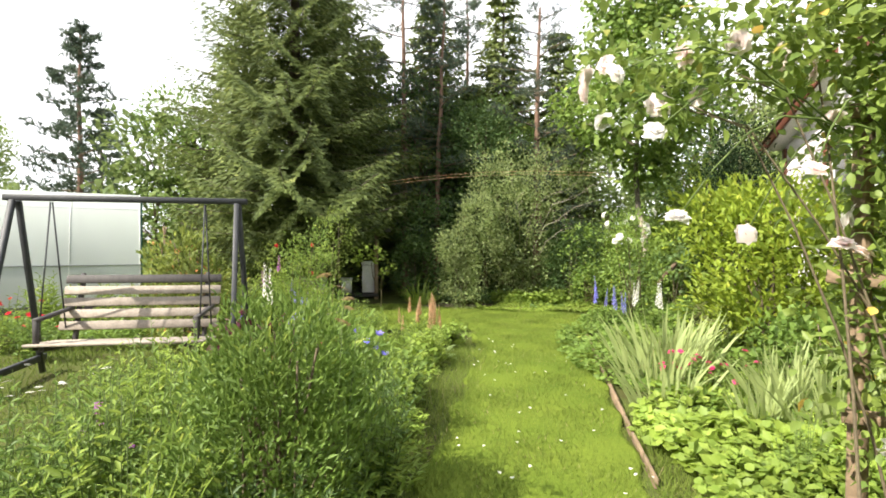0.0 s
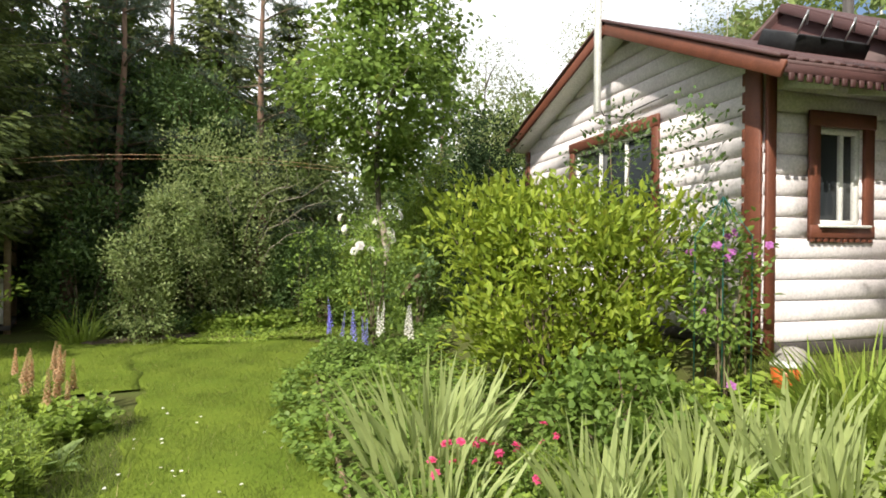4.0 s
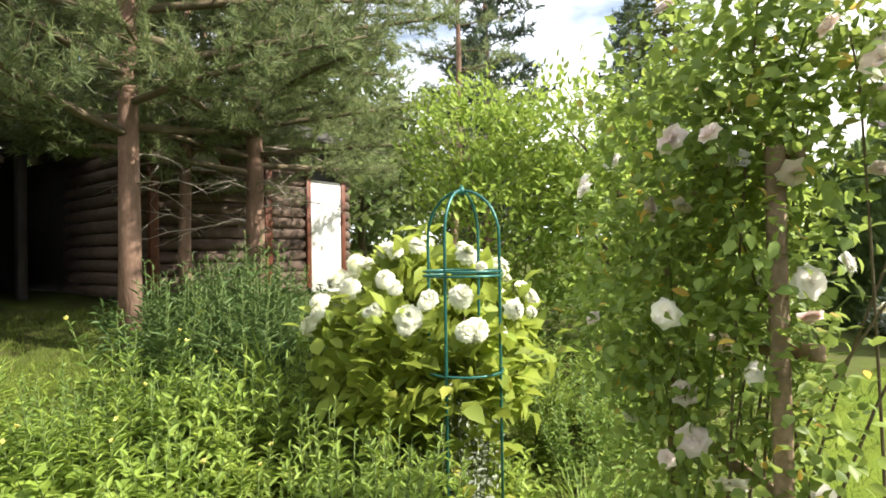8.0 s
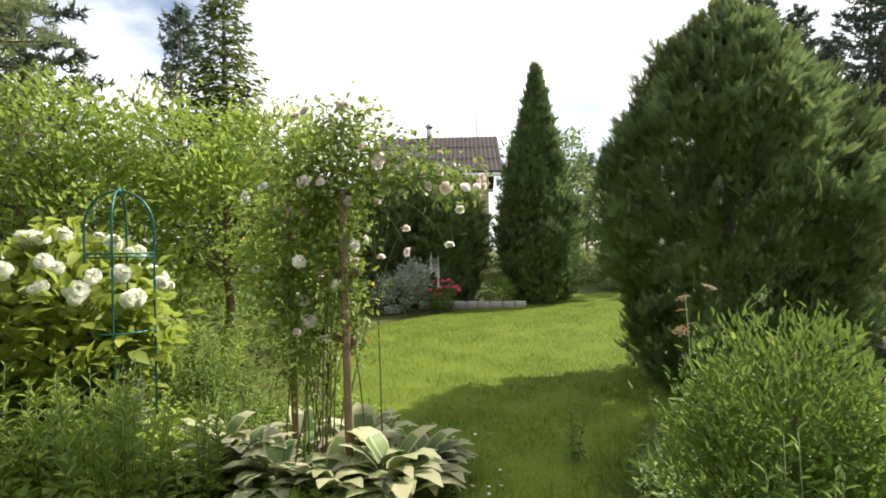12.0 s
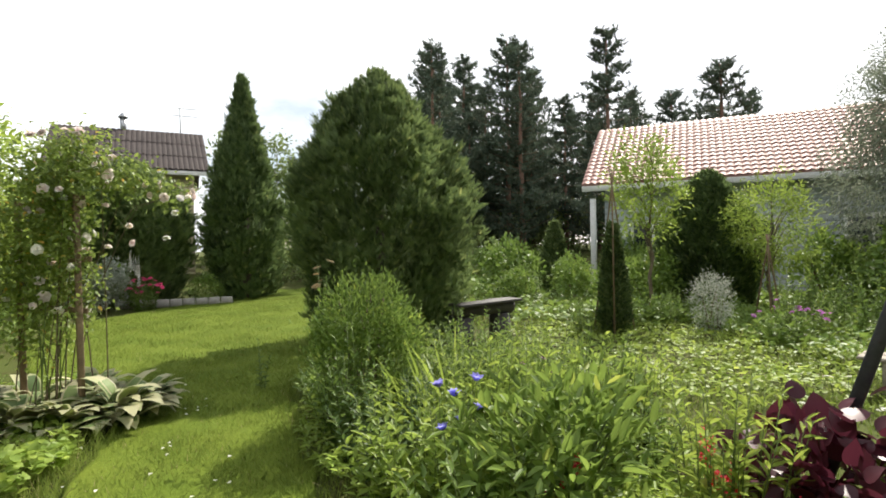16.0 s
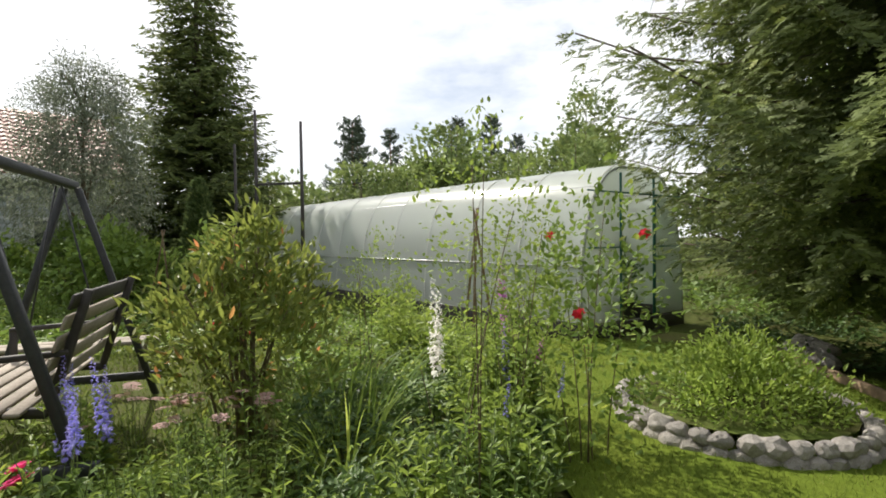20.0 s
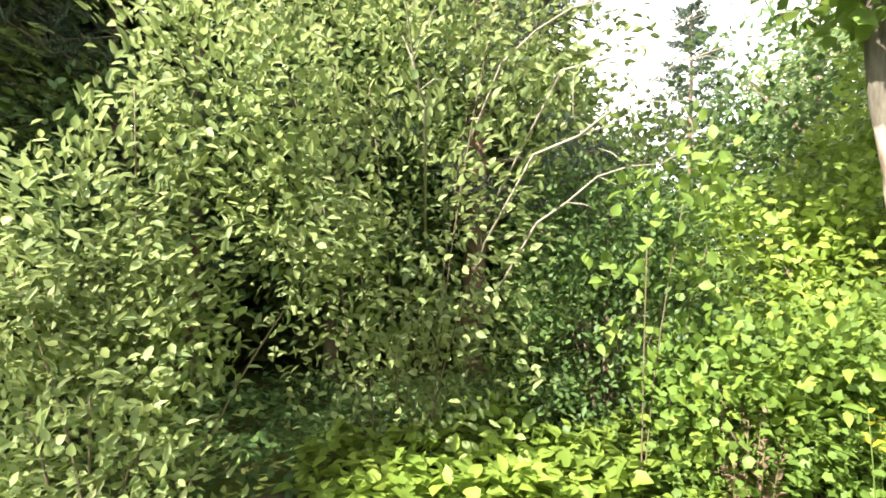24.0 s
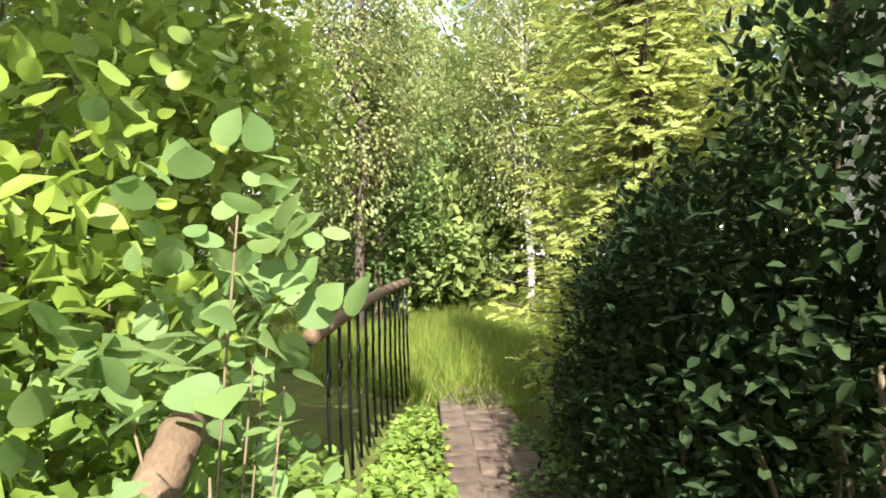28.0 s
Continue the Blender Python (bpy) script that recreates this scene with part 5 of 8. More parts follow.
# ---------------------------------------------------------------- log shed behind the pines
shed = thing("log_shed", 9.65, -0.8, float(height(9.6, -0.8)), "dark weathered log shed with an arched window and a white door", "shed", turn=-81)
for z_i in range(14):
    z_ = 0.12 + z_i * 0.19
    tube("wall_log", [(-1.95, 0, z_), (0.98, 0, z_ + 0.01)], 0.1, M["weathered_log"], shed, "", 8)
    tube("wall_log", [(1.82, 0.0, z_), (2.0, 0.0, z_)], 0.1, M["weathered_log"], shed, "", 8)
    tube("wall_log", [(-2.0, -0.1, z_ + 0.09), (-2.0, 4.0, z_ + 0.09)], 0.1, M["weathered_log"], shed, "", 8)
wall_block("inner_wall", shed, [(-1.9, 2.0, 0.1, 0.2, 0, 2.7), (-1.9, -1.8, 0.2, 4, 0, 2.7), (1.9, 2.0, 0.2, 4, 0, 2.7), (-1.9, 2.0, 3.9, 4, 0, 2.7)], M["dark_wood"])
box("white_door", 1.4, -0.08, 1.0, 0.72, 0.05, 2.15, M["white_paint"], shed, "white-painted door lit by the sun")
for sx in (0.99, 1.81):
    box("door_jamb", sx, -0.1, 1.25, 0.1, 0.06, 2.3, M["red_paint"], shed)
aw = [(-0.95 + 0.30 * math.cos(a), -0.14, 2.0 + 0.34 * math.sin(a)) for a in np.linspace(0, 3.1416, 13)]
put_mesh("arched_pane", aw + [(-0.95, -0.14, 2.0)], [np.array([[13, i, i + 1] for i in range(12)])], M["white_paint"], shed, "arched window with a pale blind")
tube("arched_frame", aw + [aw[0]], 0.03, M["red_paint"], shed, "", 6)
box("shed_post", -1.75, -0.16, 1.3, 0.12, 0.1, 2.6, M["red_paint"], shed)
box("shed_post", 0.1, -0.16, 1.3, 0.14, 0.1, 2.6, M["red_paint"], shed)
roof_slope("shed_roof", shed, (-2.4, -0.7, 2.62), (2.4, -0.7, 2.62), (2.4, 2.0, 3.6), (-2.4, 2.0, 3.6), 0.07, M["dark_wood"], "", 0)
roof_slope("shed_roof", shed, (-2.4, 4.6, 2.62), (2.4, 4.6, 2.62), (2.4, 2.0, 3.6), (-2.4, 2.0, 3.6), 0.07, M["dark_wood"], "", 0)
# open wood store beside it
store = thing("wood_store", 10.75, 2.25, float(height(10.75, 2.25)), "dark open lean-to wood store beside the log shed", "shed", turn=-72)
for sx in (-0.85, 0.0, 0.85):
    beam("post", (sx, 0, 0), (sx, 0, 2.2), 0.12, 0.12, M["dark_wood"], store)
for nm_, blk in (("back_wall", (-0.9, 0.9, 2.0, 2.1, 0, 2.5)), ("side_wall", (-0.95, -0.85, 0.1, 2, 0, 2.2)), ("side_wall", (0.85, 0.95, 0.1, 2, 0, 2.2))):
    wall_block(nm_, store, [blk], M["dark_wood"])
roof_slope("roof", store, (-1.1, -0.5, 2.2), (1.1, -0.5, 2.2), (1.1, 2.4, 2.6), (-1.1, 2.4, 2.6), 0.07, M["dark_wood"])
fence = thing("board_fence", 10.0, 3.4, float(height(10.0, 3.4)), "low stack of grey fence boards", "fence", turn=-84)
for i in range(6):
    box("board", 0, 0, 0.1 + i * 0.14, 1.1, 0.04, 0.125, M["grey_wood"], fence)
for sx in (-0.48, 0.48):
    box("post", sx, 0.065, 0.45, 0.09, 0.09, 0.94, M["grey_wood"], fence)


# ---------------------------------------------------------------- neighbours' houses
M["red_tile"] = rough_mat("red_tile", (0.30, 0.135, 0.105), (0.42, 0.21, 0.17), 3.0, 0.6, 0.2, random_shade=0.05)
M["brown_sheet"] = rough_mat("brown_sheet", (0.028, 0.019, 0.017), (0.06, 0.042, 0.038), 2.0, 0.85, 0.2)
M["grey_siding"] = rough_mat("grey_siding", (0.42, 0.46, 0.47), (0.52, 0.56, 0.57), 2.0, 0.6, 0.1)


def far_house(name, x, y, turn, L, D_, wall_h, ridge, label, roof_mat, wall_mat, courses, tiles, porch=False):
    """A gabled house: local x runs along the ridge, its front looks to -y."""
    h = thing(name, x, y, float(height(x, y)) - 0.1, label, "house", turn=turn)
    wl_ = wall_block("wall", h, [(-L / 2, L / 2, 0, 0.25, 0, wall_h), (-L / 2, L / 2, D_ - 0.25, D_, 0, wall_h), (-L / 2, -L / 2 + 0.25, 0.25, D_ - 0.25, 0, wall_h), (L / 2 - 0.25, L / 2, 0.25, D_ - 0.25, 0, wall_h)], wall_mat)
    for i in range(int(wall_h / 0.2)):
        box("siding_board", 0, -0.012, 0.1 + i * 0.2, L + 0.02, 0.03, 0.19, wall_mat, wl_, rx=-4)
    for s_ in (-1, 1):
        v = np.array([(s_ * L / 2, 0, wall_h), (s_ * L / 2, D_, wall_h), (s_ * L / 2, D_ / 2, ridge)])
        put_mesh("gable", np.concatenate([v, v - [s_ * 0.2, 0, 0]]), [np.array([(0, 1, 2), (5, 4, 3)]), np.array([(0, 3, 4, 1), (1, 4, 5, 2), (2, 5, 3, 0)])], wall_mat, h)
    o = 0.6
    zl_ = wall_h - o * (ridge - wall_h) / (D_ / 2)
    for y0, nm in ((-o, "roof_front"), (D_ + o, "roof_back")):
        a, b, c, d = np.array((-L / 2 - o, y0, zl_)), np.array((L / 2 + o, y0, zl_)), np.array((L / 2 + o, D_ / 2, ridge)), np.array((-L / 2 - o, D_ / 2, ridge))
        sl = roof_slope(nm, h, a, b, c, d, 0.08, roof_mat)
        if nm == "roof_front":
            nrm = unit(np.cross(b - a, d - a))
            for j in range(courses):
                p0, p1 = a + (d - a) * (j / courses), a + (d - a) * ((j + 1) / courses)
                q = []
                for i in range(tiles):
                    f0, f1 = (b - a) * (i / tiles), (b - a) * ((i + 1) / tiles)
                    mid = (b - a) * ((i + 0.5) / tiles)
                    vv = np.array([p0 + f0 + nrm * 0.10, p0 + mid + nrm * 0.15, p0 + f1 + nrm * 0.10, p1 + f0 + nrm * 0.082, p1 + mid + nrm * 0.12, p1 + f1 + nrm * 0.082])
                    q.append((vv, [np.array([(0, 1, 4, 3), (1, 2, 5, 4)])]))
                put_mesh("tile_course", *merge(q), roof_mat, sl)
        beam("fascia", a - [0, 0, 0.04], b - [0, 0, 0.04], 0.04, 0.2, M["white_paint"], h)
    return h


red_house = far_house("tiled_house", -14.3, -2.85, 127, 8.0, 6.0, 3.65, 5.6, "long pale house with a red tiled roof beyond the hedges", M["red_tile"], M["grey_siding"], 16, 44)
for sx in (-4.3,):
    box("porch_post", sx, -0.45, 1.45, 0.16, 0.16, 2.9, M["white_paint"], red_house)
for sx in (-2.6, 0.0, 2.8):
    w = new("window")
    w.parent = red_house
    box("pane", sx, -0.035, 1.5, 1.1, 0.02, 1.2, M["window_glass"], w)
    box("window_frame", sx, -0.03, 2.14, 1.3, 0.05, 0.1, M["white_paint"], w)
    box("window_frame", sx, -0.03, 0.86, 1.3, 0.05, 0.1, M["white_paint"], w)
    for s_ in (-0.6, 0.0, 0.6):
        box("window_frame", sx + s_, -0.03, 1.5, 0.08, 0.05, 1.2, M["white_paint"], w)
for s_ in (0, 0.35):
    beam("roof_ladder_rail", (2.6 + s_, -0.55, 2.75), (2.6 + s_, 3.4, 5.75), 0.04, 0.04, M["grey_metal"], red_house)
brown_house = far_house("brown_roofed_house", 1.45, -19.0, 180, 4.7, 5.0, 4.8, 6.5, "beige house with a dark brown ribbed roof behind clipped thujas", M["brown_sheet"], rough_mat("beige_wall", (0.42, 0.36, 0.22), (0.5, 0.44, 0.28), 2, 0.8, 0.2), 3, 30)
tube("chimney_pipe", [(-0.3, 2.5, 6.4), (-0.3, 2.5, 7.1)], 0.13, M["grey_metal"], brown_house, "metal flue", 10)
tube("chimney_cowl", [(-0.3, 2.5, 7.1), (-0.3, 2.5, 7.15), (-0.3, 2.5, 7.32)], [0.2, 0.2, 0.03], M["grey_metal"], brown_house, "", 10)
ant = tube("aerial_mast", [(2.0, 2.5, 6.5), (2.0, 2.5, 7.8)], 0.025, M["grey_metal"], brown_house, "television aerial", 5)
for z_ in (7.75, 7.4):
    tube("aerial_rod", [(1.7, 2.5, z_), (3.1, 2.5, z_)], 0.015, M["grey_metal"], ant, "", 4)

# ---------------------------------------------------------------- bee shed under the spruce
bshed = thing("dark_shelter", -2.7, 13.85, 0, "dark low shelter with white boxes under the spruce", "shed", turn=8)
for sx in (-1.0, 1.0):
    for sy in (0, 1.5):
        beam("post", (sx, sy, 0), (sx, sy, 1.75), 0.1, 0.1, M["brown_wood"], bshed)
roof_slope("roof", bshed, (-1.35, -0.3, 1.72), (1.35, -0.3, 1.72), (1.35, 1.8, 2.05), (-1.35, 1.8, 2.05), 0.06, M["dark_wood"])
box("floor_board", 0, 0.7, 0.12, 2.1, 1.6, 0.08, M["dark_wood"], bshed)
box("back_board", 0, 1.55, 0.9, 2.1, 0.03, 1.6, M["dark_wood"], bshed)
for sx, hh, ww in ((0.78, 0.9, 0.36), (0.2, 0.42, 0.26), (-0.62, 0.42, 0.6)):
    hv = thing("white_hive", -2.7 + sx * 0.99, 13.85 + 0.3 + sx * 0.14, 0.16, "weathered white wooden box in the dark shelter", "box", "white boxes in the shelter", turn=8)
    box("body", 0, 0, hh * 0.4, ww, 0.36, hh * 0.78, M["white_paint"], hv, bevel=0.01)
    box("lid", 0, 0, hh * 0.85, ww + 0.05, 0.42, hh * 0.1, M["white_paint"], hv, bevel=0.01)
pallet = thing("low_boards", -4.0, 12.3, 0, "low edging of old boards and heaped stones at the spruce foot", "edging", turn=-14)
box("board", 0.3, 0, 0.06, 2.2, 0.05, 0.12, M["brown_wood"], pallet)
for i in range(14):
    st = new("stone", stone_meshes[i % 7])
    st.parent = pallet
    st.matrix_basis = pose(-0.75 + 0.11 * (i % 8), 0.2 + 0.12 * (i // 8), 0.1 + 0.08 * (i // 8), i * 20, 0, i * 47) @ Matrix.Diagonal((0.2, 0.16, 0.16, 1))

# ---------------------------------------------------------------- footbridge with iron railing
bridge = thing("footbridge", 8.0, 12.35, -0.02, "small brick-paved footbridge with a wrought-iron railing and round timber handrail", "footbridge", turn=22)
box("deck", 0, -0.2, 0.05, 3.0, 0.6, 0.1, M["path"], bridge)
for i in range(14):
    for j in range(3):
        box("brick", -1.4 + i * 0.21 + 0.1 * (j % 2), -0.4 + j * 0.2, 0.085 + float(rng.normal()) * 0.008, 0.2, 0.19, 0.05, M["brick"], bridge, bevel=0.012, rx=float(rng.normal()) * 2, ry=float(rng.normal()) * 2)
rail = new("railing")
rail.parent = bridge
tagged(rail, "curved wrought-iron railing under a round wooden handrail")
hp = [(-1.32 + 2.66 * t, 0.74 - 0.37 * t, 1.0 + 0.16 * t + 0.03 * math.sin(3.1 * t)) for t in np.linspace(0, 1, 12)]
tube("handrail", hp, 0.042, M["weathered_rail"], rail, "round varnished timber handrail", 12)
for t in np.linspace(0.1, 1, 13):
    p = [np.interp(t, np.linspace(0, 1, 12), [q[i] for q in hp]) for i in range(3)]
    tube("baluster", [(p[0], p[1], 0.12), (p[0] + 0.01, p[1] + 0.01, p[2] * 0.5), (p[0], p[1], p[2] - 0.03)], 0.01, M["black_iron"], rail, "", 6)
    tube("scroll", [(p[0] + 0.05 * math.cos(a), p[1], p[2] * 0.72 + 0.07 * math.sin(a)) for a in np.linspace(0, 4.7, 10)], 0.007, M["black_iron"], rail, "", 5)

# ---------------------------------------------------------------- lawn, path
LAWN = [(-17, -8.5, -5.5), (-13, -6.2, -3.0), (-10, -4.6, -1.2), (-8.2, -4.0, 0.6), (-6, -4.0, 2.2), (-3, -3.2, 2.4), (-1, -1.9, 2.0), (0.6, -0.75, 1.25), (1.4, -0.45, 1.0), (3.1, -0.14, 1.2), (5, 0.18, 1.55), (6.7, 0.42, 1.88),
        (8.3, 0.5, 2.2), (9.6, 0.4, 2.6), (10.8, 0.2, 2.9), (12.0, 0.9, 2.4)]
WEST = [(8.9, -5.0, 0.45), (9.6, -6.2, 0.45), (10.8, -6.2, 0.25), (11.9, -5.4, 0.95), (12.7, -3.2, 0.2)]
patch("lawn", LAWN, M["lawn"], 0.03, "mown sunlit lawn path between the beds", "lawn")
patch("lawn", WEST, M["lawn"], 0.034, "mown lawn round the stone-edged bed", "lawn")
NEARL = [r for r in LAWN if r[0] >= -1]
blades_on("lawn_grass", NEARL, 2600, 0.042, 0.006, M["blade"], "short lawn grass with fallen white petals")
blades_on("lawn_grass", WEST, 2000, 0.045, 0.006, M["blade"], "short lawn grass round the bed")
blades_on("lawn_grass", [r for r in LAWN if -10 <= r[0] <= -1], 900, 0.05, 0.008, M["blade"], "short lawn grass of the far lawn")
blades_on("rough_grass", [(-0.5, 1.9, 4.0), (1.5, 1.1, 3.6), (3.0, 1.2, 3.2), (4.6, 1.5, 2.6)], 900, 0.13, 0.008, M["blade"], "longer rough grass beside the lawn", 0.5, 0.0)
blades_on("rough_grass", [(0.5, -1.2, -0.5), (2.4, -1.1, -0.1), (5, -0.5, 0.3), (8, -0.6, 0.65)], 1100, 0.15, 0.008, M["blade"], "overhanging grass along the lawn edge", 0.5, 0.0)
blades_on("rough_grass", [(0, 5.0, 9.5), (2, 4.6, 9.5), (4.2, 5.2, 9)], 600, 0.1, 0.008, M["blade"], "shaded grass before the sheds", 0.5, 0.0)
blades_on("rough_grass", [(12.0, 8.5, 17), (14.5, 9.5, 18), (17, 11, 20)], 700, 0.4, 0.014, M["blade"], "long sunlit grass beyond the footbridge", 0.5, 0.0)
patch("path", [(10.4, 3.9, 4.6), (11.0, 4.4, 5.5), (11.3, 5.0, 6.4), (11.7, 6.0, 7.3), (12.2, 7.2, 7.9)], M["path"], 0.02, "trodden earth path beside the house", "path")
for i in range(13):
    y_ = 3.4 + i * 0.42
    sl_ = box("edging_board", float(np.interp(y_, [3.1, 5, 6.7, 8.3], [1.22, 1.56, 1.88, 2.2])) + 0.03, y_, 0.02, 0.025, 0.40, 0.09, M["brown_wood"], None, turn=-10, ry=float(rng.normal() * 4))
    tagged(sl_, "weathered grey board edging the flower bed", "edging", "boards edging the bed")

# ---------------------------------------------------------------- large trees
spruce_tree("spruce", -3.6, 13.2, 13.0, 3.75, "big dark spruce with drooping green boughs", low=1.1, whorls=23, around=10, dense=1.0, shoot=0.135, needle_w=0.07, hang=0.7, thick=5.0, shape="spray", gap=(15, 65, 1.8))
spruce_tree("young_spruce", 8.75, 11.0, 6.2, 1.22, "young sunlit spruce beside the house path", low=0.1, whorls=34, around=10, dense=1.2, shoot=0.10, needle_w=0.05, hang=0.25, thick=3.2, shape="spray", material=M["young_spruce"])
pine_tree("pine", 6.95, 1.72, 9.2, 3.3, "pine with flaking orange-grey bark by the shed", 0.22, 64, 26, 0.13, 0.0135, trunk_r=0.115, sag=0.12, snags=6)
pine_tree("pine", 7.75, 0.05, 7.2, 3.1, "pine with many bare lower limbs by the shed", 0.25, 54, 26, 0.13, 0.0135, trunk_r=0.14, sag=0.17, snags=16)
pine_tree("pine", 8.3, 0.75, 7.2, 2.4, "slim pine before the log shed", 0.26, 42, 26, 0.13, 0.0135, trunk_r=0.09, sag=0.12, snags=10)
pine_tree("pine", 9.8, -5.6, 8.5, 2.6, "dense pine beyond the white shed door", 0.2, 32, 26, 0.15, 0.015, trunk_r=0.11, sag=0.12)
pine_tree("pine", 10.4, 2.75, 9.0, 2.3, "pine beside the wood store", 0.25, 36, 24, 0.14, 0.0125, trunk_r=0.11)
thuja("round_thuja", -2.3, -0.95, 3.85, 1.2, "big egg-shaped clipped thuja on the lawn edge", n=12000, point=0.55, belly=0.48, frond=0.12, feathery=True, shaggy=0.5)
thuja("column_thuja", -1.7, -10.2, 6.3, 0.92, "tall pointed columnar thuja", n=9000, point=0.72, belly=0.3, frond=0.17, feathery=True, shaggy=0.6, taper=1.1)
thuja("clipped_thuja", 1.2, -10.4, 3.6, 1.25, "clipped thuja screen in front of the house", n=7000, point=0.35, belly=0.5, frond=0.2, feathery=True)
thuja("clipped_thuja", 2.6, -10.2, 3.5, 1.2, "clipped thuja screen in front of the house", n=6000, point=0.35, belly=0.5, frond=0.2, feathery=True)
rl = thing("log_handrail", 4.95, 11.82, 0, "sloping round timber handrail half hidden by shoots", "handrail", turn=14)
tube("rail_log", [(-0.34, 0, 0.6), (-0.2, 0, 0.73), (-0.06, 0, 0.87), (0.1, 0, 1.02), (0.125, 0, 1.04)], [0.040, 0.042, 0.043, 0.042, 0.034], M["weathered_rail"], rl, "round varnished timber", 12)
tube("post", [(-0.2, 0.05, -0.05), (-0.2, 0.01, 0.7)], 0.014, M["black_iron"], rl, "thin iron upright", 8)
# young tree with peeled bark in the thicket
peeled = thing("barked_tree", 4.57, 12.4, 0, "tree trunk with a pale stripped patch and a swollen knot", "tree")
M["young_bark"] = rough_mat("young_bark", (0.16, 0.13, 0.09), (0.28, 0.24, 0.18), 9, 0.85, 0.5, (1, 1, 0.3))
M["stripped"], n_, l_, p_ = nodes_of("stripped_trunk")
# second pair: grey bark, with the crown's shade darkened into its colour
cols_ = [ramp(n_, l_, noise_fac(n_, l_, sc_, 6.0, 0.65, (1, 1, 0.25)), [(0.38, c0), (0.6, c1)]) for sc_, c0, c1 in ((6, (0.19, 0.135, 0.10), (0.54, 0.46, 0.38)), (11, (0.06, 0.05, 0.036), (0.15, 0.13, 0.10)))]
sep_, tcs_ = n_.new("ShaderNodeSeparateXYZ"), n_.new("ShaderNodeTexCoord")
l_.new(tcs_.outputs["Object"], sep_.inputs[0])
edge_, cut_ = n_.new("ShaderNodeMath"), n_.new("ShaderNodeMapRange")
edge_.operation = "MULTIPLY_ADD"
edge_.inputs[1].default_value = 1.7
l_.new(noise_fac(n_, l_, 3.0, 3.0, 0.5, (1, 1, 0.5)), edge_.inputs[0])
l_.new(sep_.outputs["Z"], edge_.inputs[2])
cut_.inputs["From Min"].default_value, cut_.inputs["From Max"].default_value = 2.86, 2.94
l_.new(edge_.outputs[0], cut_.inputs["Value"])
mxs_ = n_.new("ShaderNodeMix")
mxs_.data_type = "RGBA"
for a_, q_ in ((cut_.outputs["Result"], "Factor"), (cols_[0], "A"), (cols_[1], "B")):
    l_.new(a_, mxs_.inputs[q_])
l_.new(mxs_.outputs["Result"], p_.inputs["Base Color"])
p_.inputs["Roughness"].default_value = 0.85
bmp_ = n_.new("ShaderNodeBump")
bmp_.inputs["Strength"].default_value, bmp_.inputs["Distance"].default_value = 0.7, 0.012
l_.new(noise_fac(n_, l_, 26.0, 5.0, 0.6, (1, 1, 0.2)), bmp_.inputs["Height"])
l_.new(bmp_.outputs["Normal"], p_.inputs["Normal"])
zs_ = np.array([-0.05, 0.4, 0.9, 1.25, 1.45, 1.58, 1.66, 1.72, 1.77, 1.83, 1.92, 2.05, 2.25, 2.5, 3.1, 4.2, 6.3])
xs_ = np.interp(zs_, [0, 1.2, 1.7, 2.25, 3.1, 4.2, 6.3], [0.05, 0.03, 0.0, -0.13, -0.2, -0.16, -0.1])
rs_ = np.interp(zs_, [0, 0.6, 1.3, 1.58, 1.7, 1.77, 1.85, 2.25, 3.1, 4.2, 6.3], [0.085, 0.066, 0.06, 0.07, 0.082, 0.078, 0.066, 0.055, 0.05, 0.044, 0.015])
tube("trunk", np.column_stack([xs_, 0.012 * np.sin(zs_ * 3.0), zs_]), rs_ * (1 + 0.03 * np.sin(zs_ * 23)), M["stripped"], peeled, "pale stripped lower trunk under grey bark darkened for shade", 18)
tube("knot", [(-0.02, -0.062, 1.67), (-0.015, -0.085, 1.72), (-0.02, -0.07, 1.78)], [0.014, 0.034, 0.012], M["young_bark"], peeled, "swollen bark knot", 10)
for i in range(9):
    a_ = i * 2.4
    z_ = 3.3 + i * 0.36
    tube("limb", [(-0.18, 0, z_), (-0.18 + 0.7 * math.cos(a_), 0.7 * math.sin(a_), z_ + 0.5), (-0.18 + 1.5 * math.cos(a_), 1.5 * math.sin(a_), z_ + 0.8)], [0.03, 0.022, 0.008], M["young_bark"], peeled, "", 6)
foliage("crown", [(-0.15, 0, 4.5, 1.9, 1.8, 1.0), (0.2, 0.2, 5.8, 1.6, 1.5, 1.1), (-0.3, -0.2, 6.9, 1.0, 1.0, 0.9), (0.25, -0.2, 3.45, 0.45, 0.4, 0.2), (-0.1, 0.0, 3.2, 0.7, 0.6, 0.3)], 1250, 9, 0.28, 0.125, 0.11, M["green"], peeled, "lobed", 0.0, 0.25)

foliage("low_leaves", [(-0.15, -0.05, 2.8, 0.4, 0.36, 0.13)], 24, 3, 0.08, 0.15, 0.12, M["green"], peeled, "lobed", 0.0, 0.2)

# sapling on the lawn
sap = thing("sapling", -1.3, 11.45, 0, "slender young tree with a tuft of bright lobed leaves", "sapling")
tube("stem", [(0, 0, -0.02), (0.01, 0.01, 0.4), (0.0, 0, 0.46)], [0.012, 0.011, 0.011], M["twig"], sap, "", 6)
tube("stem", [(0, 0, 0.45), (-0.08, -0.03, 0.52), (-0.17, -0.08, 0.8), (-0.2, -0.05, 1.05)], [0.01, 0.009, 0.008, 0.006], M["twig"], sap, "", 6)
tube("stem", [(0, 0, 0.45), (0.02, 0.0, 0.75), (0.08, 0.02, 0.85), (0.16, 0.03, 0.9)], [0.009, 0.008, 0.006, 0.004], M["twig"], sap, "", 6)
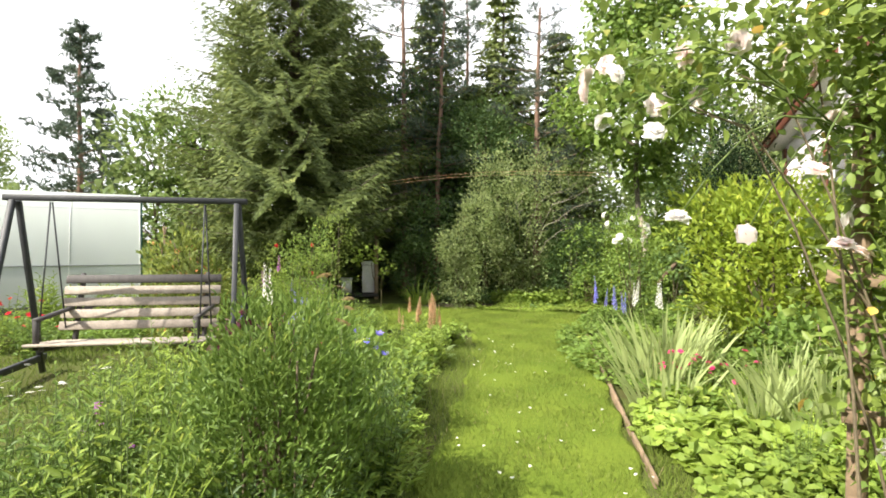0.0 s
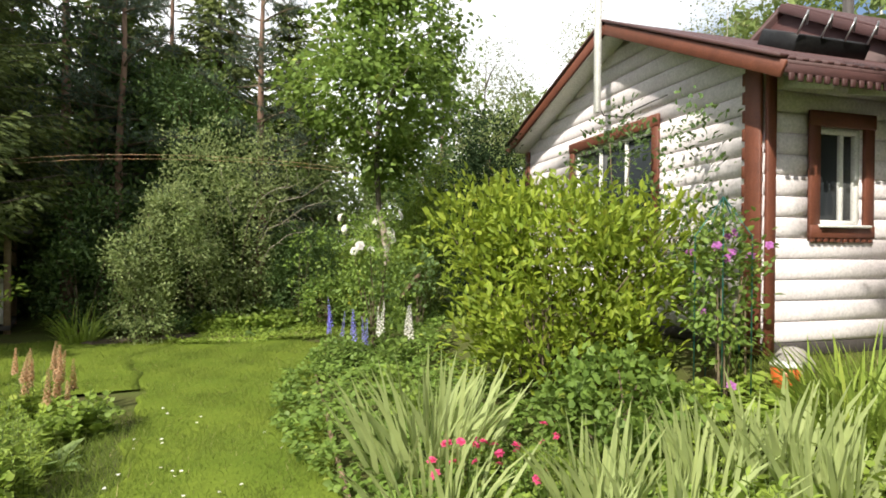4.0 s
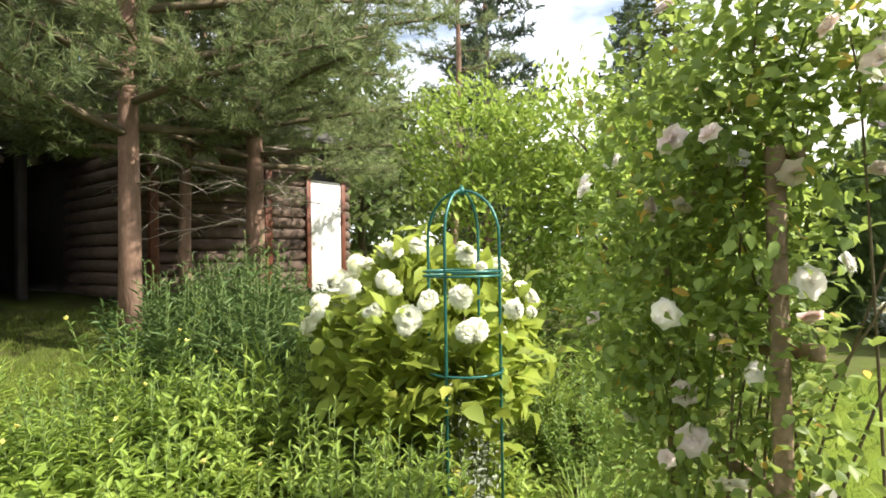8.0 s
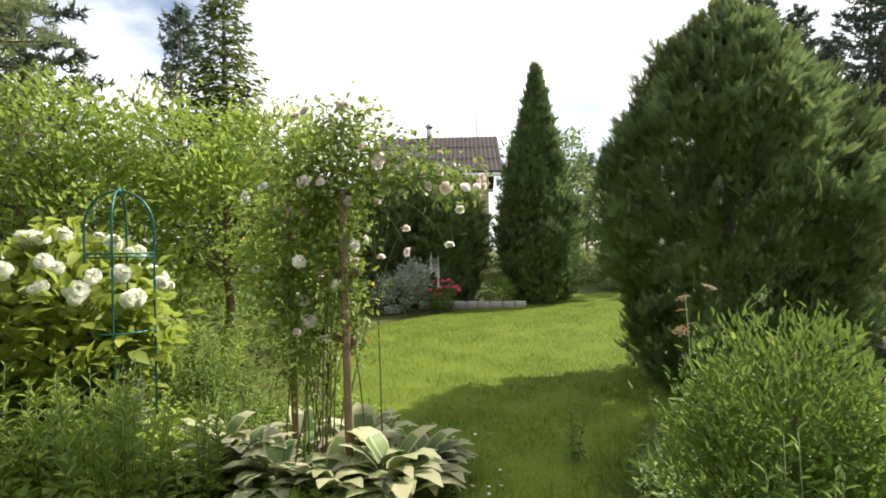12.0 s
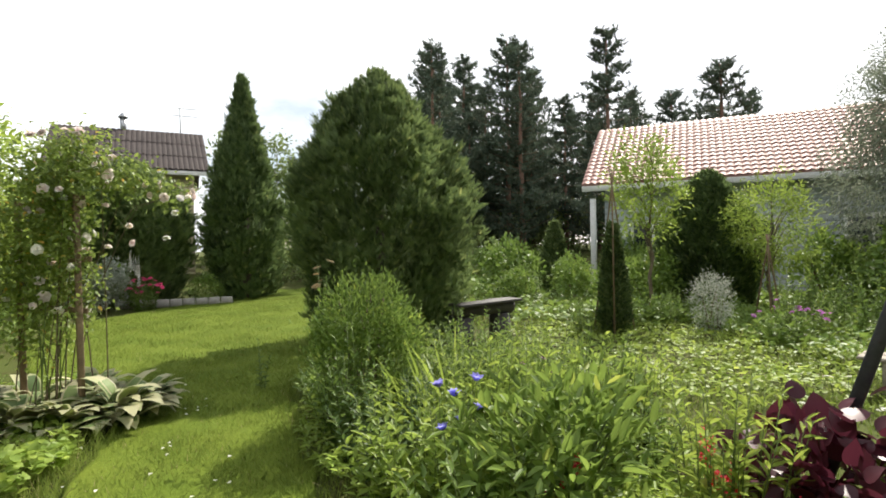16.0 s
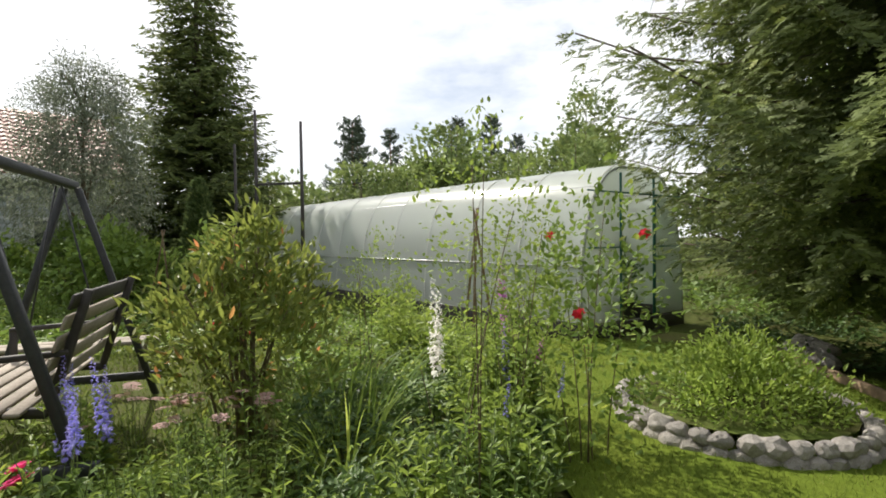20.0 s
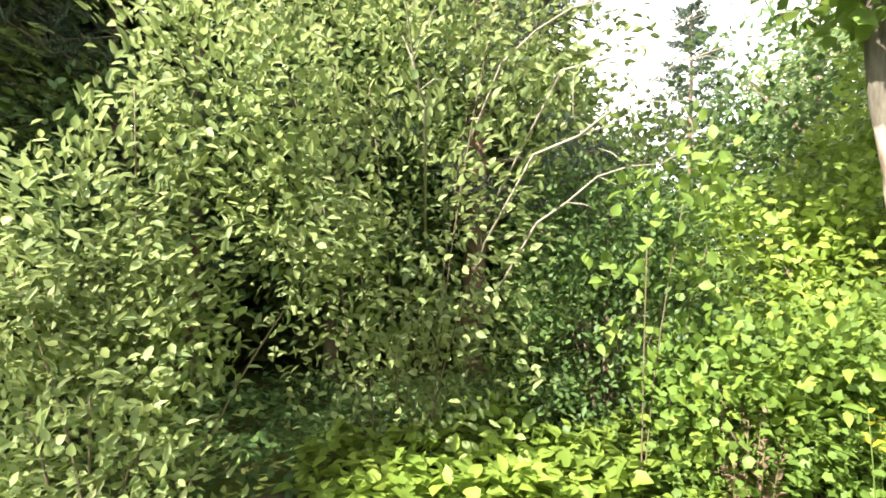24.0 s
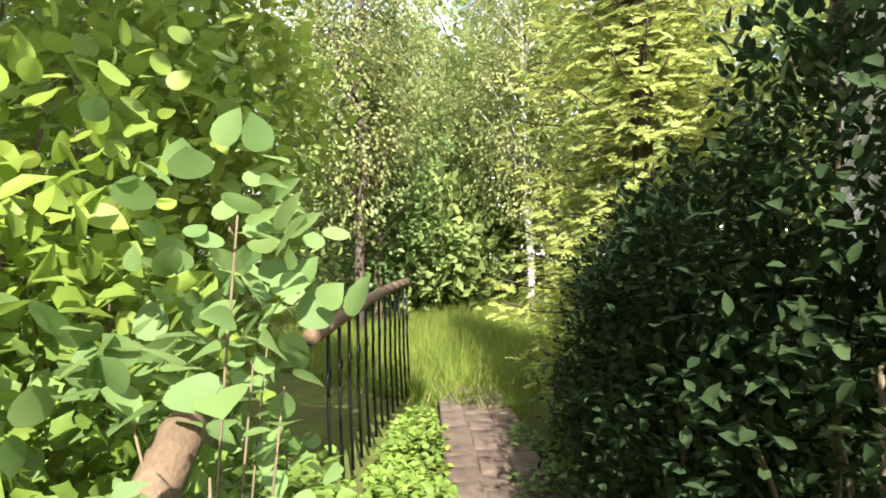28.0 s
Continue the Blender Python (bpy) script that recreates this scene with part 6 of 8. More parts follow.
foliage("leaves", [(-0.25, -0.05, 1.15, 0.32, 0.3, 0.2), (0.12, 0.03, 0.92, 0.14, 0.12, 0.06)], 30, 5, 0.1, 0.085, 0.062, M["fresh"], sap, "oval", 0.1, 0.1)

# ---------------------------------------------------------------- thickets along the far side
shrub("lilac_shrub", 0.42, 12.0, [(0, 0, 0.55, 0.5, 0.46, 0.55), (-0.1, 0.1, 1.4, 0.5, 0.42, 0.5), (0.35, 0.2, 2.1, 0.5, 0.4, 0.5), (0.75, 0.3, 1.5, 0.4, 0.4, 0.4), (0.1, 0.1, 1.0, 0.45, 0.4, 0.4)], M["pale"], "pale green-leaved shrub at the lawn edge", count=900, per=10, radius=0.12, leaf=(0.062, 0.034), stalks=6, shell=0.3, stalk_r=0.008)
sword_clump(-0.5, 12.5, 150, 0.75, 0.024, "arching daylily leaves under the trees", 0.22, (0.8, 1.5), (0.6, 1.9), name="daylily", category="daylily", material="fresh")
shrub("hazel_thicket", 1.75, 12.9, [(0, 0, 1.6, 0.9, 0.8, 1.3), (0.5, 0.2, 2.9, 0.9, 0.8, 0.9), (-0.5, 0.2, 3.0, 0.7, 0.7, 0.9), (0.1, 0.1, 0.7, 0.9, 0.6, 0.6)], M["pale"], "tangled thicket of leafy branches with bare grey twigs", count=900, per=9, radius=0.15, leaf=(0.068, 0.042), stalks=7, stalk_r=0.007, shell=0.25)
shrub("hazel_thicket", 3.05, 13.0, [(0, 0, 0.8, 0.8, 0.7, 0.75), (0.1, 0.3, 1.5, 0.7, 0.7, 0.5)], M["deep"], "dense leafy thicket beside the path", count=1200, per=10, radius=0.16, leaf=(0.05, 0.034), stalks=12, shell=0.5)
shrub("currant_bush", 3.6, 12.2, [(0, 0, 0.55, 0.75, 0.5, 0.55), (0.7, 0.1, 0.6, 0.7, 0.5, 0.5), (1.3, 0.2, 0.7, 0.6, 0.5, 0.5)], M["green"], "low dense bramble and currant leaves beside the path", count=1150, per=8, radius=0.13, leaf=(0.055, 0.046), stalks=10, shape="lobed")
shrub("maple_thicket", 5.4, 13.5, [(0, 0, 1.1, 0.9, 0.9, 1.0), (0.9, 0.5, 1.6, 1.0, 0.9, 1.3), (-0.6, 0.6, 1.1, 0.9, 0.8, 0.85), (0.9, 0.1, 2.8, 0.8, 0.8, 0.8), (1.5, -0.1, 2.5, 0.7, 0.6, 0.8)], M["fresh"], "tall green maple thicket behind the stripped trunk", count=1400, per=9, radius=0.2, leaf=(0.085, 0.07), stalks=14, shape="lobed", droop=0.2)
shrub("aspen_shoots", 5.0, 11.71, [(0, 0, 1.15, 0.2, 0.16, 0.5), (-0.05, 0.25, 0.9, 0.4, 0.2, 0.5), (0.25, 0.2, 1.0, 0.25, 0.2, 0.4)], M["aspen"], "upright shoots with round blue-green leaves before the handrail", count=105, per=4, radius=0.09, leaf=(0.078, 0.062), stalks=9, shape="round", stalk_r=0.005)
shrub("aspen_shoots", 3.62, 10.36, [(0.05, -0.05, 0.7, 0.24, 0.2, 0.45), (0.1, -0.05, 1.3, 0.14, 0.12, 0.3), (0.0, 0.05, 1.0, 0.2, 0.14, 0.12)], M["aspen"], "upright shoots with big round leaves beside the path", count=46, per=4, radius=0.07, leaf=(0.085, 0.056), stalks=7, shape="round", stalk_r=0.006)
shrub("raspberry_canes", 4.2, 12.15, [(-0.35, 0, 0.72, 0.5, 0.3, 0.4), (0.3, 0, 0.78, 0.5, 0.3, 0.45), (0.75, 0.1, 1.15, 0.4, 0.3, 0.4), (-0.9, 0.05, 0.6, 0.4, 0.3, 0.35), (0.45, -0.42, 0.5, 0.24, 0.18, 0.3), (0.62, -0.3, 0.72, 0.2, 0.14, 0.2)], M["fresh"], "raspberry canes with broad bright leaves beside the path", count=300, per=5, radius=0.12, leaf=(0.088, 0.056), shape="oval", stalks=7, stalk_r=0.005)
shrub("hazel_bush", 5.5, 12.65, [(-0.3, -0.2, 1.6, 0.3, 0.25, 0.35), (0.15, 0, 1.95, 0.35, 0.3, 0.35), (-0.1, -0.1, 1.1, 0.4, 0.3, 0.4), (0.9, 0.3, 1.9, 0.4, 0.3, 0.4), (0.8, 0.25, 1.2, 0.4, 0.25, 0.4)], M["fresh"], "hazel with round sunlit leaves behind the handrail", count=300, per=5, radius=0.13, leaf=(0.085, 0.066), shape="round", stalks=8, stalk_r=0.006)
shrub("hazel_bush", 2.95, 12.3, [(0.1, -0.15, 1.78, 0.32, 0.24, 0.28), (-0.15, 0.0, 1.45, 0.3, 0.2, 0.3), (0.4, 0.0, 1.55, 0.25, 0.2, 0.3), (0.1, 0.1, 1.1, 0.35, 0.2, 0.3)], M["green"], "slender hazel shoots hanging over the thicket edge", count=62, per=4, radius=0.1, leaf=(0.085, 0.06), shape="oval", stalks=3, stalk_r=0.005, droop=0.3)
wilt, _tips = herb("withered_fern", 3.25, 12.0, 0.8, 0.22, M["withered"], "withered brown-pink plant among the green leaves", "plant", 12, 16, (0.06, 0.03), from_h=0.4)
yel, _tips = herb("yellowing_sprig", 3.7, 11.72, 0.95, 0.12, M["yellow_leaf"], "sprig of yellowing leaves in the thicket", "plant", 4, 5, (0.08, 0.05), "oval", from_h=0.75)
# the gloom by the wall is painted into these leaves
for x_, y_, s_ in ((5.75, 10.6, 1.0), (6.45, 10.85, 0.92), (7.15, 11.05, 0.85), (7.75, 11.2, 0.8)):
    shrub("shade_shrub", x_, y_, [(0, 0, 0.6 * s_, 0.6, 0.36, 0.6 * s_), (0.1, -0.05, 1.3 * s_, 0.5, 0.3, 0.5 * s_)], M["shade_leaf"], "leafy shrub by the house wall, its shade put into the leaf colour", count=620, per=10, radius=0.12, leaf=(0.05, 0.03), stalks=7, group="shrubs along the house wall")
shrub("hedge_shrub", -0.6, 13.7, [(0, 0, 0.9, 0.8, 0.5, 0.8), (0.2, 0.4, 1.9, 0.7, 0.6, 0.8)], M["deep"], "dark shrub behind the lawn", count=330, per=12, radius=0.2, leaf=(0.08, 0.045))
# planting behind: closing the view beyond the far end
for i, (x_, y_, s_) in enumerate(((-0.5, 16, 1.0), (2.0, 16.5, 0.9), (4.6, 16.5, 0.5), (7.4, 16.2, 0.7), (-7.5, 16.5, 1.0), (10.5, 16.5, 0.9), (14.0, 16, 1.0))):
    broad_tree("garden_tree", x_, y_, 6.5 * s_, [(0, 0, 2.2 * s_, 1.5, 1.3, 1.6), (0.5, 0.2, 4.2 * s_, 1.5, 1.4, 1.4), (-0.5, 0, 5.3 * s_, 1.1, 1.1, 1.1)], (M["deep"], M["green"], M["far_leaf"])[i % 3], "leafy deciduous tree closing the far end of the garden", 420, 12, 0.35, (0.13, 0.09), trunk_r=0.1, shape="quad")
for x_, y_ in ((14.5, 1.0), (13.6, -3.4), (15.0, 3.6)):
    broad_tree("garden_tree", x_, y_, 7.2, [(0, 0, 2.6, 1.9, 1.8, 1.9), (0.5, 0.2, 4.6, 1.8, 1.7, 1.6), (-0.5, 0, 5.9, 1.3, 1.3, 1.2)], M["far_leaf"], "leafy deciduous tree behind the sheds", 520, 12, 0.32, (0.13, 0.09), trunk_r=0.1, shape="quad")
broad_tree("dark_leafy_tree", 1.2, 15.0, 5.4, [(0, 0, 2.0, 1.2, 1.0, 1.4), (0.2, 0.2, 3.6, 1.3, 1.1, 1.2), (-0.2, 0, 4.6, 0.8, 0.8, 0.8)], M["deep"], "dark leafy tree behind the lawn end", 900, 12, 0.25, (0.09, 0.06), trunk_r=0.08)
pine_tree("dark_pine", -0.16, 15.3, 8.5, 2.0, "dark pine with a reddish trunk behind the shelter", 0.14, 34, 20, 0.16, 0.018, material=M["far_pine"], trunk_r=0.1, sag=0.15)
pine_tree("pine", 0.8, 19.5, 10.5, 2.3, "bluish young pine above the thicket", 0.12, 40, 20, 0.22, 0.022, trunk_r=0.12, material=M["far_pine"])
for x_, y_, hh, bk in ((12.5, 15.6, 9.5, "spruce_bark"), (16.2, 13.42, 10.5, "birch_bark"), (10.2, 17.8, 9, "spruce_bark"), (18.5, 17, 10, "spruce_bark"), (14.6, 16.6, 9, "spruce_bark"), (20.5, 14.6, 11, "spruce_bark")):
    broad_tree("birch", x_, y_, hh, [(0, 0, hh * 0.5, 1.5, 1.5, hh * 0.28), (0.4, 0.2, hh * 0.72, 1.4, 1.3, hh * 0.24), (-0.5, 0, hh * 0.4, 1.3, 1.2, hh * 0.2)], M["birch_leaf"], "tall birch with hanging pale green foliage", 760, 16, 0.3, (0.09, 0.062), bark=M[bk], trunk_r=0.095, droop=0.7, shape="quad")

# same leaf colour with shade in it as along the wall
shrub("corner_shrub", 5.3, 9.7, [(-0.2, 0.35, 0.9, 0.5, 0.4, 0.9), (-0.15, 0.35, 2.0, 0.45, 0.36, 0.7), (0, 0, 0.9, 0.6, 0.6, 0.9), (0.1, 0.1, 2.0, 0.6, 0.55, 0.7), (0.0, 0.1, 2.8, 0.45, 0.45, 0.5)], M["shade_leaf"], "tall shrub at the corner of the house, leaves coloured dark for shade", count=1000, per=10, radius=0.16, leaf=(0.055, 0.034), stalks=12)
# ---------------------------------------------------------------- right-hand bed
sword_clump(2.35, 5.7, 150, 0.82, 0.05, "large clump of pale sword-shaped iris leaves", 0.42, (1.05, 1.5), (0.15, 0.7))
sword_clump(1.98, 4.85, 60, 0.6, 0.038, "clump of pale sword-shaped iris leaves", 0.3, (0.9, 1.5), (0.15, 0.9))
sword_clump(3.0, 4.2, 90, 0.66, 0.034, "clump of yellowing iris leaves", 0.36, (0.95, 1.5), (0.15, 0.8))
shrub("golden_ninebark", 3.95, 6.35, [(0, 0, 0.95, 1.0, 1.0, 0.75), (-0.3, 0.5, 1.45, 0.75, 0.7, 0.5), (0.45, -0.6, 1.2, 0.7, 0.6, 0.5), (0.1, 0.1, 1.5, 0.8, 0.8, 0.45), (0.0, -0.1, 0.5, 0.95, 0.95, 0.5)], M["lime"], "big golden-leaved shrub before the house gable", count=1050, per=9, radius=0.14, leaf=(0.1, 0.046), stalks=24, up=0.5)
shrub("currant_bush", 3.5, 5.15, [(0, 0, 0.35, 0.5, 0.5, 0.35)], M["green"], "low currant bush under the golden shrub", count=200, per=8, radius=0.1, leaf=(0.07, 0.055), shape="lobed")
hyd = shrub("hydrangea", 3.5, 0.78, [(0, 0, 0.85, 0.66, 0.66, 0.5), (0.15, -0.1, 1.12, 0.5, 0.5, 0.36), (-0.2, 0.2, 0.6, 0.45, 0.45, 0.3)], M["lime_green"], "hydrangea covered in creamy white flower heads", count=420, per=8, radius=0.14, leaf=(0.14, 0.095), shape="oval")
for i in range(78):
    d = ball(1)[0]
    d[2] = abs(d[2]) * 0.8 + 0.2
    d = unit(d)
    c = np.array([0.05, -0.02, 0.86]) + d * np.array([0.8, 0.78, 0.7])
    place("flower_head", MOPHEAD, hyd, c, d, rng.uniform(0.45, 1.0))
# climbing rose on the trellis
rose = thing("climbing_rose", 1.43, 1.44, 0, "climbing rose with blush-white blooms arching over the trellis", "rose bush")
ROSE_BLOBS = [(0.02, 0.02, 1.5, 0.3, 0.26, 0.5), (0.12, -0.05, 0.95, 0.26, 0.24, 0.4), (-0.05, 0.06, 2.02, 0.36, 0.3, 0.3), (0.26, -0.1, 1.5, 0.28, 0.26, 0.5), (-0.5, 0.08, 2.02, 0.3, 0.12, 0.14), (-0.86, 0.06, 1.9, 0.18, 0.1, 0.12),
              (-0.2, 0.1, 1.2, 0.12, 0.14, 0.4), (-0.12, 0.1, 1.75, 0.26, 0.24, 0.34), (-0.2, 0.12, 2.22, 0.28, 0.2, 0.16)]
ROSE_SPOTS = [(-0.82, -0.02, 1.52), (-1.0, -0.06, 1.88), (-0.89, -0.04, 1.74), (-0.57, 0.11, 1.48), (-0.92, 0.3, 1.84), (-0.54, -0.13, 1.63), (-0.38, 0.03, 1.79), (-0.11, 0.35, 1.88), (-0.39, -0.02, 1.45), (0.34, 0.14, 1.39), (-0.33, 0.26, 2.09)]
foliage("leaves", ROSE_BLOBS, 1400, 7, 0.10, 0.042, 0.028, M["rose_leaf"], rose, "oval", 0.1, 0.15, 0.2)
for i in range(20):
    b = ROSE_BLOBS[i % len(ROSE_BLOBS)]
    end = np.array(b[:3]) + ball(1)[0] * np.array(b[3:6]) * (1.25 if i % 4 == 0 else 0.8)
    foot_ = np.array([rng.normal() * 0.16 - 0.05, rng.normal() * 0.1, -0.03])
    s = np.linspace(0, 1, 8)[:, None]
    line_ = foot_ + (end - foot_) * np.concatenate([s ** 1.8, s ** 1.8, np.minimum(1.0, s * 1.12) ** 0.9], 1)
    tube("cane", line_, np.linspace(0.006, 0.0022, 8), M["twig"] if i % 3 else M["green_stem"], rose, "", 5)
for p in ROSE_SPOTS:                                # single blooms on long arching shoots
    s = np.linspace(0, 1, 6)[:, None]
    root_ = np.array([0.35 * p[0] - 0.05, 0.02, p[2] - 0.25 if p[0] > -0.5 else 1.75])
    tube("cane", root_ + (np.array(p) - root_) * s + np.array([0, 0, 0.14]) * np.sin(s * 3.14), np.linspace(0.004, 0.002, 6), M["green_stem"], rose, "", 5)
    place("bloom", ROSE if p[0] < -0.8 else BLUSH, rose, p, (rng.normal() * 0.4, rng.normal() * 0.3 + (0.6 if p[1] > 0 else -0.4), 0.5), rng.uniform(0.5, 0.68))
for i in range(44):
    b = ROSE_BLOBS[i % len(ROSE_BLOBS)]
    d = unit(ball(1)[0] + np.array([-0.2, 0.25, 0.25]))
    p = np.array(b[:3]) + d * np.array(b[3:6]) * rng.uniform(0.95, 1.15)
    place("bloom", BLUSH if i % 3 else ROSE, rose, p, d + np.array([0, 0.3, 0.1]), rng.uniform(0.55, 0.95))
def hosta(x, y, n, size, label):
    """A mound of broad ribbed leaves on short stalks, each with a pale margin round its green middle."""
    ob = thing("hosta", x, y, float(height(x, y)), label, "hosta", "hostas at the trellis foot")
    a, f = rng.uniform(0, 6.283, n), np.sqrt(rng.random(n))
    out = np.stack([np.cos(a), np.sin(a), np.zeros(n)], -1)
    p = out * (0.03 + 0.13 * f * size / 0.3)[:, None] + np.array([0, 0, 1.0]) * (0.30 - 0.18 * f ** 1.5)[:, None] * size / 0.3
    head, rise_, arch_, L = a + rng.normal(size=n) * 0.3, 1.15 - 0.75 * f + rng.normal(size=n) * 0.15, rng.uniform(1.1, 2.0, n), size * rng.uniform(0.85, 1.3, n)
    put_mesh("leaf_margin", *strips(p, head, rise_, L, L * 0.46, arch_), M["hosta_edge"], ob, "cream leaf margins")
    put_mesh("leaves", *strips(p + np.array([0, 0, 0.004]), head, rise_, L * 0.94, L * 0.34, arch_), M["hosta_leaf"], ob)
    tagged(put_mesh("stem", *stems_of(p * np.array([0.15, 0.15, 0]) - np.array([0, 0, 0.02]), p, 0.006), M["green_stem"], ob), kind="stuff")
    return ob


for x_, y_, n_h, s_h in ((1.95, 1.45, 46, 0.27), (1.65, 1.62, 40, 0.25), (1.6, 1.15, 44, 0.27), (0.98, 1.62, 46, 0.28), (0.82, 1.4, 36, 0.25), (1.2, 1.2, 40, 0.26), (2.15, 1.2, 36, 0.26), (1.3, 1.72, 30, 0.24)):
    hosta(x_, y_, n_h, s_h, "hosta with broad green leaves edged in cream")
# bare grey branches in the thicket
dead = thing("dead_branches", 1.95, 12.6, 0, "bare grey lichen-covered branches in the thicket", "branches")
for i in range(5):
    a_, z_ = rng.uniform(-2.6, 0.4), rng.uniform(1.2, 2.5)
    s = np.linspace(0, 1, 7)
    L_ = rng.uniform(0.8, 1.5)
    line_ = np.column_stack([0.35 * math.cos(a_) + L_ * s * math.cos(a_ + 0.3 * i), -0.1 + 0.55 * L_ * s * math.sin(a_), z_ + 0.5 * L_ * s + 0.05 * np.sin(s * 9 + i)])
    line_[0] = (0.3 * math.cos(a_), 0.25, max(0.0, z_ - 0.5))
    tube("branch", line_, np.linspace(0.008, 0.002, 7), M["grey_wood"], dead, "", 5)
    for j in range(6):
        p0 = line_[2 + j % 5]
        tip = p0 + rng.normal(size=3) * 0.14 + np.array([0, -0.05, 0.12])
        tube("twig", [p0, (p0 + tip) / 2 + rng.normal(size=3) * 0.02, tip], [0.003, 0.0025, 0.0015], M["grey_wood"], dead, "", 4)
# white rose near the far end, delphiniums
wr = shrub("white_rose_bush", 3.4, 9.55, [(0, 0, 0.7, 0.5, 0.5, 0.6), (-0.15, 0, 1.5, 0.45, 0.4, 0.5)], M["green"], "rose bush with white blooms", "rose bush", count=240, per=8, radius=0.13, leaf=(0.06, 0.04))
for i in range(14):
    a = rng.uniform(0, 6.28)
    place("bloom", ROSE, wr, (math.cos(a) * 0.42 - 0.15, math.sin(a) * 0.4, rng.uniform(1.2, 1.95)), (math.cos(a), math.sin(a), 0.3), rng.uniform(0.9, 1.4))


def spires(name, x, y, h, r, me, label, n=7, leafmat=None, scale=1.0, leaf=(0.09, 0.06)):
    ob, top = herb(name, x, y, h, r, leafmat or M["green"], label, "flowers", n * 2, 10, leaf, "lobed", bare_top=0.35)
    for p in top[:n]:
        place("flower_spike", me, ob, p - np.array([0, 0, 0.05]), (rng.normal() * 0.08, rng.normal() * 0.08, 1), scale * rng.uniform(0.8, 1.15))
    return ob


def topped(name, x, y, h, r, me, label, n, leafmat, category="flowers", scale=1.0, leaf=(0.08, 0.03), stalks=24, per=14, shape="diamond"):
    ob, top = herb(name, x, y, h, r, leafmat, label, category, stalks, per, leaf, shape)
    for p in top[:n]:
        d = rng.normal(size=3) * 0.35 + np.array([0, 0, 1])
        place("bloom", me, ob, p, d, scale * rng.uniform(0.75, 1.2))
    return ob


spires("delphinium", 2.72, 9.0, 0.62, 0.3, SPIKE_BLUE, "violet-blue delphinium spires by the lawn", 8)
spires("delphinium", 3.1, 8.3, 0.75, 0.25, SPIKE_WHITE, "white delphinium spires behind the irises", 5)
topped("pink_rose", 2.2, 5.1, 0.5, 0.35, SMALLPINK, "small pink roses among the irises", 12, M["green"], leaf=(0.05, 0.03))
topped("pink_rose", 2.75, 5.0, 0.42, 0.3, SMALLPINK, "small pink roses among the irises", 9, M["green"], leaf=(0.05, 0.03))
topped("lily_stand", 3.9, 3.2, 0.85, 0.5, LILY, "tall lilies in yellow bud", 5, M["fresh"], leaf=(0.1, 0.016), stalks=18, per=26, scale=0.6)
topped("lily_stand", 3.1, 2.6, 0.75, 0.5, LILY, "tall lilies in yellow bud", 4, M["fresh"], leaf=(0.1, 0.016), stalks=16, per=26, scale=0.6)
topped("lily_stand", 4.6, 2.2, 0.9, 0.5, LILY, "tall lilies in yellow bud", 4, M["green"], leaf=(0.1, 0.016), stalks=18, per=26, scale=0.6)
tuft("daylily", 4.55, 4.15, 120, 0.75, 0.024, M["fresh"], "arching daylily leaves before the annex", r=0.32, rise=(0.9, 1.5), arch=(0.6, 1.9))
tuft("daylily", 5.3, 3.2, 80, 0.6, 0.022, M["fresh"], "arching daylily leaves before the annex", r=0.3, rise=(0.9, 1.5), arch=(0.6, 1.9))
cl = shrub("clematis", 4.45, 5.0, [(0, 0, 0.9, 0.25, 0.25, 0.6)], M["green"], "clematis with mauve flowers on a wire support", "climber", count=150, per=8, radius=0.1, leaf=(0.06, 0.04))
for i in range(16):
    place("bloom", PHLOX, cl, (rng.normal() * 0.16, rng.normal() * 0.16, rng.uniform(0.1, 1.25) if i < 6 else rng.normal() * 0.08 + 1.2), (-0.7, -0.5, 0.4), rng.uniform(1.0, 1.6))
for i in range(5):
    a = i * 1.2566
    tube("support_rod", [(math.cos(a) * 0.2, math.sin(a) * 0.2, -0.02), (math.cos(a) * 0.2, math.sin(a) * 0.2, 1.25), (0, 0, 1.55)], 0.005, M["green_metal"], cl, "", 5)
shrub("apple_sprigs", 4.9, 6.6, [(0, 0, 1.7, 0.35, 0.5, 0.9), (0, -0.9, 1.6, 0.3, 0.3, 0.9), (0.1, -1.0, 0.9, 0.3, 0.3, 0.6)], M["deep"], "young fruit tree with sparse leaves before the gable", "fruit tree", count=230, per=8, radius=0.14, leaf=(0.065, 0.038), stalks=9)
# ---------------------------------------------------------------- left-hand bed
for x_, y_, h_, r_, mt in ((-1.2, 2.9, 0.72, 0.6, "green"), (-0.75, 2.3, 0.62, 0.5, "deep"), (-1.75, 3.4, 0.8, 0.55, "fresh"), (-0.55, 3.6, 0.7, 0.42, "deep"), (-2.3, 2.6, 0.7, 0.5, "green")):
    herb("perennial_clump", x_, y_, h_, r_, M[mt], "bushy green perennial with narrow leaves", "plant", 34, 20, (0.072, 0.026), group="perennials in the lawn-side bed")
topped("peony_plant", -0.45, 4.9, 0.62, 0.42, SMALLPINK, "leafy peony plant at the lawn edge", 0, M["green"], leaf=(0.12, 0.05), stalks=30, per=12)
shrub("peony_bush", -0.85, 4.75, [(0, 0, 0.38, 0.45, 0.42, 0.34), (-0.2, -0.1, 0.56, 0.36, 0.32, 0.22)], M["green"], "bushy peony with broad divided leaves at the lawn edge", "plant", count=170, per=7, radius=0.1, leaf=(0.105, 0.038), stalks=18, up=0.45, bark=M["green_stem"], shell=0.35)
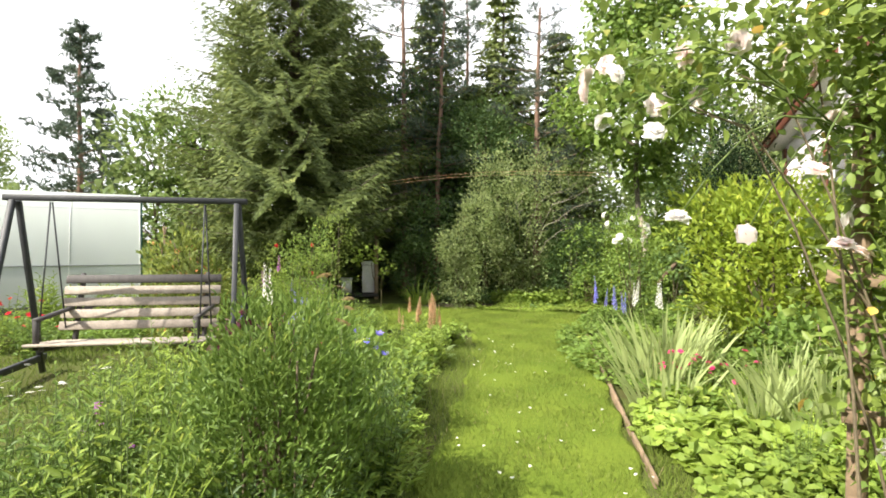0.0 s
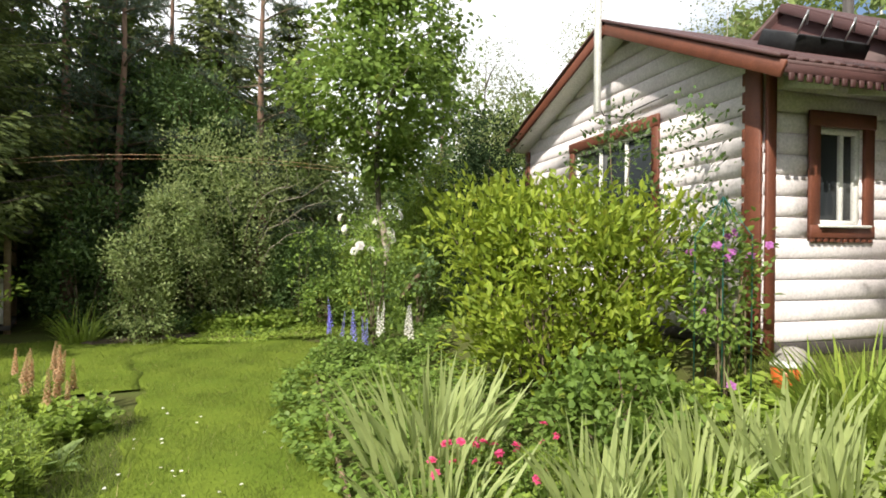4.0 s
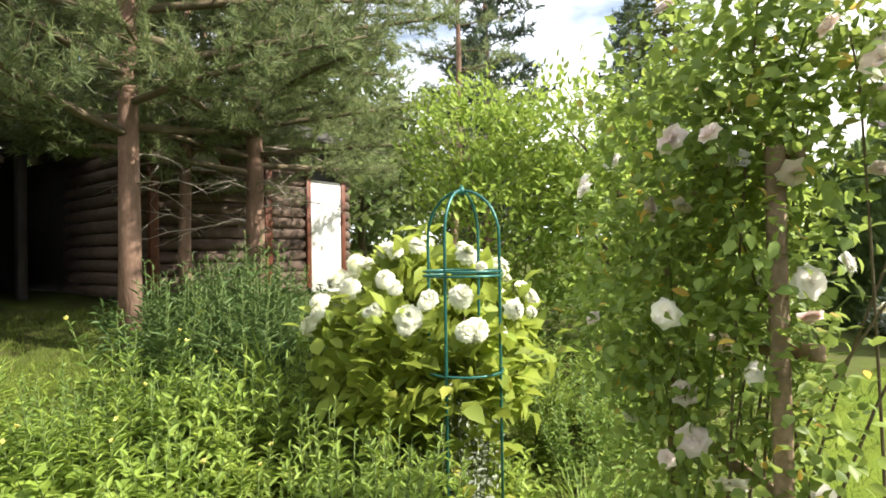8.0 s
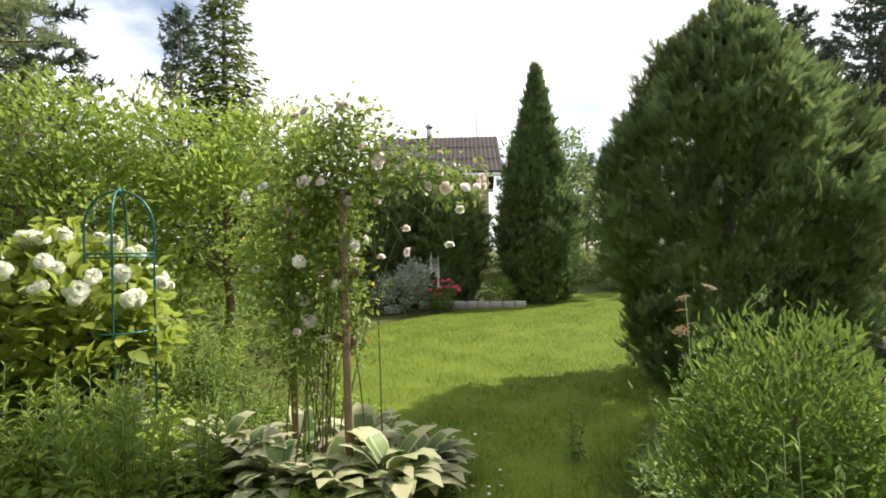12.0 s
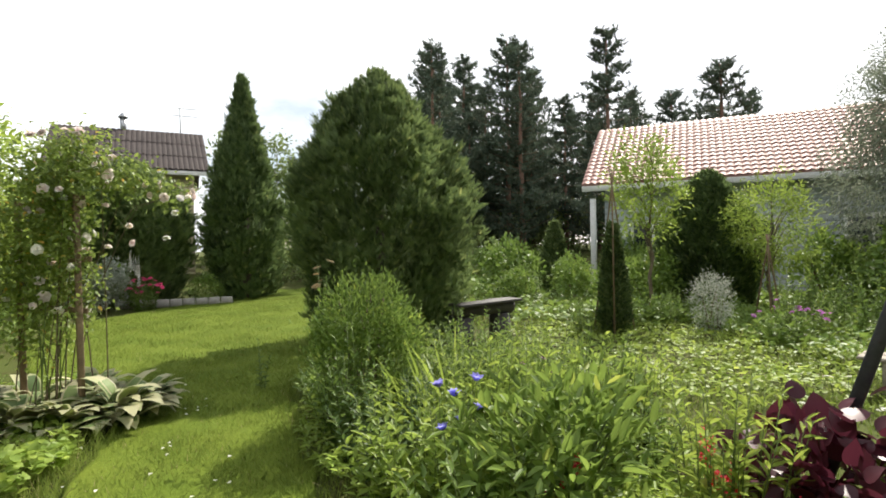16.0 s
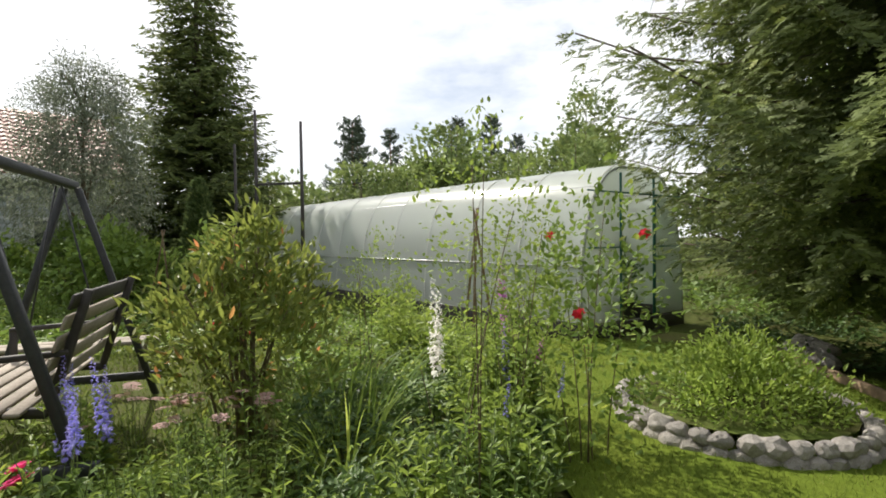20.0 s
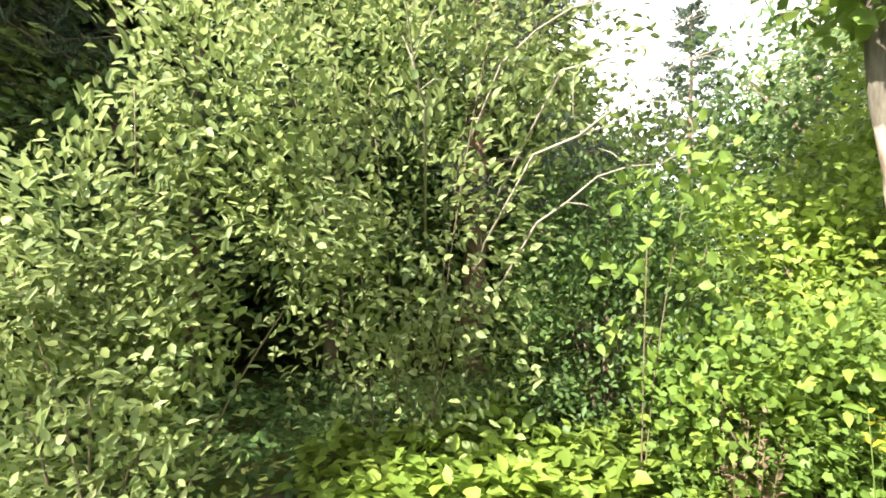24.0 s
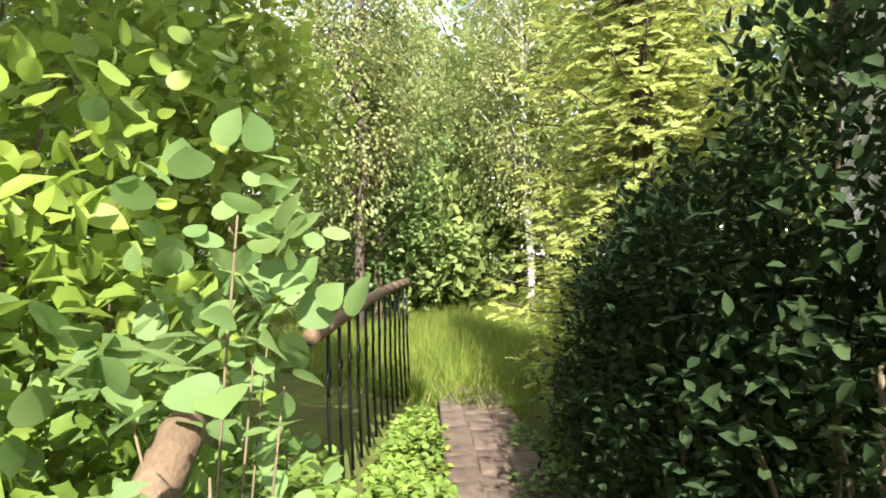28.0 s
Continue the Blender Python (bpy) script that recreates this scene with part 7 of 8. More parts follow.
seedling, _tips = herb("seedling", -0.21, 1.1, 0.7, 0.07, M["deep"], "thin dark seedling standing on the lawn edge", "plant", 3, 18, (0.06, 0.02))
# foreground of the lawn-side bed as it is seen looking back
shrub("leafy_shrub", -0.78, 2.55, [(0, 0, 0.5, 0.48, 0.48, 0.48), (0.05, 0.05, 0.85, 0.38, 0.38, 0.32)], M["green"], "dense green shrub at the lawn edge", count=820, per=11, radius=0.09, leaf=(0.05, 0.017), stalks=20, up=0.8)
for x_, y_, h_, r_, mt, lf in ((-1.35, 2.35, 0.95, 0.45, "fresh", (0.11, 0.032)), (-1.9, 2.3, 0.9, 0.45, "green", (0.1, 0.03)), (-0.45, 3.15, 0.85, 0.35, "green", (0.1, 0.032)), (-1.6, 2.9, 0.95, 0.4, "green", (0.1, 0.03)), (-1.2, 3.5, 0.85, 0.4, "fresh", (0.11, 0.03)), (-1.0, 1.3, 0.6, 0.4, "fresh", (0.11, 0.03)), (-0.5, 4.1, 0.72, 0.42, "fresh", (0.13, 0.045)), (-1.1, 4.4, 0.62, 0.4, "green", (0.12, 0.045)), (-1.6, 4.2, 0.55, 0.4, "green", (0.1, 0.03)),
                               (-2.2, 7.3, 0.75, 0.5, "green", (0.07, 0.02)), (-1.1, 7.4, 0.7, 0.5, "fresh", (0.09, 0.025)), (-1.3, 8.3, 0.6, 0.4, "green", (0.09, 0.03)), (-0.35, 6.9, 0.5, 0.35, "fresh", (0.09, 0.035)), (-0.9, 6.3, 0.45, 0.4, "green", (0.09, 0.035))):
    herb("perennial_clump", x_, y_, h_, r_, M[mt], "upright leafy perennial in the lawn-side bed", "plant", 26, 20, (lf[0] * 0.75, lf[1] * 0.9), group="perennials in the lawn-side bed")
tuft("daylily", -1.3, 2.3, 70, 0.72, 0.03, M["fresh"], "arching strap-leaved daylily beside the lawn", r=0.28, rise=(0.9, 1.5), arch=(0.5, 1.8))
tuft("daylily", -3.0, 7.7, 110, 0.85, 0.026, M["green"], "big fountain of dark strap-shaped leaves", r=0.35, rise=(0.9, 1.5), arch=(0.5, 1.6))
tuft("broad_leaved_bergenia", -0.05, 6.9, 16, 0.3, 0.17, M["hosta_leaf"], "broad grey-green leaves at the lawn edge", r=0.1, rise=(0.4, 1.2), arch=(0.5, 1.6), twist=0.1)
dry, tips = herb("dried_hogweed", -0.49, 2.45, 1.5, 0.12, M["deep"], "tall dried plant with flat brown seed heads before the thuja", "plant", 4, 6, (0.07, 0.02), bare_top=0.4)
for p in tips[tips[:, 2] > 1.15]:
    for k_ in range(5):
        q_ = p + np.array([rng.normal() * 0.05, rng.normal() * 0.05, 0.02 - 0.05 * k_])
        tagged(place("seed_head", SEEDHEAD, dry, q_, (rng.normal() * 0.3, rng.normal() * 0.3, 1), rng.uniform(0.7, 1.2)), kind="stuff")
topped("campanula", -0.55, 4.35, 0.85, 0.16, BELL, "pale violet bellflowers above the leaves", 6, M["green"], stalks=7, per=8, scale=1.3)
spires("campanula", -1.75, 6.5, 0.62, 0.16, SPIKE_BLUE, "violet-blue bellflower spires beside the peonies", 4, scale=0.9)
spires("lupin", -2.75, 8.9, 1.15, 0.3, SPIKE_MAUVE, "pale mauve lupin spires by the spruce", 4)
spires("lupin", -2.2, 8.8, 0.8, 0.25, SPIKE_BLUE, "violet-blue spires by the spruce", 4, scale=0.8)
spires("foxglove", -2.7, 8.3, 0.75, 0.1, SPIKE_WHITE, "tall white foxglove spire in the bed", 2, scale=1.5)
spires("astilbe", -0.3, 8.15, 0.5, 0.36, SPIKE_PLUME, "pinkish buff plumes of astilbe", 16, leafmat=M["fresh"])
spires("astilbe", -1.35, 5.1, 0.48, 0.2, SPIKE_RED, "red plumes of astilbe", 7, leafmat=M["fresh"])
spires("red_spires", -0.95, 4.75, 0.42, 0.2, SPIKE_RED, "small scarlet flower spikes in the bed", 4, scale=0.7)
wine = shrub("coral_bells", -1.82, 5.35, [(0, 0, 0.38, 0.32, 0.3, 0.26)], M["wine"], "wine-red broad-leaved plant beside the peonies", "plant", count=80, per=4, radius=0.1, leaf=(0.11, 0.10), shape="round", stalks=8, bark=M["wine"])
for x_, y_ in ((-1.95, 6.15), (-1.62, 5.98)):
    topped("peony_plant", x_, y_, 0.42, 0.26, PEONY, "low peony with deep pink blooms", 3, M["green"], leaf=(0.09, 0.035), stalks=16, per=10, scale=1.25)
shrub("yellow_leaved_bush", -3.2, 7.0, [(0, 0, 0.55, 0.7, 0.65, 0.55), (-0.15, 0.1, 1.05, 0.55, 0.5, 0.42), (0.3, -0.2, 0.9, 0.4, 0.4, 0.35), (-0.1, 0.0, 1.35, 0.25, 0.25, 0.3)], M["tipped"], "bush with yellow-green and reddish shoot tips beside the swing", count=400, per=9, radius=0.1, leaf=(0.09, 0.034), stalks=22, up=0.6, shell=0.35)
rb = shrub("rose_bush", -2.3, 9.2, [(0, 0, 0.75, 0.55, 0.5, 0.6), (0.1, 0, 1.3, 0.4, 0.35, 0.5)], M["green"], "tall sparse rose bush by the greenhouse lawn", "rose bush", count=190, per=8, radius=0.14, leaf=(0.055, 0.035), stalks=6, stalk_r=0.005)
for i in range(3):
    place("bloom", REDBLOOM, rb, (rng.normal() * 0.3, rng.normal() * 0.3, rng.uniform(0.8, 1.5)), (0.5, -0.6, 0.5), 1.3)
topped("red_flowers", -4.9, 6.5, 0.7, 0.3, REDBLOOM, "scarlet flowers behind the swing", 7, M["green"])
topped("red_flowers", -5.6, 7.0, 0.9, 0.4, REDBLOOM, "scarlet flowers behind the swing", 8, M["fresh"])
for x_, y_ in ((-2.6, 6.5), (-2.65, 6.85), (-2.45, 7.15)):
    ob_y, tips = herb("yarrow", x_, y_, 0.55, 0.26, M["green"], "flat dusty-pink yarrow heads on thin stems", "flowers", 12, 8, (0.05, 0.012), group="yarrow by the swing")
    for p in tips[:9]:
        place("flower_head", YARROW, ob_y, p, (rng.normal() * 0.1, rng.normal() * 0.1, 1), rng.uniform(0.8, 1.3))
for x_, y_ in ((-3.4, 4.6), (-3.9, 4.9), (-3.2, 5.2), (-4.3, 4.3)):
    ob_y, tips = herb("white_yarrow", x_, y_, 0.3, 0.25, M["fresh"], "white yarrow flowering in the grass", "flowers", 8, 6, (0.04, 0.01), group="white yarrow in the grass")
    for p in tips[:5]:
        place("flower_head", WHITE_YARROW, ob_y, p, (rng.normal() * 0.1, rng.normal() * 0.1, 1), rng.uniform(0.8, 1.3))
spires("astilbe", -1.28, 5.72, 0.42, 0.22, SPIKE_RED, "red plumes of astilbe before the wine-red plant", 9, leafmat=M["fresh"])
spires("delphinium", -2.35, 6.3, 0.6, 0.14, SPIKE_BLUE, "violet bellflower spires beside the swing", 5, scale=0.9)
topped("lupin_leaves", -2.1, 5.75, 0.5, 0.3, SMALLPINK, "fresh green palmate leaves behind the peonies", 0, M["fresh"], leaf=(0.12, 0.03), stalks=14, per=12)
pot = thing("orange_bucket", 4.78, 4.72, float(height(4.78, 4.72)), "small orange bucket with a white lid at the house corner", "bucket")
tube("body", [(0, 0, 0), (0, 0, 0.1), (0, 0, 0.2)], [0.08, 0.092, 0.1], M["orange"], pot, "", 16)
tube("lid", [(0, 0, 0.2), (0, 0, 0.225), (0, 0, 0.235)], [0.104, 0.104, 0.02], M["white_paint"], pot, "white lid", 16)
tube("handle", [(0.1 * math.cos(q_), 0, 0.2 + 0.09 * math.sin(q_)) for q_ in np.linspace(0, 3.1416, 9)], 0.004, M["grey_metal"], pot, "", 5)
corner_stone = new("corner_stone", stone_meshes[2])
corner_stone.matrix_basis = pose(5.12, 4.86, float(height(5.12, 4.86)) + 0.1, 0, 10, 40) @ Matrix.Diagonal((0.34, 0.3, 0.26, 1))
tagged(corner_stone, "big pale foundation stone under the house corner", "stone")
topped("phlox", -6.9, 2.4, 0.6, 0.5, PHLOX, "mauve-pink phlox in the vegetable beds", 16, M["green"], scale=1.4)
topped("mauve_geranium", -1.9, 3.0, 0.5, 0.3, PHLOX, "mauve cranesbill flowers in the bed", 8, M["fresh"])
shrub("stone_bed_planting", BX, BY, [(0, 0, 0.22, 0.74, 0.68, 0.3), (-0.1, 0.1, 0.4, 0.42, 0.4, 0.24)], M["fresh"], "mound of fresh green foliage filling the stone-edged bed", "plants", count=900, per=9, radius=0.08, leaf=(0.05, 0.022), stalks=0, up=0.4)
# ---------------------------------------------------------------- low planting
for nm, cx, cy, rx, ry, n, lf, mt, hh, sh in (
        ("bed_plants", 2.7, 6.6, 1.2, 2.6, 6500, (0.065, 0.05), "green", 0.28, "oval"), ("bed_plants", 3.3, 3.7, 1.9, 1.7, 6500, (0.085, 0.075), "fresh", 0.26, "lobed"), ("bed_plants", 4.6, 2.6, 1.6, 1.8, 1700, (0.07, 0.025), "fresh", 0.2, "diamond"),
        ("bed_plants", 3.4, 1.2, 1.6, 1.4, 2800, (0.07, 0.028), "fresh", 0.24, "diamond"), ("bed_plants", 2.3, 2.3, 1.1, 1.1, 4500, (0.07, 0.055), "fresh", 0.3, "oval"), ("bed_plants", 3.2, 9.0, 0.9, 1.0, 2600, (0.07, 0.05), "green", 0.4, "oval"),
        ("bed_plants", -1.3, 3.4, 1.2, 1.9, 6000, (0.08, 0.022), "fresh", 0.36, "diamond"), ("bed_plants", -1.3, 6.4, 1.3, 1.9, 6000, (0.075, 0.03), "fresh", 0.25, "diamond"), ("bed_plants", -2.6, 8.2, 1.3, 0.8, 4200, (0.08, 0.03), "deep", 0.5, "diamond"),
        ("bed_plants", -1.3, 1.9, 0.9, 0.9, 3600, (0.08, 0.03), "green", 0.4, "diamond"), ("strawberry_patch", -5.8, 2.0, 3.0, 2.8, 7000, (0.07, 0.055), "fresh", 0.16, "diamond"), ("strawberry_patch", -9.0, 4.0, 3.2, 3.6, 6000, (0.1, 0.07), "green", 0.3, "diamond"),
        ("strawberry_patch", -8.5, -2.0, 4.0, 3.0, 5000, (0.13, 0.09), "green", 0.4, "quad"), ("bed_plants", -5.2, 8.2, 2.4, 1.2, 5000, (0.09, 0.04), "green", 0.5, "diamond"), ("weeds", 4.5, 13.2, 2.6, 1.3, 5500, (0.08, 0.065), "green", 0.5, "oval"),
        ("bed_plants", 1.75, 0.9, 0.75, 1.1, 3000, (0.06, 0.035), "fresh", 0.3, "diamond"), ("weeds", 2.3, 11.75, 1.6, 0.45, 3000, (0.05, 0.038), "fresh", 0.18, "oval"), ("weeds", 2.5, 12.3, 1.2, 0.4, 1800, (0.055, 0.042), "fresh", 0.25, "oval"), ("weeds", 5.0, 11.95, 0.9, 0.4, 1500, (0.05, 0.04), "green", 0.28, "oval"), ("weeds", 6.3, 12.3, 0.7, 0.3, 900, (0.05, 0.04), "green", 0.3, "oval"), ("weeds", 5.4, 11.05, 0.7, 0.28, 900, (0.045, 0.034), "deep", 0.2, "oval"), ("weeds", 1.2, 13.6, 2.2, 1.2, 4000, (0.08, 0.05), "deep", 0.4, "oval"), ("weeds", 6.2, 0.6, 2.6, 1.5, 5000, (0.1, 0.03), "deep", 0.7, "diamond"), ("weeds", -4.6, 14.0, 2.6, 1.5, 3000, (0.08, 0.05), "deep", 0.3, "oval"),
        ("weeds", -9.5, 14.8, 3.5, 2.5, 3500, (0.12, 0.07), "green", 0.7, "oval"), ("weeds", -7.2, -7.5, 3.0, 3.0, 4500, (0.12, 0.08), "green", 0.6, "oval"), ("weeds", 5.5, -3.5, 3.2, 3.0, 5500, (0.11, 0.05), "green", 0.8, "diamond"),
        ("weeds", 8.4, 10.6, 2.4, 0.5, 2600, (0.07, 0.05), "deep", 0.6, "oval")):
    ground_cover(nm, cx, cy, rx, ry, n, lf, M[mt], "dense low mixed greenery of the garden beds", hh, sh)
ground_cover("weeds", 7.2, 12.35, 1.2, 0.22, 1500, (0.06, 0.045), M["green"], "low weeds along the footbridge", 0.3, "oval", turn=22)
ground_cover("weeds", 6.9, 11.5, 1.5, 0.16, 1200, (0.05, 0.036), M["deep"], "low weeds along the footbridge", 0.2, "oval", turn=17)
ground_cover("weeds", 2.1, 12.55, 1.0, 0.5, 2200, (0.1, 0.075), M["fresh"], "broad-leaved weeds at the thicket foot", 0.55, "oval")
ground_cover("weeds", 3.0, 1.4, 0.75, 0.85, 2600, (0.085, 0.06), M["lime_green"], "low yellow-green leaves below the hydrangea", 0.3, "oval")
blades_on("rough_grass", [(2.5, -5.5, -2.6), (5, -6.5, -2.0), (7.5, -6.5, -2.4)], 420, 0.11, 0.012, M["blade"], "grass round the swing", 0.5, 0.0)
blades_on("rough_grass", [(-8, -13, -4), (-3, -13, -3.5), (2, -14, -5), (8, -15, -8)], 90, 0.22, 0.02, M["blade"], "rough grass between the vegetable beds", 0.5, 0.0)
patch("bare_soil", [(11.55, 1.6, 3.3), (11.8, 1.35, 3.5), (12.1, 1.4, 3.4)], M["litter"], 0.046, "strip of bare earth and dry leaf litter at the thicket foot", "soil")
patch("bare_soil", [(12.05, -0.2, 1.3), (12.3, -0.5, 1.7), (12.7, -0.3, 1.6)], M["path"], 0.045, "patch of bare trodden earth under the shrubs", "soil")
blades_on("rough_grass", [(1.4, 4.3, 7.2), (3.3, 4.3, 6.7), (4.2, 4.4, 6.8), (5.2, 4.6, 5.6)], 900, 0.13, 0.01, M["blade"], "grass before the annex wall", 0.5, 0.0)
# border before the clipped thujas
for i in range(9):
    bl = box("edging_stone", -1.0 + i * 0.3, -8.75 - 0.04 * i, 0.1, 0.29, 0.14, 0.2, M["concrete"], None, bevel=0.02, turn=-6)
    tagged(bl, "grey concrete block edging the far border", "edging", "blocks edging the far border")
topped("pink_spirea", 0.9, -8.2, 0.85, 0.4, SMALLPINK, "spirea with crimson-pink flowers", 26, M["green"], scale=2.0, stalks=40)
shrub("box_bush", -0.5, -9.2, [(0, 0, 0.38, 0.42, 0.42, 0.38)], M["green"], "small round clipped bush in the far border", count=200, per=12, radius=0.09, leaf=(0.06, 0.035), stalks=0)
shrub("pale_bush", 1.9, -8.0, [(0, 0, 0.5, 0.7, 0.5, 0.5), (-0.3, 0, 0.85, 0.4, 0.4, 0.35)], M["greyleaf"], "grey-green bush in the far border", count=260, per=12, radius=0.12, leaf=(0.08, 0.04), stalks=0)
spires("white_spires", 1.2, -8.9, 1.1, 0.3, SPIKE_WHITE, "cream flower spires before the thujas", 6, scale=1.4)
# dark trees closing the view behind the spruce
for x_, y_, s_ in ((-3.1, 15.6, 9.0), (-0.4, 17.5, 9.5), (2.0, 18.5, 10.5), (-6.2, 17.0, 9.0), (4.0, 19, 9.0), (-2.3, 17.2, 8.0), (0.9, 17.0, 6.5)):
    spruce_tree("shade_spruce", x_, y_, s_, 2.3, "dark spruce closing the view behind the garden", low=0.3, whorls=26, around=8, dense=0.8, shoot=0.24, needle_w=0.075, hang=0.4, drape=0.2)
for x_, y_, s_ in ((-1.1, 15.8, 1.0), (2.6, 15.3, 0.85)):
    pine_tree("shade_pine", x_, y_, 9.5 * s_, 2.6, "dark pine standing behind the garden trees", 0.16, 34, 20, 0.12, 0.013, material=M["far_pine"], trunk_r=0.13, sag=0.15)
for dz_ in (0.0, 0.07):
    cord = tube("washing_line", [(-2.1 + 6.1 * s_, 12.75 - 0.25 * min(1.0, 4 * s_), 2.66 + dz_ + 0.32 * s_ + 0.75 * s_ * (1 - s_)) for s_ in np.linspace(0, 1, 17)], 0.003, M["plume"], None, "", 5)
    tagged(cord, "faded pink cord strung between the trees", "cord", "cords between the trees")
blades_on("rough_grass", [(2.0, 1.0, 1.6), (3.2, 1.28, 2.1), (4.3, 1.45, 2.0)], 1500, 0.17, 0.009, M["blade"], "longer sunlit grass at the bed edge", 0.5, 0.0)
blades_on("rough_grass", [(11.3, 1.3, 3.3), (12.0, 1.2, 3.5)], 1200, 0.14, 0.010, M["blade"], "sunlit grass at the thicket foot", 0.5, 0.0)
for x_, y_, s_ in ((2.05, 11.95, 1.0), (2.45, 12.05, 0.9), (1.75, 12.25, 0.9), (2.6, 12.25, 0.8)):
    tuft("burdock", x_, y_, 22, 0.3 * s_, 0.13, M["aspen"], "broad-leaved weed at the foot of the thicket", r=0.12, rise=(0.5, 1.35), arch=(0.7, 1.9), group="broad weeds at the thicket", twist=0.15)
# leaf-litter petals on the lawn
m = 70
px, py = rng.uniform(0.1, 1.5, m), rng.uniform(0.2, 8, m)
tagged(put_mesh("fallen_petals", *leaves(np.stack([px, py, height(px, py) + 0.06], -1), ball(m) * [1, 1, 0.1], ball(m) * 0.2 + [0, 0, 1], 0.03, 0.028, "oval"), M["white_petal"]), "white rose petals fallen on the lawn", "petals", kind="stuff")

# ---------------------------------------------------------------- vegetable garden and beyond, looking back
thuja("thuja_cone", -5.5, 0.55, 1.65, 0.2, "narrow clipped conical thuja in the vegetable garden", n=1800, point=0.8, belly=0.2, frond=0.09)
thuja("dark_thuja", -9.6, -0.8, 2.8, 0.85, "dark rounded thuja before the tiled house", n=5000, point=0.5, belly=0.35, frond=0.15)
thuja("thuja_cone", -9.3, -5.4, 2.0, 0.4, "small conical thuja near the tiled house", n=1800, point=0.8, belly=0.25, frond=0.13)
thuja("thuja_cone", -11.9, 4.3, 2.7, 0.36, "narrow conical thuja at the back of the garden", n=2200, point=0.8, belly=0.3, frond=0.13)
broad_tree("young_rowan", -7.4, -0.5, 3.6, [(0, 0, 2.4, 0.75, 0.7, 0.6), (0.1, 0, 3.0, 0.55, 0.5, 0.45), (-0.1, 0, 1.8, 0.5, 0.5, 0.35)], M["fresh"], "young round-headed tree in the vegetable garden", 210, 12, 0.18, (0.1, 0.04), trunk_r=0.04)
broad_tree("willow", -12.2, 1.8, 5.4, [(0, 0, 2.4, 1.6, 1.5, 1.5), (0.2, 0.2, 3.8, 1.3, 1.3, 1.2), (-0.1, 0, 4.8, 0.8, 0.8, 0.7)], M["willow"], "rounded grey-green willow by the dark spruce", 1300, 16, 0.22, (0.1, 0.03), trunk_r=0.09, droop=0.5)
broad_tree("bright_willow", -9.3, 0.7, 2.9, [(0, 0, 1.7, 0.75, 0.75, 0.9)], M["fresh"], "bright green feathery bush", 260, 14, 0.18, (0.09, 0.025), trunk_r=0.04, droop=0.2)
shrub("asparagus_bush", -6.6, 1.4, [(0, 0, 0.5, 0.28, 0.28, 0.45)], M["greyleaf"], "grey-green feathery bush in the vegetable garden", count=220, per=12, radius=0.07, leaf=(0.05, 0.008), stalks=8)
broad_tree("golden_rowan", 3.7, -2.5, 3.7, [(0, 0, 1.7, 1.5, 1.4, 1.1), (0.6, 0.2, 2.6, 1.2, 1.1, 0.8), (-0.5, -0.3, 2.7, 1.0, 1.0, 0.7)], M["fresh"], "spreading yellow-green tree behind the trellis", 900, 12, 0.2, (0.1, 0.05), trunk_r=0.07)
shrub("yellow_ash", 4.9, -1.6, [(0, 0, 1.3, 1.0, 1.0, 1.1), (0.3, 0.2, 2.3, 0.8, 0.8, 0.7)], M["fresh"], "leafy bush behind the hydrangea", count=520, per=10, radius=0.2, leaf=(0.1, 0.05))
spruce_tree("far_spruce", -16.6, 3.0, 11.0, 3.1, "tall dark spruce behind the vegetable garden", low=0.5, whorls=34, around=9, dense=0.8, shoot=0.24, needle_w=0.075, hang=0.3)
spruce_tree("far_spruce", 6.6, -9.4, 8.6, 1.9, "tall conifer behind the yellow-green tree", low=0.5, whorls=28, around=8, dense=0.8, shoot=0.22, needle_w=0.07, hang=0.25)


def stick_tripod(x, y, h, r, label):
    t = thing("stick_tripod", x, y, float(height(x, y)), label, "plant support", "stick tripods")
    for i in range(3):
        a = i * 2.094 + x
        tube("stick", [(math.cos(a) * r, math.sin(a) * r, -0.05), (0, 0, h * 0.9), (-math.cos(a) * r * 0.12, -math.sin(a) * r * 0.12, h)], [0.016, 0.013, 0.01], M["brown_wood"], t, "", 6)


for x_, y_, h_, r_ in ((-5.5, 0.55, 2.55, 0.36), (-7.7, 1.6, 1.5, 0.25), (-9.6, 4.3, 1.6, 0.28), (-4.6, 9.0, 1.7, 0.25)):
    stick_tripod(x_, y_, h_, r_, "tripod of rough brown sticks for climbing plants")
for x_, y_, h_ in ((-11.4, 5.6, 4.2), (-11.0, 6.6, 3.9), (-12.2, 5.0, 3.6)):
    p_ = thing("tall_pole", x_, y_, 0, "tall thin weathered pole in the vegetable garden", "pole", "tall poles")
    tube("shaft", [(0, 0, -0.1), (0.03, 0.02, h_ * 0.5), (0, 0, h_)], [0.045, 0.04, 0.03], M["dark_wood"], p_, "", 7)
beam("cross_bar", (-11.4, 5.6, 2.6), (-11.0, 6.6, 2.6), 0.05, 0.05, M["dark_wood"])
tagged(bpy.data.objects["cross_bar"], "cross bar lashed between two tall poles", "pole")
# old log heap
stack = thing("log_bench", -3.55, -0.15, -0.14, "old dark log laid on blocks as a bench", "bench", turn=15)
tube("log", [(-0.62, 0, 0.62), (-0.2, 0.02, 0.64), (0.62, -0.02, 0.6)], [0.13, 0.12, 0.1], M["dark_wood"], stack, "cracked dark log", 10)
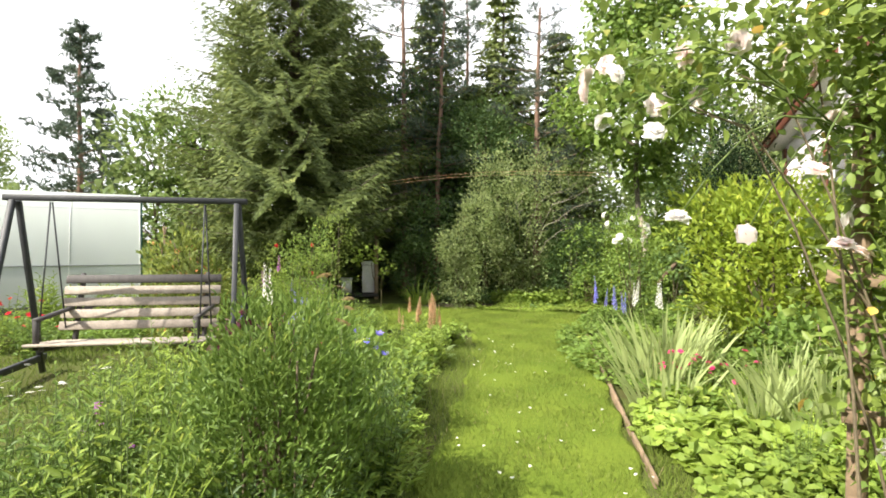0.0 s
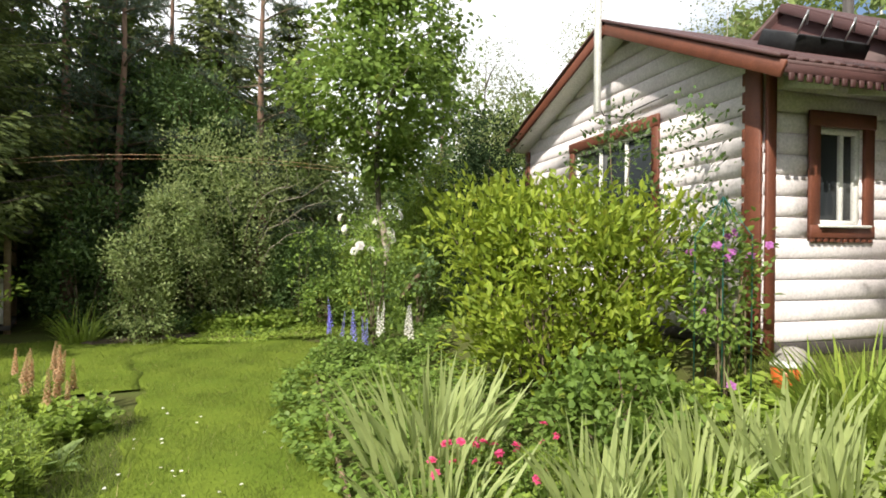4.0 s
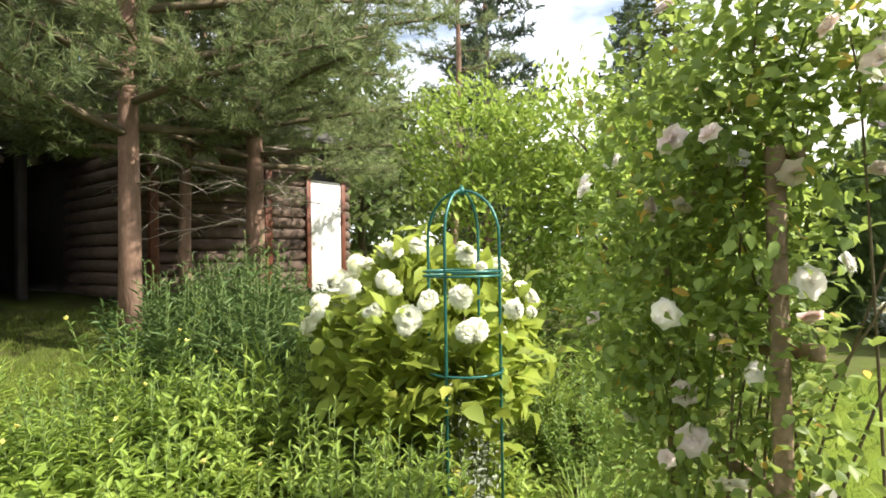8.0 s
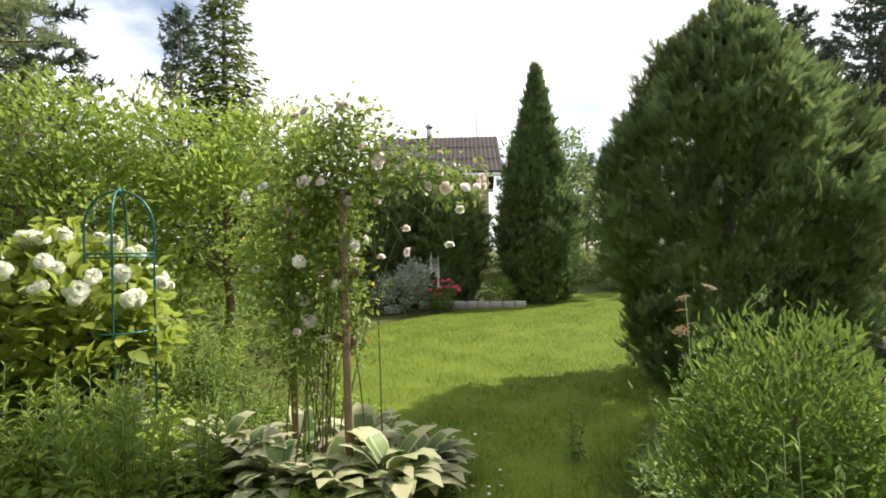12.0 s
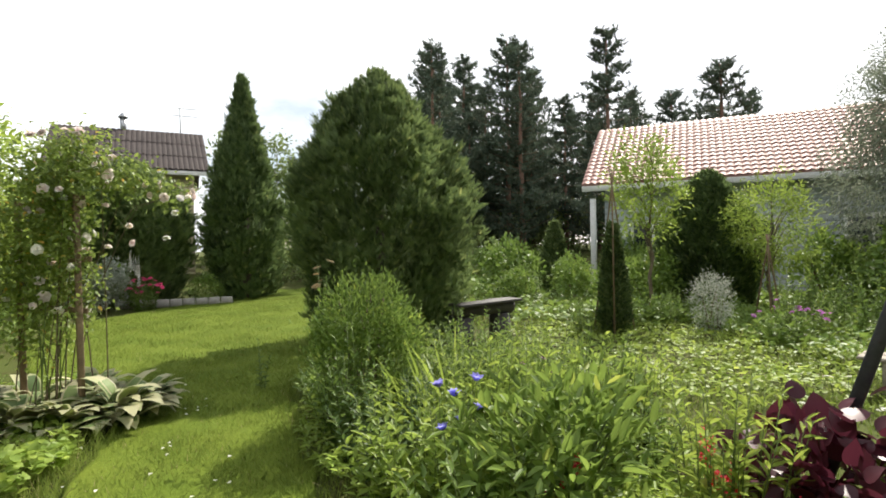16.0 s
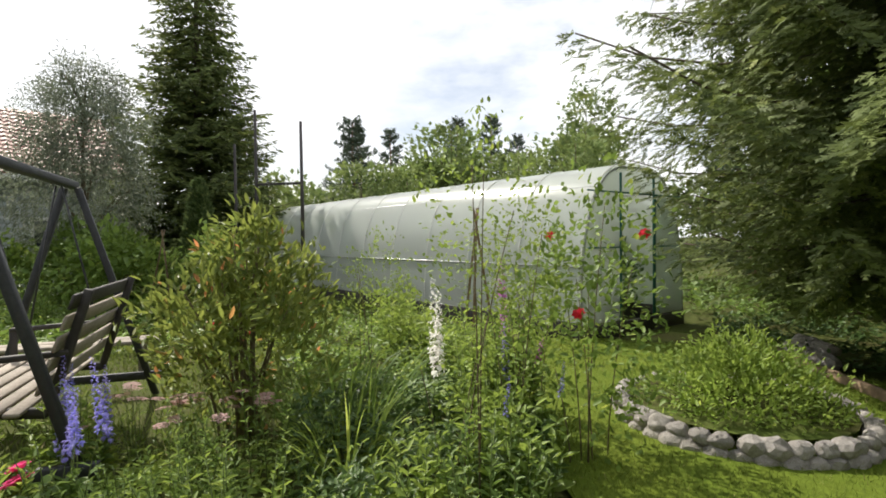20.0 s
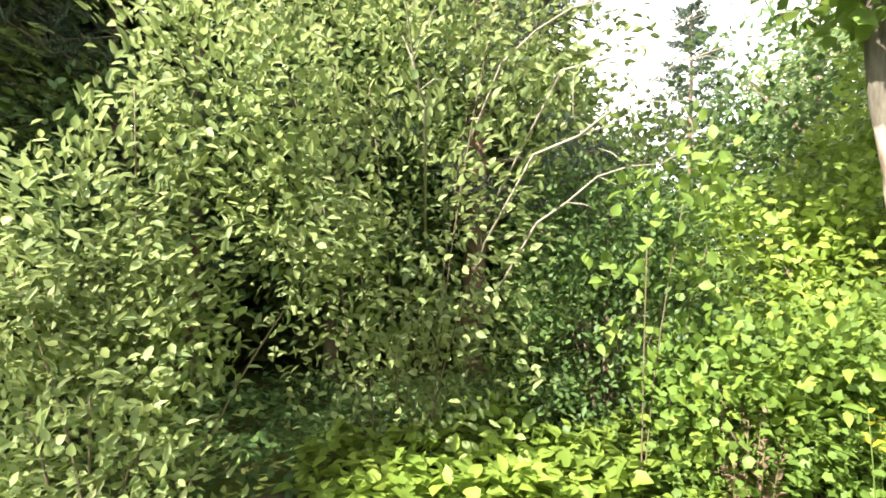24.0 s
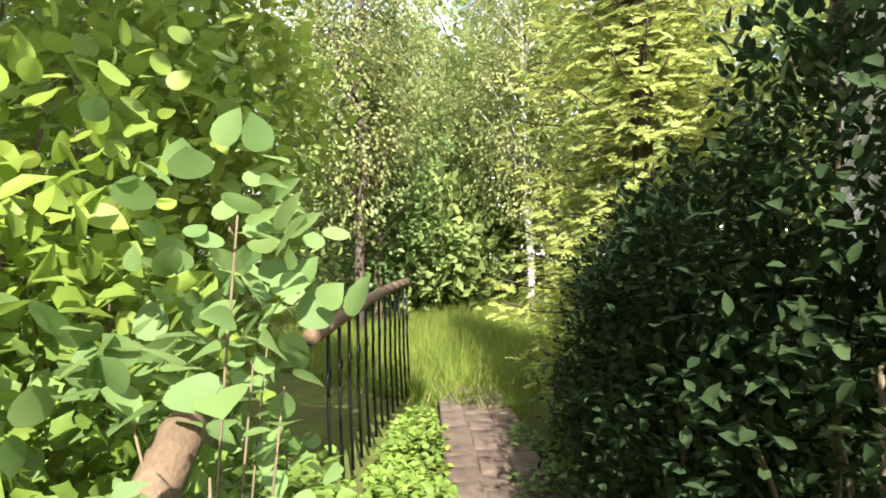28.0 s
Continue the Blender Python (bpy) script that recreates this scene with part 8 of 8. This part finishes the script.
for sx in (-0.4, 0.4):
    tube("block", [(sx, 0, -0.02), (sx, 0, 0.52)], [0.17, 0.16], M["dark_wood"], stack, "", 10)
box("board", 0, 0.1, 0.72, 1.3, 0.3, 0.04, M["dark_wood"], stack)

# ---------------------------------------------------------------- mixed perennials, one grown of a kind and then copied
def spread(proto, spots, grow=0.2):
    """More plants of one kind, each turned and sized a little differently."""
    for x_, y_, s_ in spots:
        k_ = s_ * rng.uniform(1 - grow, 1 + grow)
        copy_thing(proto, pose(x_, y_, float(height(x_, y_)), rng.normal() * 3, rng.normal() * 3, rng.uniform(0, 360)) @ Matrix.Diagonal((k_, k_, k_ * rng.uniform(0.9, 1.12), 1)))


bed_day = tuft("daylily", 4.32, 4.02, 80, 0.78, 0.024, M["fresh"], "arching daylily leaves in the flower bed", r=0.22, rise=(1.0, 1.5), arch=(0.4, 1.6), group="daylilies")
spread(bed_day, ((4.39, 3.7, 1), (4.5, 3.35, 0.9), (4.55, 1.3, 1), (4.5, 1.66, 0.9), (-1.18, 3.28, 1.0), (-0.94, 3.5, 0.8), (3.4, 2.2, 0.8), (-2.2, 7.75, 0.9), (2.6, 0.4, 0.7)))
bed_lily = topped("lily_stand", 4.18, 3.11, 0.92, 0.24, LILY, "upright lilies with narrow leaves and yellow buds", 2, M["fresh"], leaf=(0.1, 0.015), stalks=9, per=34, scale=0.55)
spread(bed_lily, ((4.13, 3.3, 0.75), (4.08, 2.76, 0.9), (4.18, 2.39, 1), (4.0, 2.58, 0.9), (3.98, 3.53, 0.65), (3.6, 2.0, 0.8), (2.75, 3.1, 0.6)))
bed_iris = sword_clump(3.75, 4.12, 60, 0.7, 0.048, "fan of pale sword-shaped iris leaves", 0.22, (1.1, 1.52), (0.1, 0.6), group="iris fans")
spread(bed_iris, ((3.7, 3.83, 0.9), (3.5, 4.4, 0.95), (2.9, 4.6, 0.9), (2.5, 4.3, 0.7)))
bed_lobed, _ = herb("cranesbill", 3.92, 3.4, 0.42, 0.34, M["fresh"], "low mound of broad lobed yellow-green leaves", "plant", 34, 8, (0.11, 0.10), "lobed", 0.7, "lobed-leaved mounds")
spread(bed_lobed, ((3.86, 3.04, 1), (3.88, 2.66, 1.1), (3.6, 2.42, 0.95), (3.95, 4.9, 0.9), (3.79, 1.55, 1.1), (3.28, 1.47, 1), (3.98, 1.15, 1.1), (2.72, 1.31, 0.9), (3.3, 3.2, 0.9), (3.2, 2.5, 0.8), (2.7, 2.2, 0.8),
                   (2.5, 5.3, 0.8), (2.6, 6.6, 0.8), (2.75, 7.4, 0.8), (-0.3, 6.2, 0.8), (0.05, 7.5, 0.8), (2.9, 4.9, 0.8)))
bed_blue, _ = herb("peony_plant", 4.25, 2.04, 0.62, 0.36, M["fresh"], "bushy plant with divided blue-green leaves", "plant", 30, 12, (0.12, 0.042), "diamond", 0.6, "divided-leaved plants")
spread(bed_blue, ((3.99, 1.7, 1), (3.87, 2.03, 0.9), (3.7, 2.29, 0.9), (2.98, 0.7, 1), (3.1, 3.75, 0.8), (-1.7, 6.2, 0.8), (-2.2, 5.6, 0.8), (-0.9, 5.6, 0.7)))
bed_dark, _ = herb("willowherb", 4.9, 1.92, 1.1, 0.3, M["deep"], "tall dark stand of narrow-leaved stems under the pines", "plant", 34, 24, (0.11, 0.02), "diamond", 0.75, "tall dark stems under the pines")
spread(bed_dark, ((5.3, 1.54, 1), (4.87, 1.44, 1), (5.4, 1.1, 1.05), (5.0, 0.9, 1), (5.8, 1.3, 1), (5.7, 0.7, 1.1), (6.3, 1.0, 1)))
bed_fine, _ = herb("meadow_rue", 4.39, 2.66, 0.66, 0.3, M["green"], "airy plant of fine feathery leaves", "plant", 26, 24, (0.058, 0.022), "diamond", 0.6, "fine-leaved plants")
spread(bed_fine, ((4.19, 2.3, 1), (4.23, 1.99, 1), (3.6, 1.2, 0.9), (2.94, -0.15, 1), (2.9, -0.69, 1), (2.3, 0.4, 1), (2.1, 0.9, 0.8), (-2.28, 3.77, 1.0), (-1.94, 3.87, 1.15), (-1.66, 4.41, 1.2), (-2.24, 3.25, 1), (-1.43, 3.03, 1), (-1.24, 2.15, 1.3), (-1.0, 2.9, 1.0), (-1.2, 3.4, 1.1), (-1.7, 2.6, 1.2), (-0.55, 3.0, 0.8),
                  (-1.69, 6.72, 0.75), (-1.87, 6.95, 0.8), (-1.7, 7.2, 0.7), (-1.4, 6.8, 0.7), (2.2, 3.3, 0.6)))
bed_lance, _ = herb("phlox_plant", 3.94, 1.59, 0.8, 0.3, M["fresh"], "upright leafy stems with bright narrow leaves", "plant", 30, 20, (0.1, 0.026), "diamond", 0.7, "narrow-leaved stems")
spread(bed_lance, ((2.3, 2.1, 0.9), (2.7, 1.8, 0.95), (3.0, 2.2, 0.9), (2.1, 1.75, 0.8), (3.2, 1.7, 0.95), (2.85, 1.45, 0.9), (3.69, 0.38, 1), (3.3, -0.11, 1), (3.0, -0.6, 0.9), (3.58, 1.25, 0.8), (3.57, -0.7, 1), (3.2, -1.0, 1), (4.4, 1.0, 1), (-0.82, 3.6, 0.8), (-1.43, 5.2, 1), (-0.1, 6.3, 0.6),
                   (-2.6, 8.7, 1.2), (-3.3, 8.9, 1.3), (-4.2, 8.6, 1.4), (-5.0, 8.3, 1.4), (-5.9, 8.3, 1.3)))
bed_broad, _ = herb("loosestrife", -1.84, 3.06, 0.78, 0.3, M["fresh"], "leafy plant with large bright pointed leaves", "plant", 18, 14, (0.115, 0.045), "diamond", 0.7, "large-leaved plants")
spread(bed_broad, ((-1.68, 3.72, 1), (-0.86, 3.89, 0.8), (-1.96, 3.96, 0.95), (-2.38, 3.97, 0.8), (-1.24, 3.64, 0.95), (-1.61, 4.1, 0.85), (-2.04, 8.46, 0.85), (-1.68, 8.53, 0.8), (-1.53, 8.04, 0.7), (-1.0, 8.7, 0.7), (-0.6, 4.4, 0.8), (-2.5, 6.2, 0.9)))
silver, _ = herb("silver_clematis", 2.98, 0.97, 1.0, 0.2, M["greyleaf"], "grey-leaved climber inside the obelisk", "climber", 30, 26, (0.045, 0.02), "diamond", 0.8)
# tall sparse roses before the greenhouse
for x_, y_, h_ in ((-1.75, 8.35, 1.75), (-2.35, 8.75, 1.5), (-2.9, 9.0, 1.3), (-3.9, 7.9, 1.3)):
    shrub("tall_rose", x_, y_, [(0, 0, h_ * 0.5, 0.4, 0.4, h_ * 0.35), (0.1, 0.05, h_ * 0.85, 0.28, 0.28, h_ * 0.25)], M["fresh"], "tall sparse rose with thin arching stems", "rose bush", count=150, per=7, radius=0.09, leaf=(0.034, 0.02), stalks=6, stalk_r=0.005, group="sparse roses by the greenhouse")
# vegetable garden: bushes and rows of crops
veg_bush = shrub("currant_bush", -8.6, -3.8, [(0, 0, 0.5, 0.6, 0.6, 0.5), (0.2, 0.1, 0.8, 0.4, 0.4, 0.3)], M["green"], "rounded fruit bush in the vegetable garden", count=200, per=8, radius=0.12, leaf=(0.095, 0.07), stalks=6, group="fruit bushes in the vegetable garden")
spread(veg_bush, ((-9.4, -2.4, 1), (-11.3, -8.5, 1.2), (-12.5, -3.1, 1.3), (-12.3, 0.6, 1.2), (-10.6, -4.2, 1.1), (-7.7, -2.6, 0.9), (-8.2, -1.2, 0.9), (-11.0, 2.4, 1.2), (-10.2, 3.2, 1.1), (-9.6, 5.4, 1.2), (-8.2, 6.2, 1.1), (-10.9, 0.9, 1.1),
                  (-9.2, -6.4, 1.2), (-7.6, -5.0, 1.1), (-6.4, -3.4, 0.9), (-12.6, -5.6, 1.3), (-10.0, -10.5, 1.4), (-8.0, -9.0, 1.3), (-11.8, 3.4, 1.3)), 0.25)
veg_row, _ = herb("potato_plant", -6.7, -0.02, 0.5, 0.4, M["green"], "leafy crop plant in a vegetable row", "plant", 26, 9, (0.12, 0.06), "diamond", 0.7, "crop plants in the vegetable rows")
spread(veg_row, [(-6.2 - 0.75 * i - 0.3 * j, 3.6 - 1.15 * j + 0.12 * i, 0.9) for j in range(5) for i in range(6) if (i * 3 + j) % 4])
copy_thing(bed_fine, pose(-6.9, 0.4, 0, 0, 0, 30))
spread(bed_fine, ((-7.4, 2.2, 1.3), (-5.2, 0.2, 0.9), (-8.3, 2.9, 1.4), (-9.0, 1.9, 1.4), (-6.2, -1.2, 1.0), (-7.1, -3.6, 1.2)))

# ---------------------------------------------------------------- woods all round
protos = [pine_tree("far_pine_tree", -30, -30, 9.5, 2.2, "dark pine of the surrounding wood", 0.08, 60, 13, 0.2, 0.055, material=M["far_pine"], trunk_r=0.14),
          pine_tree("far_pine_tree", -33, -22, 8.0, 2.4, "dark pine of the surrounding wood", 0.1, 56, 13, 0.2, 0.055, material=M["far_pine"], trunk_r=0.14),
          broad_tree("far_birch_tree", -27, 20, 9.0, [(0, 0, 4.0, 1.9, 1.8, 2.2), (0.3, 0, 6.6, 1.5, 1.4, 1.8)], M["far_leaf"], "leafy tree of the surrounding wood", 300, 9, 0.4, (0.28, 0.19), bark=M["birch_bark"], trunk_r=0.1, shape="quad"),
          broad_tree("far_birch_tree", -25, 12, 7.0, [(0, 0, 2.6, 2.2, 2.0, 2.0), (0.5, 0, 4.6, 1.7, 1.6, 1.5)], M["far_leaf"], "leafy tree of the surrounding wood", 300, 9, 0.4, (0.28, 0.19), trunk_r=0.1, shape="quad"),
          shrub("far_bush", -22, 16, [(0, 0, 1.2, 2.2, 2.0, 1.3), (0.8, 0, 2.0, 1.5, 1.4, 1.0)], M["far_leaf"], "bush of the surrounding wood", "bush", 220, 9, 0.35, (0.24, 0.16), stalks=6, shape="quad")]


def copy_at(i, x, y, s):
    z = float(height(x, y))
    copy_thing(protos[i], pose(x, y, z - 0.1, 0, 0, rng.uniform(0, 360)) @ Matrix.Diagonal((s, s, s, 1)))


for bear, dist, kind_, s in [(b + rng.normal() * 2, d + rng.uniform(-2, 4), k2, s2) for b, d, k2, s2 in (
        [(10 * i, 26, (2, 3, 2, 0)[i % 4], 1.0) for i in range(0, 16)] + [(10 * i + 5, 32, (2, 0, 3, 2)[i % 4], 1.15) for i in range(0, 15)] + [(9 * i + 182, 50, (0, 1, 0, 2)[i % 4], 1.1) for i in range(0, 20)]
        + [(8 * i + 4, 21, 4, 1.0) for i in range(0, 22)] + [(8 * i + 180, 33, 4, 1.0) for i in range(0, 23)])]:
    a = radians(bear)
    copy_at(kind_, math.sin(a) * dist, 5 + math.cos(a) * dist, s * rng.uniform(0.85, 1.15))
# pines over the neighbours' roofs: place and height
for x_, y_, h_ in ((-14.1, -21.9, 11.6), (-16.7, -22.8, 12.4), (-16.4, -17.6, 11.8), (-19.5, -19.6, 11.2), (-23.2, -20.4, 11.0), (-25.9, -20.7, 11.2), (-26.2, -18.0, 11.9), (-28.0, -16.5, 11.8), (-29.5, -16.6, 10.2), (-34.0, -15.2, 10.6),
                   (-12.6, -24.5, 10.6), (-18.2, -24.5, 11.4), (-15.2, -25.5, 11.0), (-13.2, -20.6, 9.4), (-17.4, -21.4, 10.6), (-20.6, -21.6, 10.2), (-23.8, -18.6, 9.8), (-27.5, -19.4, 10.4), (-31.5, -16.0, 9.6), (-21.5, -23.5, 10.4), (-15.4, -20.0, 9.8), (-18.0, -18.6, 9.2), (-21.0, -18.4, 9.6), (-25.1, 7.6, 7.8), (-33.1, 9.7, 7.8), (-34.5, 14.2, 8.8), (-32.1, 15.9, 8.5), (-32.8, 20.6, 8.2)):
    z_ = float(height(x_, y_))
    copy_at(int(rng.integers(2)), x_, y_, (h_ - z_) / 8.9)
for x_, y_, h_ in ((-32.9, 11.3, 7.2), (-23.0, 18.2, 7.0), (-27.7, 17.0, 6.6), (-22.0, 14.5, 5.6), (-20.0, 9.5, 4.6), (-25.0, 10.5, 5.6), (-28.0, 13.5, 6.4)):
    copy_at(3, x_, y_, (h_ - float(height(x_, y_))) / 6.6)
for x_, y_, k2, s2 in ((21, 16, 3, 1.3), (24, 13, 2, 1.4), (19, 20, 3, 1.3), (25, 18, 2, 1.4), (22, 10.5, 3, 1.3), (20.5, 13.5, 4, 1.6), (17.5, 17.5, 4, 1.4), (23, 20, 4, 1.6), (19, 9, 2, 1.2), (17, 12, 2, 1.1), (15.5, 8.5, 3, 0.8), (22, 1.5, 2, 1.2), (14, -1.5, 0, 1.0), (16, 1, 1, 1.05), (12, -4.5, 3, 0.95), (10.5, -7.5, 0, 1.0), (-16, -16, 0, 1.15), (-13, -19, 1, 1.2), (-19.5, -13.5, 0, 1.2), (-22, -9, 1, 1.1),
                       (-11, -16, 0, 1.1), (-4.5, -20, 2, 0.75), (-3, -23, 2, 0.8), (-6.5, -18, 3, 0.8), (-13, 14, 4, 0.9), (-16, 11, 4, 0.9), (-19, 8, 3, 0.7), (-17, 15, 3, 0.8), (-12, 18, 0, 0.9), (-9, 17, 3, 0.9), (-23, 5.4, 4, 1.2), (-23.5, 9.1, 4, 1.3), (-24, 12.8, 4, 1.2), (-24.3, 16.5, 4, 1.3), (-24.7, 20.2, 4, 1.2), (-20, 11, 4, 1.0), (-21, 18, 4, 1.0), (-22, 7, 4, 1.0), (-16.7, -26, 4, 1.3), (-18.6, -23.7, 4, 1.2), (-20.3, -21.5, 4, 1.2), (-12, -22, 4, 1.1), (-15, -21, 4, 1.1), (-18, -19, 4, 1.1), (-22.5, -18, 4, 1.2), (-5, -13.5, 4, 0.45), (-7.6, -12.5, 4, 0.5), (-3.4, -15.5, 4, 0.6), (4.6, -12.5, 4, 0.7), (-10.5, -13, 4, 0.6), (-2.6, -18, 4, 0.8), (6.5, -14, 4, 0.9)):
    copy_at(k2, x_, y_, s2)
